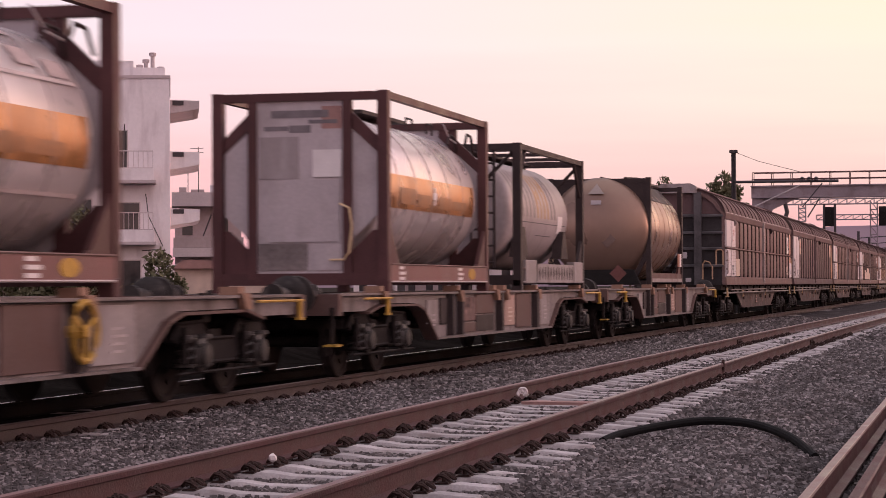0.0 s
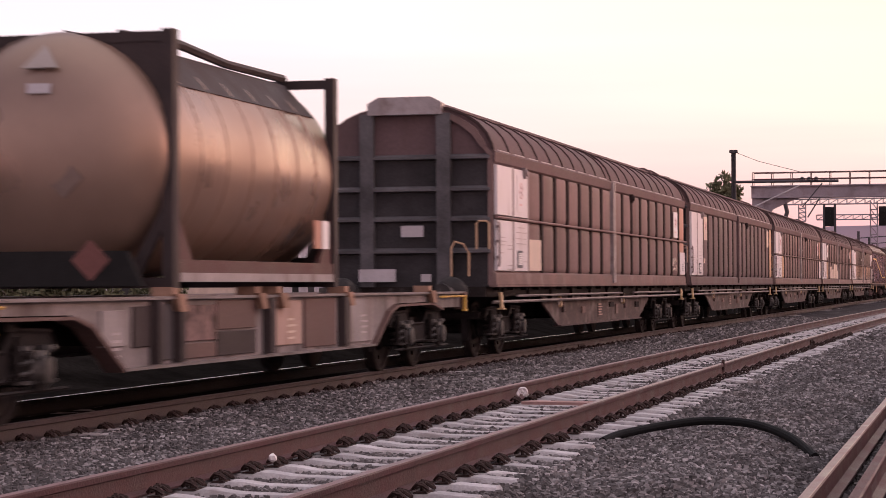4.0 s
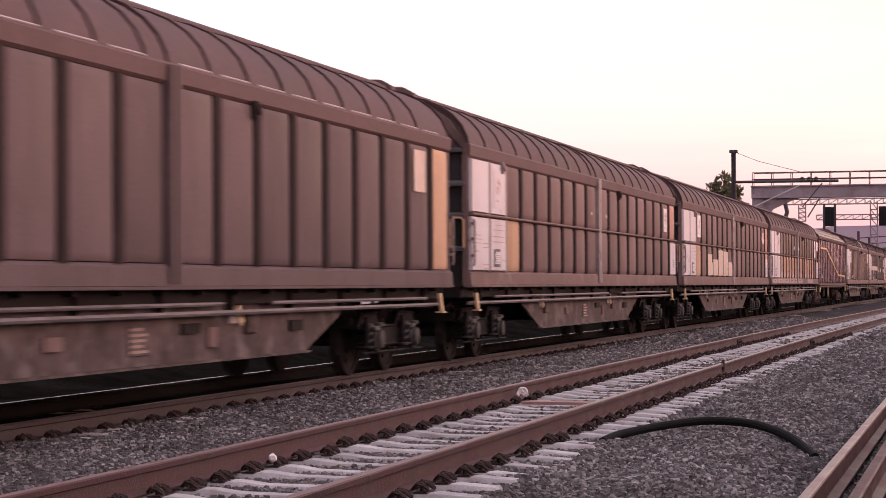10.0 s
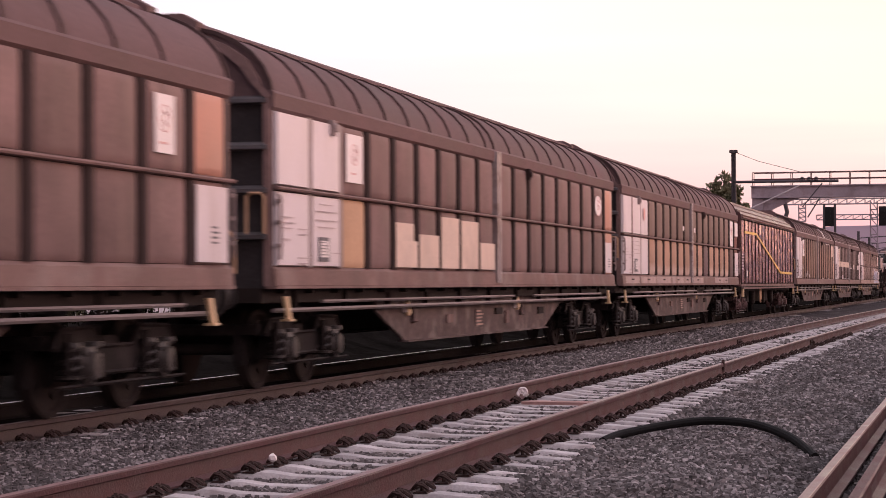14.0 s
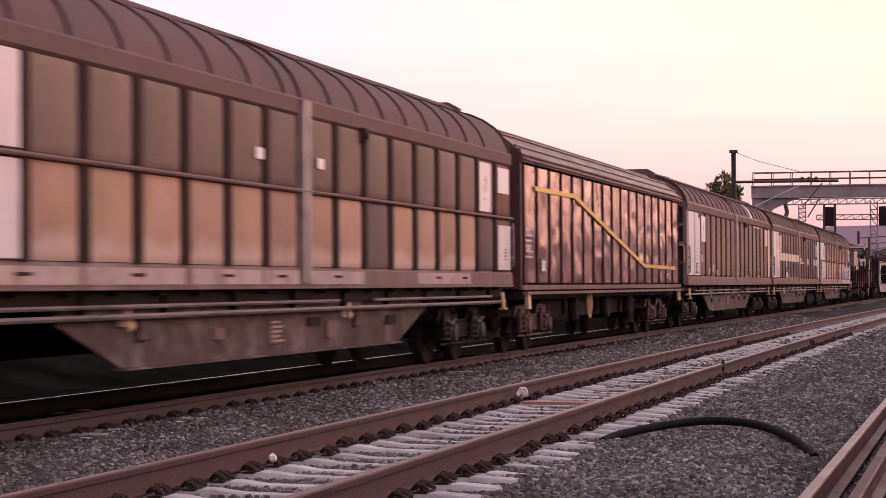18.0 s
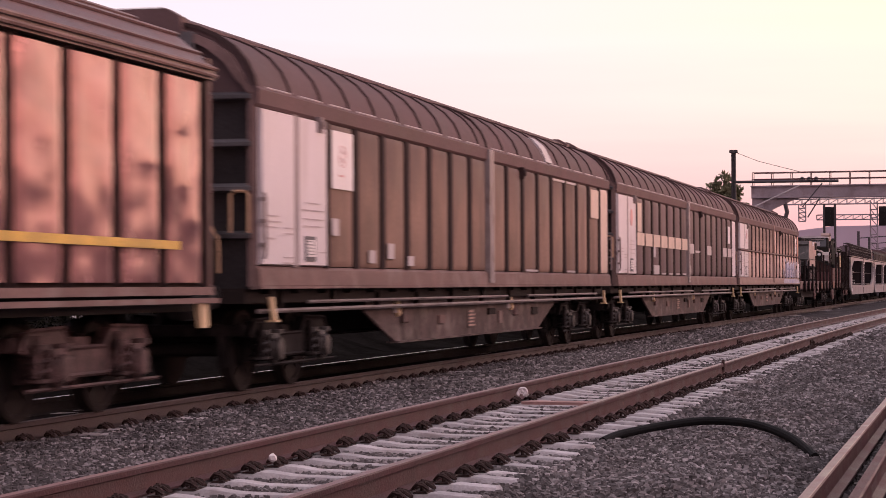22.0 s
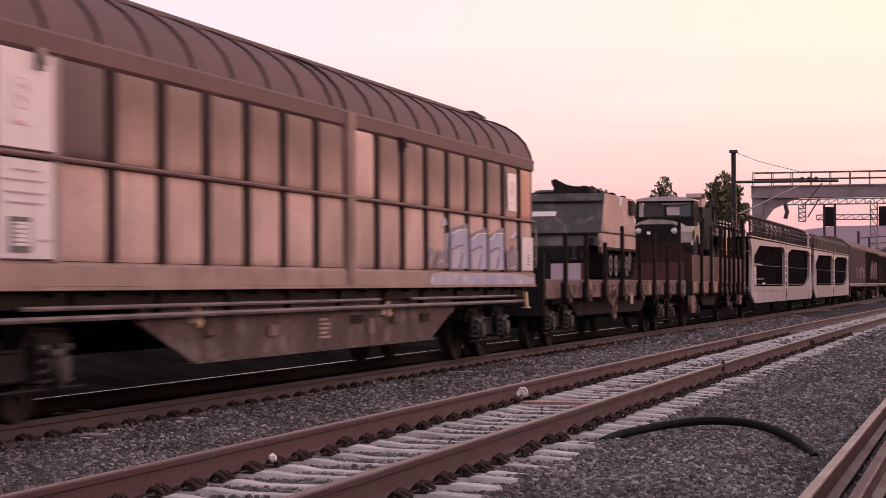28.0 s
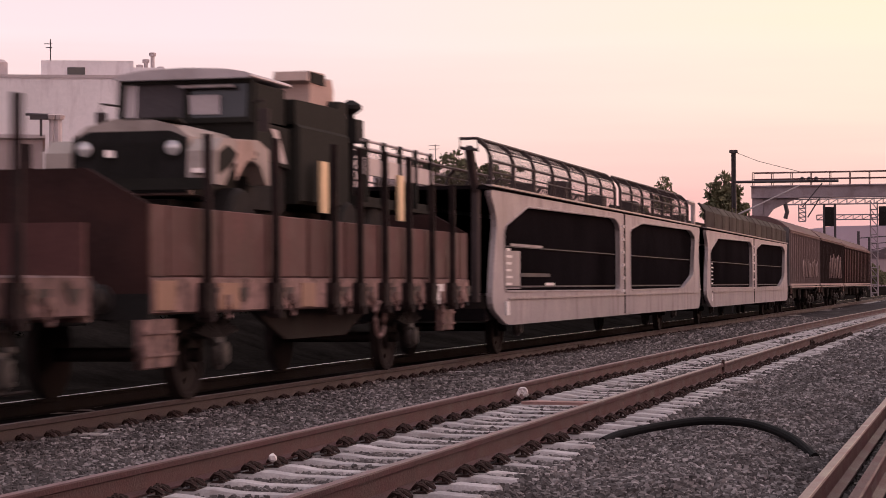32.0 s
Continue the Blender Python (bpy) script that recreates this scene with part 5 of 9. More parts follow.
def sprayed(points, mat, label, d=0.0):
    part("graffito", prism(B(), [(-h + x, z) for x, z in points], YF - d - 0.003, YF - d, "y"), M[mat], w10, label)


def stroke(points, mat, label, r=0.022):
    part("graffito_stroke", tube(B(), [(-h + x, YF + 0.010, z) for x, z in points], r, 4), M[mat], w10, label)


for pts in ([(19.95, 1.60), (20.1, 1.78), (20.25, 1.62), (20.4, 1.80), (20.6, 1.72)], [(20.0, 1.50), (20.3, 1.55), (20.55, 1.50), (20.62, 1.62)]):
    part("graffito_stroke", tube(B(), [(-h + x, -SIDE - 0.045, z) for x, z in pts], 0.022, 4), M["beige"], w1, "pale scribble")
# three filled letters with dark inner hooks and pale upper edges, each within a panel
for k, (top_a, top_b) in zip((4, 5, 6), ((1.96, 2.00), (1.90, 1.97), (1.91, 2.00))):
    a, b = SECOND[k] + 0.11, SECOND[k + 1] - 0.11
    wd = b - a
    sprayed([(a, 1.40), (b, 1.40), (b, top_b), (a + 0.55 * wd, top_b - 0.01), (a, top_a - 0.04)], "sprayblue", "lavender sprayed letter")
    sprayed([(a, top_a - 0.04), (b, top_b), (b, top_b + 0.07), (a, top_a + 0.02)], "spraythin", "dark sprayed shadow over the letter")
    sprayed([(a + 0.02, 1.41), (a + 0.40 * wd, 1.41), (a + 0.56 * wd, 1.58), (a + 0.60 * wd, 1.70), (a + 0.04, 1.64)], "spraygrey", "paler grey fill", 0.003)
    sprayed([(a - 0.19, 1.39), (a - 0.03, 1.39), (a - 0.03, top_a), (a - 0.19, top_a - 0.05)], "spraypost", "violet spray on the post")
    stroke([(a + 0.04, top_a - 0.07), (a + 0.4 * wd, top_b - 0.05), (b - 0.04, top_b - 0.03)], "spray", "pale sprayed edge", 0.026)
    stroke([(a + 0.04, 1.67), (a + 0.45 * wd, 1.73), (a + 0.68 * wd, 1.75), (a + 0.62 * wd, 1.58), (a + 0.48 * wd, 1.42)], "spraydark", "dark sprayed hook", 0.024)
    stroke([(a + 0.16 * wd, 1.62), (a + 0.42 * wd, 1.66), (a + 0.36 * wd, 1.54), (a + 0.24 * wd, 1.42)], "spray", "pale sprayed stroke", 0.016)
# thin pale scribbles beside them
x3, x7 = SECOND[3], SECOND[7]
sprayed([(x3 + 0.35, 1.40), (x3 + 1.1, 1.40), (x3 + 1.13, 1.72), (x3 + 0.9, 1.62), (x3 + 0.6, 1.66), (x3 + 0.4, 1.52)], "spraythin", "thin sprayed wash")
sprayed([(x7 + 0.12, 1.40), (x7 + 0.95, 1.40), (x7 + 1.0, 1.7), (x7 + 0.6, 1.82), (x7 + 0.3, 1.66), (x7 + 0.12, 1.74)], "spraythin", "thin sprayed wash")
for pts in ([(x3 + 0.15, 1.48), (x3 + 0.2, 1.68), (x3 + 0.26, 1.52)], [(x3 + 0.55, 1.46), (x3 + 0.8, 1.52), (x3 + 1.1, 1.45)], [(x3 + 0.85, 1.98), (x3 + 0.98, 2.1), (x3 + 1.05, 2.02)], [(x3 + 0.95, 1.58), (x3 + 1.05, 1.7), (x3 + 1.1, 1.9)],
            [(x7 + 0.14, 1.5), (x7 + 0.4, 1.42), (x7 + 0.8, 1.46)], [(x7 + 0.5, 1.9), (x7 + 0.85, 2.0), (x7 + 0.9, 1.86)], [(x7 + 0.75, 1.5), (x7 + 0.85, 1.72), (x7 + 0.92, 1.6)]):
    stroke(pts, "spray", "pale sprayed scribble", 0.02)
# blotched spray along the sill
sprayed([(x3 + 0.1, 1.17), (22.1, 1.17), (22.15, 1.27), (21.2, 1.33), (19.9, 1.35), (17.4, 1.34), (15.7, 1.35), (x3 + 0.2, 1.32)], "spraygrey", "lavender spray on the sill")
for x, wd, z, hg in ((14.98, 0.22, 1.20, 0.09), (16.9, 0.34, 1.21, 0.10), (17.5, 0.62, 1.18, 0.13), (18.5, 0.85, 1.18, 0.14), (19.7, 0.5, 1.24, 0.08), (20.9, 0.3, 1.18, 0.07)):
    sprayed([(x, z + 0.2 * hg), (x + wd * 0.3, z), (x + wd * 0.8, z + 0.1 * hg), (x + wd, z + 0.8 * hg), (x + wd * 0.6, z + 0.7 * hg), (x + wd * 0.4, z + hg), (x + 0.05, z + 0.9 * hg)], "sprayblue" if wd > 0.4 else "spray", "sprayed blot", 0.004)


# ---- burnished brown covered wagon with a yellow line ----
def stripe_wagon(u, length, label, stripe=True, mat="shiny_brown", top=3.22, rib_mat="groove"):
    w = on_train("van_wagon", u + length / 2, label, "goods wagon", "train of goods wagons")
    h = length / 2
    bm = B()
    box(bm, -h + 0.05, h - 0.05, -1.33, 1.33, 1.15, top)
    part("body", bm, M["groove"], w)
    bm = B()
    half = [(1.44, top - 0.02), (1.45, top + 0.10), (1.30, top + 0.24), (1.05, top + 0.44), (0.6, top + 0.62), (0, top + 0.68)]
    prism(bm, half + [(-y, z) for y, z in half[::-1][1:]], -h - 0.03, h + 0.03)
    part("roof", bm, M["vanroof" if stripe else "roof"], w)
    if stripe:
        for y, z in ((-1.30, top + 0.255), (-1.06, top + 0.45), (-0.62, top + 0.63)):
            part("roof_ledge", tube(B(), [(-h, y, z), (h, y, z)], 0.022, 6), M["vanroof"], w)
    for k, z in enumerate((top + 0.02, top + 0.09)):
        bm = B()
        tube(bm, [(-h, -1.47, z), (h, -1.47, z)], 0.022, 6)
        part("roof_rail", bm, M["sill"], w)
    bm = B()
    box(bm, -h, h, -1.44, -1.33, 1.08, 1.16)
    box(bm, -h, h, -1.5, -1.42, 1.0, 1.05)
    part("sill", bm, M["sill" if stripe else "sillpale"], w)
    n = 17
    step = (length - 0.3) / n
    pm = mesh_of(chamfer_box(B(), 0, step - 0.07, -0.06, 0.03, 0, top - 1.26, 0.035), "panel", M[mat])

    def dented(k):
        """Pressed door sheet, buckled by use."""
        pw, ph, nx, nz = step - 0.03, top - 1.26, 8, 22
        bm = B()
        rows = []
        for a in range(nx + 1):
            fx = a / nx
            edge = 0.0 if 0 < a < nx else 0.05
            rows.append([bm.verts.new((pw * fx, -0.05 + edge - math.sin(math.pi * fx) * (0.020 * noise.noise((fx * 1.9 + k * 7.3, c / nz * 5.0, k * 1.7)) + 0.013 * noise.noise((fx * 4.0 + k * 3.1, c / nz * 11.0, 9.0))), ph * c / nz)) for c in range(nz + 1)])
        for a in range(nx):
            for c in range(nz):
                bm.faces.new((rows[a][c], rows[a + 1][c], rows[a + 1][c + 1], rows[a][c + 1]))
        back = [bm.verts.new(p) for p in ((0, 0.03, 0), (pw, 0.03, 0), (pw, 0.03, ph), (0, 0.03, ph))]
        bm.faces.new(back[::-1])
        return mesh_of(bm, "panel", M[mat], True)
    rib = mesh_of(box(B(), -0.012 if stripe else -0.03, 0.012 if stripe else 0.03, -0.055 if stripe else -0.11, 0.0, 1.16, top), "rib", M[rib_mat])
    for i in range(n):
        at(part("panel", dented(i) if stripe else pm, None, w), -h + 0.15 + i * step + (0.01 if stripe else 0.035), -1.36, 1.2)
    for i in range(n + 1):
        at(part("rib", rib, None, w), -h + 0.15 + i * step, -1.37, 0)
    for s in (-1, 1):
        bm = B()
        box(bm, s * h - 0.05, s * h + 0.05, -1.40, 1.40, 1.1, top + 0.2)
        ew = part("end_wall", bm, M["maroon" if stripe else "endwall"], w, "dark end wall")
        for y in (-0.6, 0.6):
            part("end_post", box(B(), s * (h + 0.08) - 0.06, s * (h + 0.08) + 0.06, y - 0.09, y + 0.09, 1.1, top + 0.2), M["frame"], ew)
        bm = B()
        prism(bm, [(s * (h - 0.35) - 0.1, 1.0), (s * (h - 0.35) + 0.12, 1.0), (s * (h - 0.35) + 0.14, 0.76), (s * (h - 0.35) - 0.04, 0.76)], -1.46, -1.40, "y")
        part("corner_step", bm, M["cream" if stripe else "fbrown"], w, "cream step" if stripe else "brown step")
        add_bogie(w, s * (h - 2.3), stripe)
    bm = B()
    box(bm, -h + 0.1, h - 0.1, -1.25, 1.25, 0.92, 1.1)
    box(bm, -h + 4, h - 4, -0.9, 0.9, 0.55, 0.92)
    for x in (-3.2, 0.4, 3.4):
        lathe(bm, [(0, 0.22), (-0.05, 0.26), (-0.12, 0.26), (-0.17, 0.22)], "y", 14, (x, -1.0, 0.72))
    part("underframe", bm, M["frame"], w)
    bm = B()
    tube(bm, [(-3.0 + 0.21 * math.cos(a * 0.524), -1.36, 0.78 + 0.25 * math.sin(a * 0.524)) for a in range(12)], 0.024, 6, True)
    tube(bm, [(-3.0, -1.36, 0.55), (-3.0, -1.36, 1.02)], 0.018, 6)
    part("handbrake_wheel", bm, M["golden" if stripe else "frame"], w, "yellow handbrake wheel" if stripe else "dark handbrake wheel")
    add_ends(w, h)
    if stripe:
        pts = [(-h + 0.95, 2.79), (-h + 4.65, 2.80), (-h + 13.3, 1.57), (-h + 18.3, 1.55)]
        for (xa, za), (xb, zb) in zip(pts, pts[1:]):
            k = max(1, round((xb - xa) / step))
            for i in range(k):
                a, b = i / k, (i + 1) / k
                p, q = (xa + (xb - xa) * a, za + (zb - za) * a), (xa + (xb - xa) * b, za + (zb - za) * b)
                bm = B()
                prism(bm, [(p[0], p[1] - 0.038), (q[0], q[1] - 0.038), (q[0], q[1] + 0.042), (p[0], p[1] + 0.042)], -1.446, -1.440, "y")
                part("stripe", bm, M["stripe"], w, "yellow painted line")
        bm = B()
        box(bm, -h + 1.5, -h + 1.9, -1.43, -1.424, 1.36, 1.62)
        part("document_frame", bm, M["mark"], w)
        bm = B()
        box(bm, -h + 1.58, -h + 1.84, -1.436, -1.43, 1.40, 1.58)
        part("document", bm, M["plate"], w)
        bm = B()
        bars(bm, -h + 0.25, -1.424, 2.1, 0.6, 6)
        part("lettering", bm, M["ingray"], w)
    return w


stripe_wagon(77.5, 19.25, "burnished brown sliding-door wagon with a falling yellow line")


# ---- container flats and tank containers ----
def rounded(points, r, n=4):
    """Corners of an outline rounded with short arcs."""
    out = []
    m = len(points)
    for k in range(m):
        p0, p1, p2 = Vector(points[k - 1]), Vector(points[k]), Vector(points[(k + 1) % m])
        a, b = (p0 - p1), (p2 - p1)
        ra, rb = min(r, a.length * 0.45), min(r, b.length * 0.45)
        s, e = p1 + a.normalized() * ra, p1 + b.normalized() * rb
        for i in range(n + 1):
            t = i / n
            q = s * (1 - t) ** 2 + p1 * 2 * t * (1 - t) + e * t * t
            out.append((q.x, q.y))
    return out


def container_flat(u, label, handwheel=True):
    w = on_train("container_wagon", u, label, "flat wagon", "train of goods wagons")
    h = 9.25
    arch = [(-h, 1.04), (h, 1.04), (h, 0.84), (7.9, 0.84), (7.3, 0.93), (5.4, 0.92), (5.0, 0.84), (4.25, 0.42), (-4.25, 0.42), (-5.0, 0.84), (-5.4, 0.92), (-7.3, 0.93), (-7.9, 0.84), (-h, 0.84)]
    for s in (-1, 1):
        y = s * 1.14
        bm = B()
        prism(bm, arch, y - 0.03, y + 0.03, "y")
        part("side_girder", bm, M["fgrey"], w, "pale grey dusty girder")
        bm = B()
        box(bm, -h, h, y - 0.10, y + 0.10, 1.04, 1.07)
        box(bm, -4.25, 4.25, y - 0.10, y + 0.10, 0.39, 0.42)
        part("flange", bm, M["guide"], w)
        for q in (-1, 1):
            # slanting web plates that close the wheel arches
            bm = B()
            prism(bm, [(q * 4.25, 0.41), (q * 5.0, 0.83), (q * 5.4, 0.91), (q * 7.3, 0.92), (q * 7.9, 0.83), (q * 7.9, 0.80), (q * 7.3, 0.89), (q * 5.42, 0.88), (q * 5.03, 0.80), (q * 4.27, 0.38)], y - 0.10, y + 0.10, "y")
            part("arch_web", bm, M["fbrown"], w, "brown rolled edge of the wheel arch")
    bm = B()
    for x in (-h + 0.1, -6.4, -2.5, 2.5, 6.4, h - 0.1):
        box(bm, x - 0.1, x + 0.1, -1.1, 1.1, 0.80, 1.0)
    box(bm, -h, h, -1.10, 1.10, 0.985, 1.025)
    box(bm, -h, h, -0.15, 0.15, 0.74, 0.985)
    box(bm, -3.4, 3.4, -0.8, 0.8, 0.6, 0.8)
    lathe(bm, [(-1.2, 0.05), (-1.15, 0.22), (0.6, 0.22), (0.65, 0.05)], "x", 12, (0, -0.75, 0.72))
    part("cross_frame", bm, M["frame"], w)
    for x, hw in ((-0.05, 0.10), (2.85, 0.13), (-3.45, 0.07), (-2.85, 0.08)):
        bm = B()
        prism(bm, [(x - hw, -1.175), (x - hw * 0.8, -1.27), (x + hw * 0.8, -1.27), (x + hw, -1.175)], 0.43, 1.03, "z")
        part("stiffener", bm, M["darkframe"], w)
    for x, hw, z0, z1, m in ((-3.75, 0.22, 0.60, 0.98, "darkframe"), (-3.15, 0.20, 0.46, 1.0, "darkgrey"), (-2.2, 0.5, 0.62, 0.98, "pocket"), (-2.2, 0.5, 0.45, 0.60, "fbrown"), (-1.05, 0.62, 0.72, 1.02, "fbrown"), (-1.05, 0.62, 0.45, 0.70, "darkframe"),
                             (0.72, 0.48, 0.50, 1.0, "orangeplate"), (1.95, 0.62, 0.45, 1.02, "fbrown"), (3.70, 0.52, 0.46, 1.0, "paleplate"), (-4.45, 0.28, 0.62, 0.95, "paleplate")):
        bm = B()
        chamfer_box(bm, x - hw, x + hw, -1.196, -1.172, z0, z1, 0.006)
        plate = part("side_plate", bm, M[m], w)
        if m in ("paleplate", "orangeplate"):
            part("lettering", bars(B(), x - hw * 0.1, -1.1965, z1 - 0.2, hw * 0.75, 4, 0.07, 0.025), M["dimmark" if m == "paleplate" else "beige"], plate)
    for x in (-7.2, -2.9, -0.4, 0.35, 3.0, 7.2):
        bm = B()
        prism(bm, [(x - 0.14, 1.09), (x + 0.10, 1.09), (x + 0.17, 0.92), (x - 0.02, 0.92)], -1.275, -1.20, "y")
        box(bm, x - 0.12, x + 0.06, -1.22, -1.0, 1.07, 1.16)
        part("container_spigot", bm, M["tan"], w, "worn orange-brown container spigot")
    for s in (-1, 1):
        bm = B()
        box(bm, s * h - 0.08, s * h + 0.08, -1.25, 1.25, 0.80, 1.06)
        part("headstock", bm, M["fbrown"], w)
        a, b, c = (-8.3, -7.0, -7.25) if s < 0 else (7.5, 9.1, 8.95)
        bm = B()
        tube(bm, [(a, -1.29, 1.0), (b, -1.29, 1.0)], 0.016, 6)
        tube(bm, [(c, -1.30, 1.0), (c, -1.30, 0.80)], 0.03, 6)
        box(bm, c - 0.07, c + 0.07, -1.33, -1.27, 0.78, 0.81)
        part("shunter_step", bm, M["yellow"], w, "yellow step bracket")
        if s < 0:
            ls = part("low_step", box(B(), -h - 0.15, -h - 0.11, -1.2, -1.16, 0.44, 0.9), M["frame"], w, "dark hanging step bracket")
            part("tread", box(B(), -h - 0.30, -h - 0.02, -1.28, -1.12, 0.43, 0.455), M["yellow"], ls, "yellow tread")
        add_bogie(w, s * 6.92)
    if handwheel:
        bm = B()
        tube(bm, [(2.75 + 0.26 * math.cos(a * 0.449), -1.32, 0.78 + 0.26 * math.sin(a * 0.449)) for a in range(14)], 0.032, 6, True)
        for a in (0.5, 2.6, 4.7):
            tube(bm, [(2.75, -1.32, 0.78), (2.75 + 0.25 * math.cos(a), -1.32, 0.78 + 0.25 * math.sin(a))], 0.022, 5)
        lathe(bm, [(-1.34, 0.06), (-1.16, 0.06)], "y", 10, (2.75, 0, 0.78))
        part("handbrake_wheel", bm, M["yellow"], w, "yellow handbrake wheel")
    add_ends(w, h)
    return w


def tank_frame(c, mat, length, height, gusset=True, top=True):
    """Corner posts, rails and braces of a 20-foot frame; each bar is a part."""
    h, y = length / 2, 1.219
    for s in (-1, 1):
        for t in (-1, 1):
            part("corner_post", box(B(), s * (h - 0.08) - 0.08, s * (h - 0.08) + 0.08, t * (y - 0.07) - 0.07, t * (y - 0.07) + 0.07, 0.0, height), M[mat], c)
            part("corner_casting", chamfer_box(B(), s * (h - 0.09) - 0.09, s * (h - 0.09) + 0.09, t * (y - 0.08) - 0.085, t * (y - 0.08) + 0.085, -0.085, 0.10, 0.012), M[mat], c)
        part("end_beam", box(B(), s * (h - 0.07) - 0.06, s * (h - 0.07) + 0.06, -y + 0.14, y - 0.14, height - 0.12, height - 0.01), M[mat], c)
        part("end_beam", box(B(), s * (h - 0.07) - 0.06, s * (h - 0.07) + 0.06, -y + 0.14, y - 0.14, 0.02, 0.18), M[mat], c)
        if gusset:
            for t in (-1, 1):
                bm = B()
                prism(bm, [(t * (y - 0.14), 0.16), (t * (y - 0.75), 0.16), (t * (y - 0.75), 0.24), (t * (y - 0.22), 0.75), (t * (y - 0.14), 0.75)], s * (h - 0.08) - 0.03, s * (h - 0.08) + 0.03)
                part("gusset", bm, M[mat], c)
                bm = B()
                prism(bm, [(t * (y - 0.66), height - 0.12), (t * (y - 0.78), height - 0.12), (t * (y - 0.78), height - 0.24), (t * (y - 0.14), height - 0.82), (t * (y - 0.14), height - 0.62)], s * (h - 0.08) - 0.03, s * (h - 0.08) + 0.03)
                part("gusset", bm, M[mat], c)
    for t in (-1, 1):
        # maroon frames get a lit copy on the bottom rail; pale lips paint highlights
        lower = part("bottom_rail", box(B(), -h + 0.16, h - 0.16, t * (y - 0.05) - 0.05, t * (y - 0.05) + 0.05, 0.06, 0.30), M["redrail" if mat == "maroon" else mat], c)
        for z in (0.065, 0.295):
            part("rail_lip", tube(B(), [(-h + 0.16, t * (y + 0.004), z), (h - 0.16, t * (y + 0.004), z)], 0.012, 5), M["strip" if z < 0.1 else "sill"], lower, "pale tube painting the rail's edge highlight")
        if top:
            part("top_rail", box(B(), -h + 0.16, h - 0.16, t * (y - 0.06) - 0.045, t * (y - 0.06) + 0.045, height - 0.10, height - 0.01), M[mat], c)
        for s in (-1, 1):
            bm = B()
            prism(bm, [(s * (h - 0.16), 0.3), (s * (h - 0.75), 0.3), (s * (h - 0.66), 0.34), (s * (h - 0.16), 0.86)], t * (y - 0.05) - 0.03, t * (y - 0.05) + 0.03, "y")
            part("brace", bm, M[mat], c)


def tank_shell(bm, half, r, zc, dome=0.32, seg=48):
    prof = []
    for k in range(9):
        a = math.pi / 2 * k / 8
        prof.append((-half + dome - dome * math.cos(a), max(0.02, r * math.sin(a) ** 0.8)))
    prof += [(-x, q) for x, q in prof[::-1]]
    return lathe(bm, prof, "x", seg, (0, 0, zc))


def band_arc(bm, x0, x1, r, zc, z0, z1, n=6):
    """A band painted on the near side of a tank."""
    a0, a1 = math.asin((z0 - zc) / r), math.asin((z1 - zc) / r)
    rows = [[bm.verts.new((x, -r * math.cos(a0 + (a1 - a0) * k / n), zc + r * math.sin(a0 + (a1 - a0) * k / n))) for k in range(n + 1)] for x in (x0, x1)]
    for k in range(n):
        bm.faces.new((rows[0][k], rows[1][k], rows[1][k + 1], rows[0][k + 1]))
    return bm


DECK = 1.15


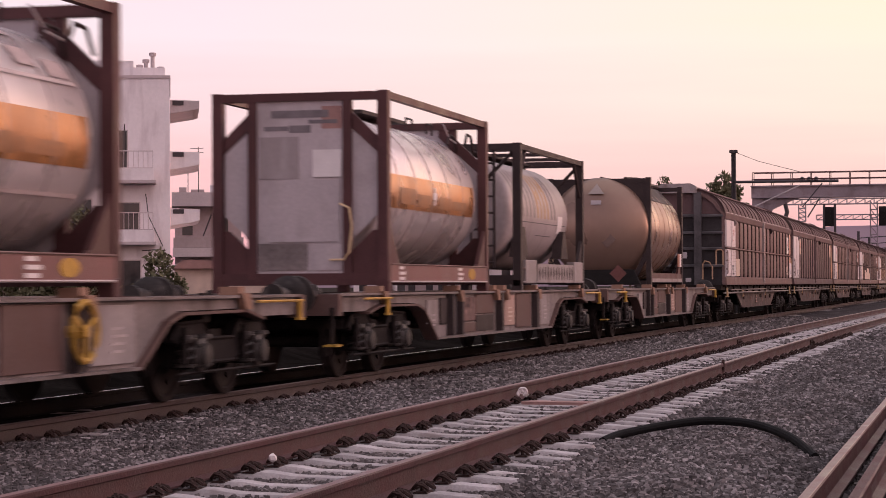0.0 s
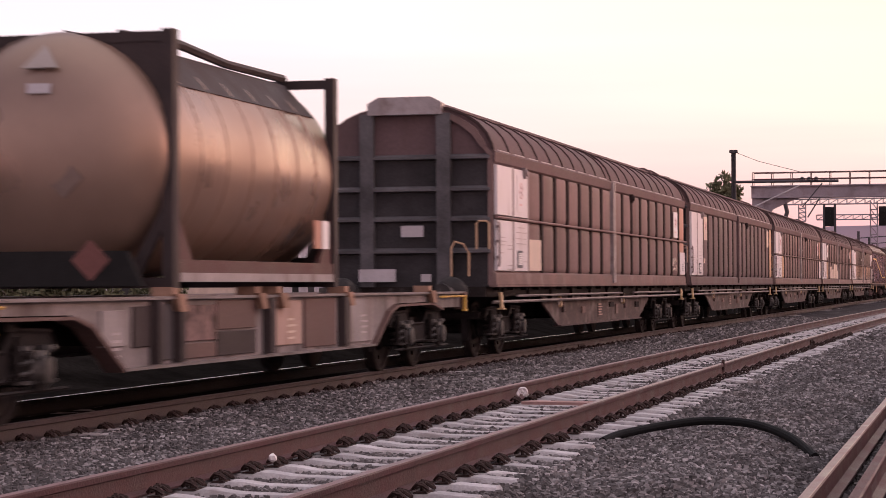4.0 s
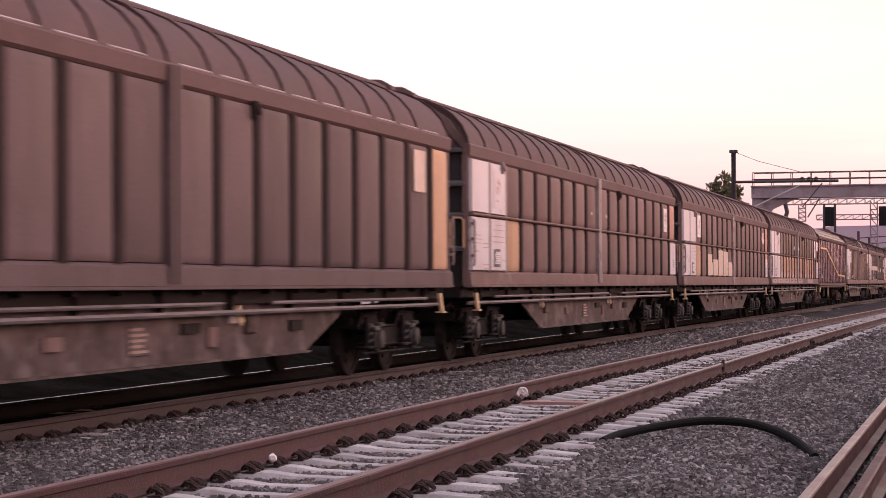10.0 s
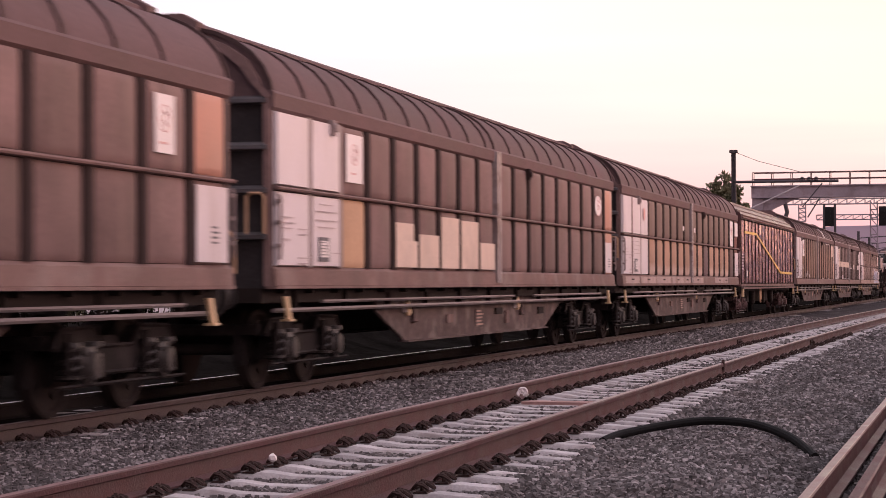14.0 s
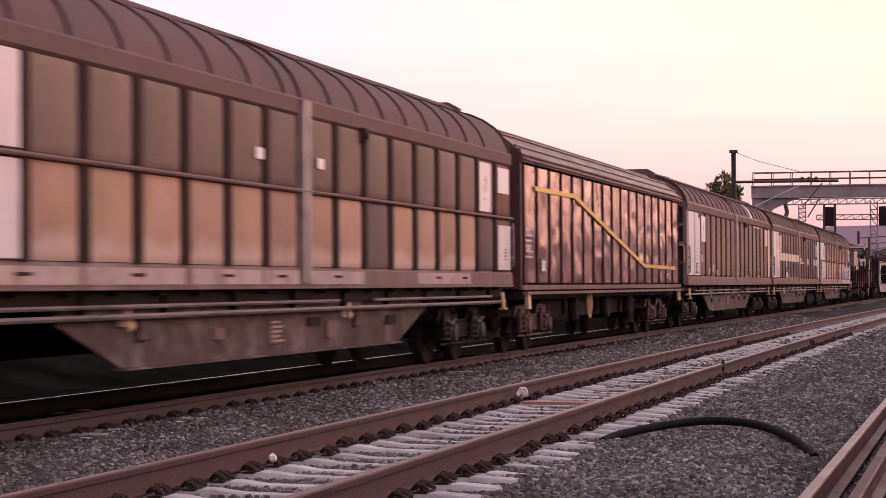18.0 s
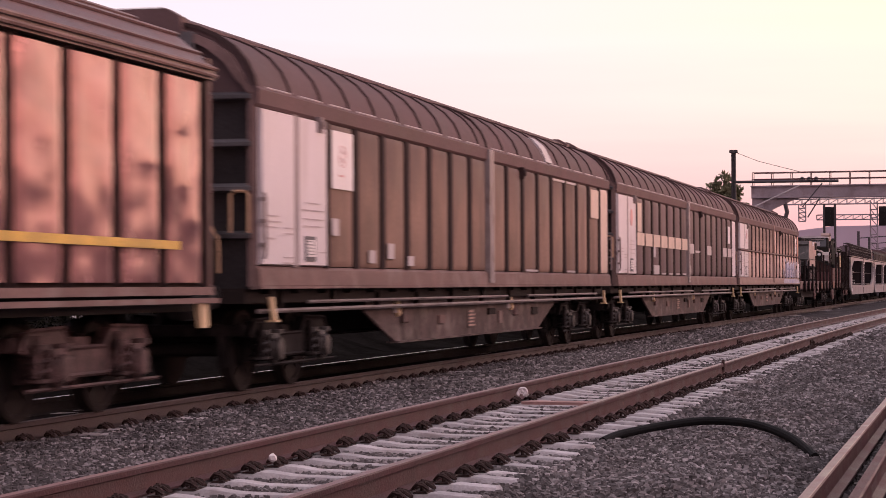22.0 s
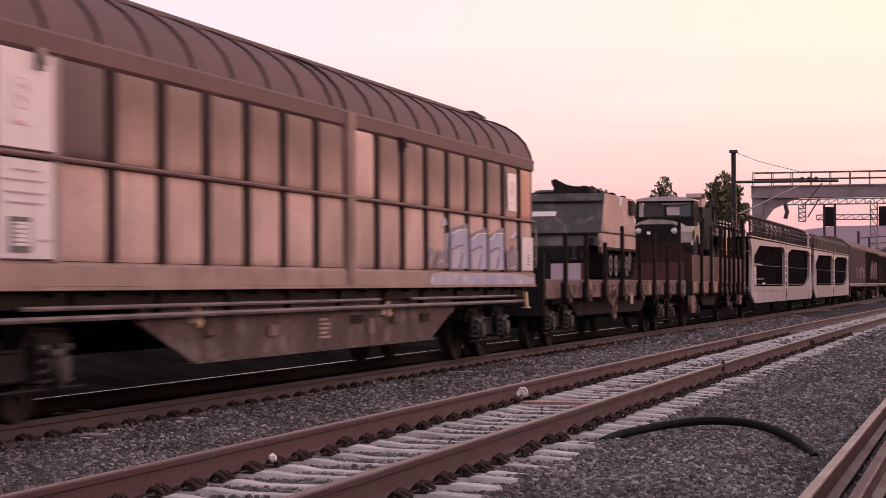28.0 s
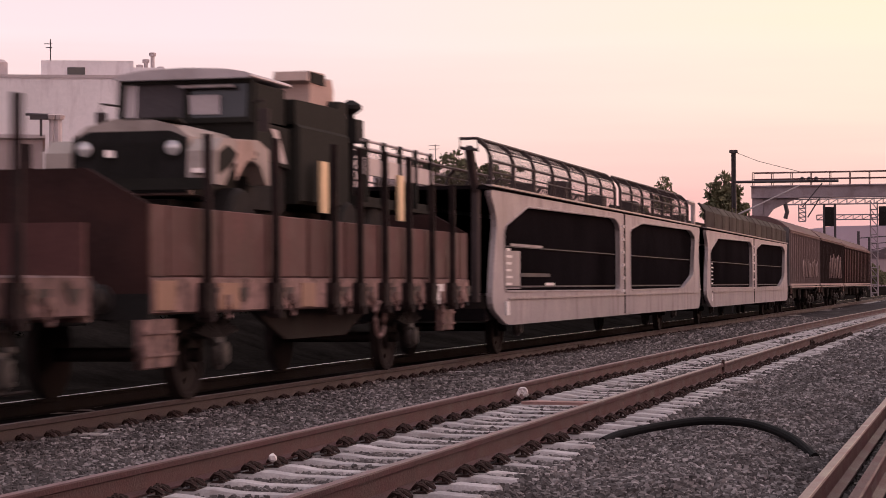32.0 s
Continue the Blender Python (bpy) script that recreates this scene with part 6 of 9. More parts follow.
def banded_tank(u, label, first=False):
    c = on_train("tank_container", u, label, "tank container", "tank containers", DECK)
    tank_frame(c, "maroon", 6.058, 2.591)
    r, zc = 1.07, 1.32
    t = part("tank", tank_shell(B(), 2.93, r, zc, 0.22), M["silver"], c, "silvery clad cylinder", True)
    for x in (-1.9, -0.95, 0.0, 0.95, 1.9):
        part("seam", lathe(B(), [(x - 0.015, r), (x - 0.012, r + 0.008), (x + 0.012, r + 0.008), (x + 0.015, r)], "x", 40, (0, 0, zc)), M["steel"], t)
    for x0, x1 in ((-2.62, -1.9), (-1.88, -0.96), (-0.94, -0.02), (0.02, 0.94), (0.96, 1.88), (1.9, 2.62)):
        part("band", band_arc(B(), x0, x1, r + 0.006, zc, 1.07, 1.53), M["tankband"], t, "worn orange band", True)
    part("band_mark", band_arc(B(), 0.0, 0.22, r + 0.012, zc, 1.25, 1.35), M["plate"], t, "pale cross-shaped mark", True)
    part("band_mark", band_arc(B(), 0.07, 0.15, r + 0.014, zc, 1.17, 1.43), M["plate"], t, "pale cross-shaped mark", True)
    for x0, x1, z0, z1 in ((-1.85, -1.0, 1.14, 1.36), (-0.9, -0.15, 1.12, 1.30), (0.35, 1.1, 1.12, 1.30), (1.15, 2.1, 1.14, 1.27)):
        part("lettering", band_arc(B(), x0, x1, r + 0.011, zc, z0, z1), M["bandmark"], t, "smeared dark lettering", True)
    if first:
        for z in (0.80, 1.80):
            part("trim_strip", band_arc(B(), -2.6, 2.6, r + 0.02, zc, z, z + 0.035), M["strip"], t, "pale trim strip", True)
        for x0, x1, z0, z1 in ((1.5, 1.9, 1.92, 2.08), (2.1, 2.5, 1.86, 2.02), (1.2, 1.9, 2.2, 2.3)):
            part("label_patch", band_arc(B(), x0, x1, r + 0.012, zc, z0, z1), M["dimmark"], t, "faded label", True)
    # end plate, manifold box, ladder
    for s in (-1, 1):
        part("end_plate", box(B(), s * 2.965 - 0.015, s * 2.965 + 0.015, -0.60, 0.60, 0.18, 2.47), M["ingray"], c, "pale grey end plate")
        for t2 in (-1, 1):
            bm = B()
            prism(bm, [(t2 * 0.70, 0.62), (t2 * 1.06, 0.95), (t2 * 1.06, 1.78), (t2 * 0.70, 2.10)], s * 2.945 - 0.015, s * 2.945 + 0.015)
            part("corner_plate", bm, M["ingray"], c)
            part("end_post", box(B(), s * 2.975 - 0.045, s * 2.975 + 0.045, t2 * 0.66 - 0.06, t2 * 0.66 + 0.06, 0.1, 2.5), M["maroon"], c)
    part("document_box", box(B(), -3.0, -2.97, -0.55, 0.45, 0.60, 1.42), M["ingray"], c)
    part("placard", box(B(), -3.005, -2.97, -0.58, -0.18, 1.46, 1.82), M["plate"], c, "white square placard")
    bm = B()
    for z, wd in ((2.25, 0.8), (2.05, 0.3)):
        box(bm, -2.986, -2.979, -wd / 2, wd / 2, z, z + 0.1)
    box(bm, -2.986, -2.979, -0.52, -0.12, 2.17, 2.22)
    box(bm, -2.986, -2.979, 0.16, 0.50, 2.08, 2.14)
    part("lettering", bm, M["slate"], c, "grey lettering bars")
    part("rust_stain", box(B(), -2.984, -2.979, -0.58, -0.30, 2.10, 2.40), M["plank"], c, "rusty repainted corner")
    for y0, y1, z0, z1, m in ((-0.10, 0.58, 0.22, 0.58, "fgrey"), (-0.56, -0.16, 0.22, 0.56, "ingray"), (0.02, 0.56, 1.44, 2.0, "tankgrey")):
        part("end_panel", box(B(), -2.992, -2.979, y0, y1, z0, z1), M[m], c, "grey riveted panel")
    for y in (-1.0, -0.72):
        part("pipe", tube(B(), [(2.35, y, 2.20), (2.5, y, 2.36), (2.75, y, 2.34), (2.92, y, 2.12)], 0.022, 6), M["darkframe"], c, "dark bent pipe")
    for x in (-1.2, 0.2, 1.4):
        part("grab_hoop", tube(B(), [(x, -0.62, 2.30), (x, -0.62, 2.46), (x + 0.35, -0.62, 2.46), (x + 0.35, -0.62, 2.30)], 0.018, 5), M["darkframe"], c)
    bm = B()
    tube(bm, [(-3.02, -0.42, 0.36), (-3.06, -0.62, 0.36), (-3.07, -0.70, 0.46), (-3.07, -0.74, 0.8), (-3.06, -0.70, 1.04), (-3.02, -0.56, 1.10)], 0.016, 6)
    part("handle", bm, M["cream"], c, "yellow grab handle")
    bm = B()
    box(bm, -1.2, 1.2, -0.35, 0.35, 2.44, 2.49)
    lathe(bm, [(2.38, 0.28), (2.5, 0.28), (2.54, 0.2)], "z", 16, (0.3, 0, 0))
    part("walkway", bm, M["darkframe"], c, "dark roof walkway and manhole")
    for x in (-2.45, 0.95):
        part("data_plate", bars(B(), x, -1.2195, 0.27, 0.36, 3, 0.07, 0.04), M["plate"], c, "white stencilled bars")
    part("yellow_plate", prism(B(), [(1.85 + 0.22 * math.cos(a * 0.449), 0.18 + 0.085 * math.sin(a * 0.449)) for a in range(14)], -1.226, -1.219, "y"), M["yellow"], c, "yellow oval plate")
    bm = B()
    tube(bm, [(2.2, -0.7, 2.5), (2.5, -0.72, 2.3), (2.8, -0.75, 2.25)], 0.014, 6)
    part("hose", bm, M["ingray"], c)
    return c


def grey_tank(u, label):
    c = on_train("tank_container", u, label, "tank container", "tank containers", DECK)
    tank_frame(c, "darkframe", 6.058, 2.42, gusset=False)
    r, zc = 0.98, 1.28
    t = part("tank", tank_shell(B(), 2.85, r, zc, 0.34), M["tankgrey"], c, "dull grey cylinder with rounded ends", True)
    # large worn brand lettering as plain stroke shapes
    for k in range(6):
        x, m = -2.35 + k * 0.64, ("slate", "slate", "slate", "gold", "gold", "slate")[k]
        for dx in (0.0, 0.32):
            part("letter_bar", band_arc(B(), x + dx, x + dx + 0.16, r + 0.006, zc, 1.22, 2.02), M[m], t, "large worn letter stroke", True)
            part("letter_edge", band_arc(B(), x + dx + 0.16, x + dx + 0.19, r + 0.006, zc, 1.20, 2.0), M["strip"], t, "pale letter edge", True)
        z = 1.56 + 0.16 * (k % 3)
        part("letter_bar", band_arc(B(), x + 0.19, x + 0.32, r + 0.006, zc, z, z + 0.16), M[m], t, "large worn letter stroke", True)
    for z in (1.12, 0.9):
        part("panel_seam", band_arc(B(), -2.3 if z > 1 else -0.3, 2.3 if z > 1 else 1.1, r + 0.006, zc, z, z + 0.015), M["mark"], t, "", True)
    part("placard", band_arc(B(), 1.5, 1.95, r + 0.012, zc, 0.98, 1.3), M["plate"], t, "white placard", True)
    for x in (-1.9, 1.9):
        bm = B()
        prism(bm, [(x - 0.36, 0.5), (x + 0.36, 0.5), (x + 0.10, 1.02), (x - 0.10, 1.02)], -1.04, -0.85, "y")
        part("saddle", bm, M["darkframe"], c)
    for x0, x1 in ((-2.72, -1.8), (1.8, 2.72)):
        part("side_box", chamfer_box(B(), x0, x1, -1.245, -1.10, 0.04, 0.44, 0.012), M["paleplate"], c, "pale grey tool box")
    rack = part("tube_rack", box(B(), -1.72, 1.72, -1.245, -1.222, 0.05, 0.38), M["paleplate"], c, "pierced pale discharge-pipe rack")
    for k in range(13):
        x = -1.56 + k * 0.26
        part("slot", prism(B(), [(x - 0.045, 0.22), (x, 0.10), (x + 0.045, 0.22), (x, 0.33)], -1.252, -1.246, "y"), M["groove"], rack)
    bm = B()
    for y in (-0.75, -0.35):
        tube(bm, [(-2.98, y, 0.3), (-2.98, y, 2.35)], 0.025, 6)
    for k in range(7):
        tube(bm, [(-2.98, -0.75, 0.4 + 0.28 * k), (-2.98, -0.35, 0.4 + 0.28 * k)], 0.02, 5)
    part("ladder", bm, M["darkframe"], c, "dark end ladder")
    for s in (-1, 1):
        for a, b in (((s * 2.9, -1.15, 1.7), (s * 2.3, -1.15, 2.35)), ((s * 2.95, -1.1, 2.3), (s * 2.95, -0.4, 1.6))):
            part("stay", tube(B(), [a, b], 0.035, 6), M["darkframe"], c)
    bm = B()
    box(bm, -2.6, 2.6, -0.3, 0.3, 2.30, 2.34)
    for x in (-2.2, -0.6, 1.0, 2.3):
        box(bm, x - 0.04, x + 0.04, -1.15, 1.15, 2.32, 2.38)
    part("walkway", bm, M["darkframe"], c)
    bm = B()
    for z, wd in ((1.5, 0.9), (1.9, 0.5)):
        box(bm, -2.875, -2.86, -wd / 2 - 0.0, wd / 2, z, z + 0.18)
    part("lettering", bm, M["mark"], c, "dark lettering bars")
    return c


def beige_tank(u, label):
    c = on_train("tank_container", u, label, "tank container", "tank containers", DECK)
    for s in (-1, 1):
        x = s * 2.72
        bm = B()
        # corner webs over the tank's near end, struts below, posts and cross beams
        for t in (-1, 1):
            if s < 0:
                prism(bm, [(t * 1.22, 1.32), (t * 1.22, 2.50), (t * 0.0, 2.50), (t * 0.35, 2.46)] + [(t * 1.19 * math.cos(a), 1.32 + 1.19 * math.sin(a)) for a in (1.2, 0.95, 0.7, 0.45, 0.2)], x - 0.05, x + 0.05)
            prism(bm, [(t * 1.21, 1.0), (t * 1.21, 0.78), (t * 0.80, 0.0), (t * 0.66, 0.0)], x - 0.06, x + 0.02)
            box(bm, x - 0.08, x + 0.08, t * 1.165 - 0.058, t * 1.165 + 0.058, 0.0, 2.52)
        box(bm, x - 0.06, x + 0.06, -1.1, 1.1, 2.40, 2.50)
        box(bm, x - 0.06, x + 0.06, -1.1, 1.1, 0.0, 0.10)
        part("end_frame", bm, M["darkframe"], c, "dark red-brown end frame")
        # black plates added below the domes darken the tank's lower ends
        part("saddle", prism(B(), [(-1.02, 0.02), (1.02, 0.02), (0.86, 0.36), (-0.86, 0.36)], s * 3.07 - 0.05, s * 3.07 + 0.05), M["rubber"], c, "black plate added across the tank's lower end")
    r, zc = 1.20, 1.33
    t = part("tank", tank_shell(B(), 3.22, r, zc, 0.52), M["tankbeige"], c, "glossy beige cylinder with domed ends", True)
    for x in (-1.9, -1.1, -0.3, 0.5, 1.3, 2.0):
        part("seam", lathe(B(), [(x - 0.03, r), (x - 0.02, r + 0.01), (x + 0.02, r + 0.01), (x + 0.03, r)], "x", 44, (0, 0, zc)), M["tankbeige"], t)
    for tt in (-1, 1):
        part("bottom_rail", box(B(), -2.65, 2.65, tt * 1.15 - 0.06, tt * 1.15 + 0.06, 0.06, 0.28), M["maroon"], c)
        for s in (-1, 1):
            bm = B()
            prism(bm, [(s * 2.68, 0.28), (s * 2.15, 0.28), (s * 2.68, 0.85)], tt * 1.15 - 0.03, tt * 1.15 + 0.03, "y")
            part("brace", bm, M["maroon"], c)
    bm = B()
    prism(bm, [(-0.19, 0.0), (0.19, 0.0), (0, 0.28)], -0.006, 0.006)
    at(part("triangle_mark", bm, M["camogrey"], t, "pale triangular mark"), -3.17, 0, 2.13, 0, 31)
    at(part("white_label", box(B(), -0.006, 0.006, -0.12, 0.12, 0, 0.10), M["ingray"], t), -3.205, 0, 1.88, 0, 10)
    part("brown_plate", box(B(), -3.14, -3.125, 0.48, 0.86, 0.10, 0.32), M["fbrown"], t, "brown plate")
    bm = B()
    prism(bm, [(-0.2, 0), (0, -0.2), (0.2, 0), (0, 0.2)], -0.006, 0.006)
    at(part("hazard_diamond", bm, M["redpanel"], t, "red hazard diamond"), -3.13, -0.50, 0.27)
    bm = B()
    prism(bm, [(-0.2, 0), (0, -0.2), (0.2, 0), (0, 0.2)], -0.006, 0.006)
    at(part("faded_diamond", bm, M["greybrown"], t, "faded diamond"), -3.20, -0.26, 1.06)
    bm = B()
    tube(bm, [(-2.84, 1.20, 0.55), (-2.86, 1.20, 1.15), (-2.86, 1.10, 1.15), (-2.84, 1.10, 0.55)], 0.010, 6, True)
    part("ladder", bm, M["cream"], c, "yellow step frame")
    bm = B()
    prism(bm, [(-0.98, 2.04), (-0.62, 2.44), (0.0, 2.56), (0.0, 2.50), (-0.60, 2.34), (-0.93, 2.02)], -2.6, 2.6)
    tube(bm, [(-2.6, -0.6, 2.5), (-1, -0.62, 2.56), (0.5, -0.6, 2.5), (2.6, -0.6, 2.52)], 0.05, 6)
    part("walkway", bm, M["darkframe"], c, "dark sheet along the tank top")
    part("rail_strip", box(B(), -2.6, 2.6, -1.225, -1.212, 0.06, 0.15), M["paleplate"], c, "pale worn strip")
    for x, m in ((1.9, "orange"), (2.2, "plate")):
        part("placard", box(B(), x - 0.12, x + 0.12, -1.25, -1.22, 0.45, 0.78), M[m], c)
    return c


container_flat(-89.6, "grey container flat wagon with a yellow handbrake wheel")
container_flat(-69.6, "grey container flat wagon carrying two tank containers", False)
container_flat(-50.1, "grey container flat wagon carrying a beige tank", False)
banded_tank(-88.8, "silver tank container with orange band and pale trim strips", True)
banded_tank(-73.5, "silver tank container with an orange band in a maroon frame")
grey_tank(-64.95, "grey tank container in a dark open frame on a flat wagon")
beige_tank(-50.3, "beige tank container with domed ends on a flat wagon")


# ---- stake wagons with their loads ----
def stake_mesh(z0, z1):
    bm = B()
    prism(bm, [(-0.042, z0), (0.042, z0), (0.036, 1.3), (0.022, z1), (-0.022, z1), (-0.036, 1.3)], -0.05, 0.03, "y")
    box(bm, -0.07, 0.07, -0.075, 0.05, z0, z0 + 0.1)
    return mesh_of(bm, "stake", M["stake"])


def stake_wagon(u0, u1, label, boards, bogies):
    L = u1 - u0
    w = on_train("stake_wagon", (u0 + u1) / 2, label, "flat wagon", "train of goods wagons")
    h = L / 2
    part("deck", box(B(), -h, h, -1.32, 1.32, 1.12, 1.24), M["board"], w, "dark plank deck")
    for s in (-1, 1):
        bm = B()
        prism(bm, [(s * 1.33, 0.90), (s * 1.38, 0.92), (s * 1.38, 1.24), (s * 1.33, 1.26)], -h, h)
        part("side_sill", bm, M["pocket" if boards else "dullsill"], w, "worn brown side sill")
    n = 9
    step = (L - 0.9) / (n - 1)
    if boards:
        places, tops = [1.35, 3.5, 5.7, 6.8, 7.95, 9.15, 10.4, 11.6], [2.66, 2.75, 2.82, 2.84, 2.86, 2.86, 2.55, 2.6]
    else:
        places, tops = [1.55, 3.7, 5.85, 8.0, 10.4, 12.6, 14.75, 16.9], [2.1, 2.15, 2.0, 2.38, 2.2, 2.5, 2.06, 2.7]
    pocket = B()
    prism(pocket, [(-0.11, 0.86), (0.11, 0.86), (0.14, 0.95), (0.13, 1.2), (-0.13, 1.2), (-0.14, 0.95)], -1.475, -1.38, "y")
    for z in (0.93, 1.12):
        box(pocket, -0.16, 0.16, -1.487, -1.475, z - 0.02, z + 0.025)
    hook2 = prism(B(), [(0.25, 1.16), (0.45, 1.16), (0.40, 1.04), (0.30, 1.04)], -1.42, -1.38, "y")
    hook2 = mesh_of(hook2, "lashing_hook", M["fbrown"])
    pocket = mesh_of(pocket, "pocket", M["stake"])
    slot = prism(B(), [(-0.16, 1.15), (0.14, 1.15), (0.08, 1.04), (-0.02, 1.0), (-0.12, 1.05)], -1.392, -1.382, "y")
    slot = mesh_of(slot, "sill_slot", M["darkframe"])
    ring = B()
    tube(ring, [(0.7 + 0.07 * math.cos(a), -1.41, 0.93 + 0.09 * math.sin(a)) for a in [k * 0.7 for k in range(9)]], 0.018, 5, True)
    box(ring, 0.62, 0.78, -1.42, -1.38, 0.98, 1.08)
    ring = mesh_of(ring, "lashing_ring", M["pocket"])
    for p, top in zip(places, tops):
        x = -h + p
        tall = stake_mesh(0.82, top)
        for s in (-1, 1):
            st = part("stake", tall, None, w, "dark steel stake")
            at(st, x, s * 1.43, 0, 0, 0, 0 if s < 0 else 180)
        at(part("stake_pocket", pocket, None, w), x, 0, 0)
        for dx in (0.62, 1.25):
            at(part("sill_slot", slot, None, w, "dark slot in the sill"), x + dx, 0, 0)
        at(part("lashing_hook", hook2, None, w), x, 0, 0)
        at(part("lashing_ring", ring, None, w), x, 0, 0)
    if boards:
        for s in (-1, 1):
            for i in range(n - 1):
                x = -h + 0.45 + i * step
                part("side_board", chamfer_box(B(), x + 0.05, x + step - 0.05, s * 1.33 - 0.03, s * 1.33 + 0.03, 1.26, 1.93, 0.012), M["board"], w, "red-brown drop side")
            for s2 in (-1, 1):
                a = s2 * (h - 0.45)
                part("side_board", box(B(), min(a, s2 * h), max(a, s2 * h), s * 1.33 - 0.03, s * 1.33 + 0.03, 1.26, 1.93), M["board"], w)
    for s in (-1, 1):
        if boards:
            # end boards darker than the sides: their shade is put in the colour
            bm = B()
            prism(bm, [(-1.36, 1.10), (1.36, 1.10), (1.36, 1.93), (0.75, 2.27), (-0.75, 2.27), (-1.36, 1.93)], s * h - 0.03, s * h + 0.03)
            part("end_board", bm, M["shadedboard"], w, "tall gabled end board")
            part("end_rim", box(B(), s * h - 0.05, s * h + 0.05, -1.37, 1.37, 0.86, 1.10), M["rubber"], w)
        else:
            # near end blackened: black headstock colour and an added sheet below the flap
            part("headstock", box(B(), s * h - 0.05, s * h + 0.05, -1.36, 1.36, 0.86, 1.26), M["rubber" if s < 0 else "fbrown"], w)
            if s < 0:
                part("gangway_curtain", box(B(), -h - 0.09, -h - 0.055, -1.36, 1.2, 0.62, 1.30), M["rubber"], w, "black sheet added to darken the wagon end")
                part("end_board", box(B(), s * h - 0.06, s * h + 0.03, -1.36, 1.36, 1.26, 1.72), M["rubber"], w, "black raised end flap")
            else:
                part("end_board", box(B(), s * h - 0.03, s * h + 0.03, -1.33, 1.33, 1.26, 1.72), M["vanred"], w, "low end board")
    for x, w2, z0, z1, m in (((-5.0, 0.28, 0.86, 1.22, "tan"), (0.3, 0.16, 0.74, 0.96, "sillpale"), (3.0, 0.3, 0.92, 1.2, "tan")) if not boards else
                            ((-6.1, 0.26, 0.94, 1.22, "tan"), (-4.3, 0.3, 0.93, 1.2, "tan"), (-1.6, 0.26, 0.93, 1.2, "tan"), (4.6, 0.2, 0.90, 1.18, "plate"))):
        part("data_plate", chamfer_box(B(), x - w2, x + w2, -1.40, -1.383, z0, z1, 0.004), M[m], w, "worn pale plate on the sill")
    bm = B()
    box(bm, -h + 0.1, h - 0.1, -0.9, 0.9, 0.88, 1.12)
    prism(bm, [(-h + 4.0, 0.9), (h - 4.0, 0.9), (h - 5.2, 0.55), (-h + 5.2, 0.55)], -1.0, -0.94, "y")
    part("underframe", bm, M["frame"], w)
    if bogies:
        for s in (-1, 1):
            add_bogie(w, s * (h - 2.3))
    else:
        for x in (-h + 2.5, h - 2.5):
            add_axle(w, x)
        for x, hw, za, zb in ((-h + 0.25, 0.40, 0.40, 0.86), (h - 1.2, 0.32, 0.52, 0.86)):
            bm = B()
            chamfer_box(bm, x - hw, x + hw, -1.36, -1.26, za, zb, 0.015)
            for f in (0.25, 0.7):
                z = za + (zb - za) * f
                box(bm, x - hw - 0.02, x + hw + 0.02, -1.38, -1.355, z, z + 0.03)
            part("tool_box", bm, M["pocket"], w, "worn pinkish-brown box")
    bm = B()
    if boards:
        tube(bm, [(1.4 + 0.2 * math.cos(a * 0.524), -1.40, 0.74 + 0.22 * math.sin(a * 0.524)) for a in range(12)], 0.03, 6, True)
    else:
        tube(bm, [(-2.3 + 0.27 * math.cos(a * 0.449), -1.43, 0.78 + 0.31 * math.sin(a * 0.449)) for a in range(14)], 0.035, 6, True)
        for a in (0.5, 2.1, 3.6, 5.2):
            tube(bm, [(-2.3, -1.43, 0.78), (-2.3 + 0.27 * math.cos(a), -1.43, 0.78 + 0.31 * math.sin(a))], 0.016, 5)
    part("handbrake_wheel", bm, M["pocket"], w)
    add_ends(w, h)
    return w


stake_wagon(168.3, 186.8, "brown stake wagon loaded with an armoured vehicle", False, True)
stake_wagon(188.25, 201.1, "red-brown high-sided stake wagon loaded with a lorry", True, False)


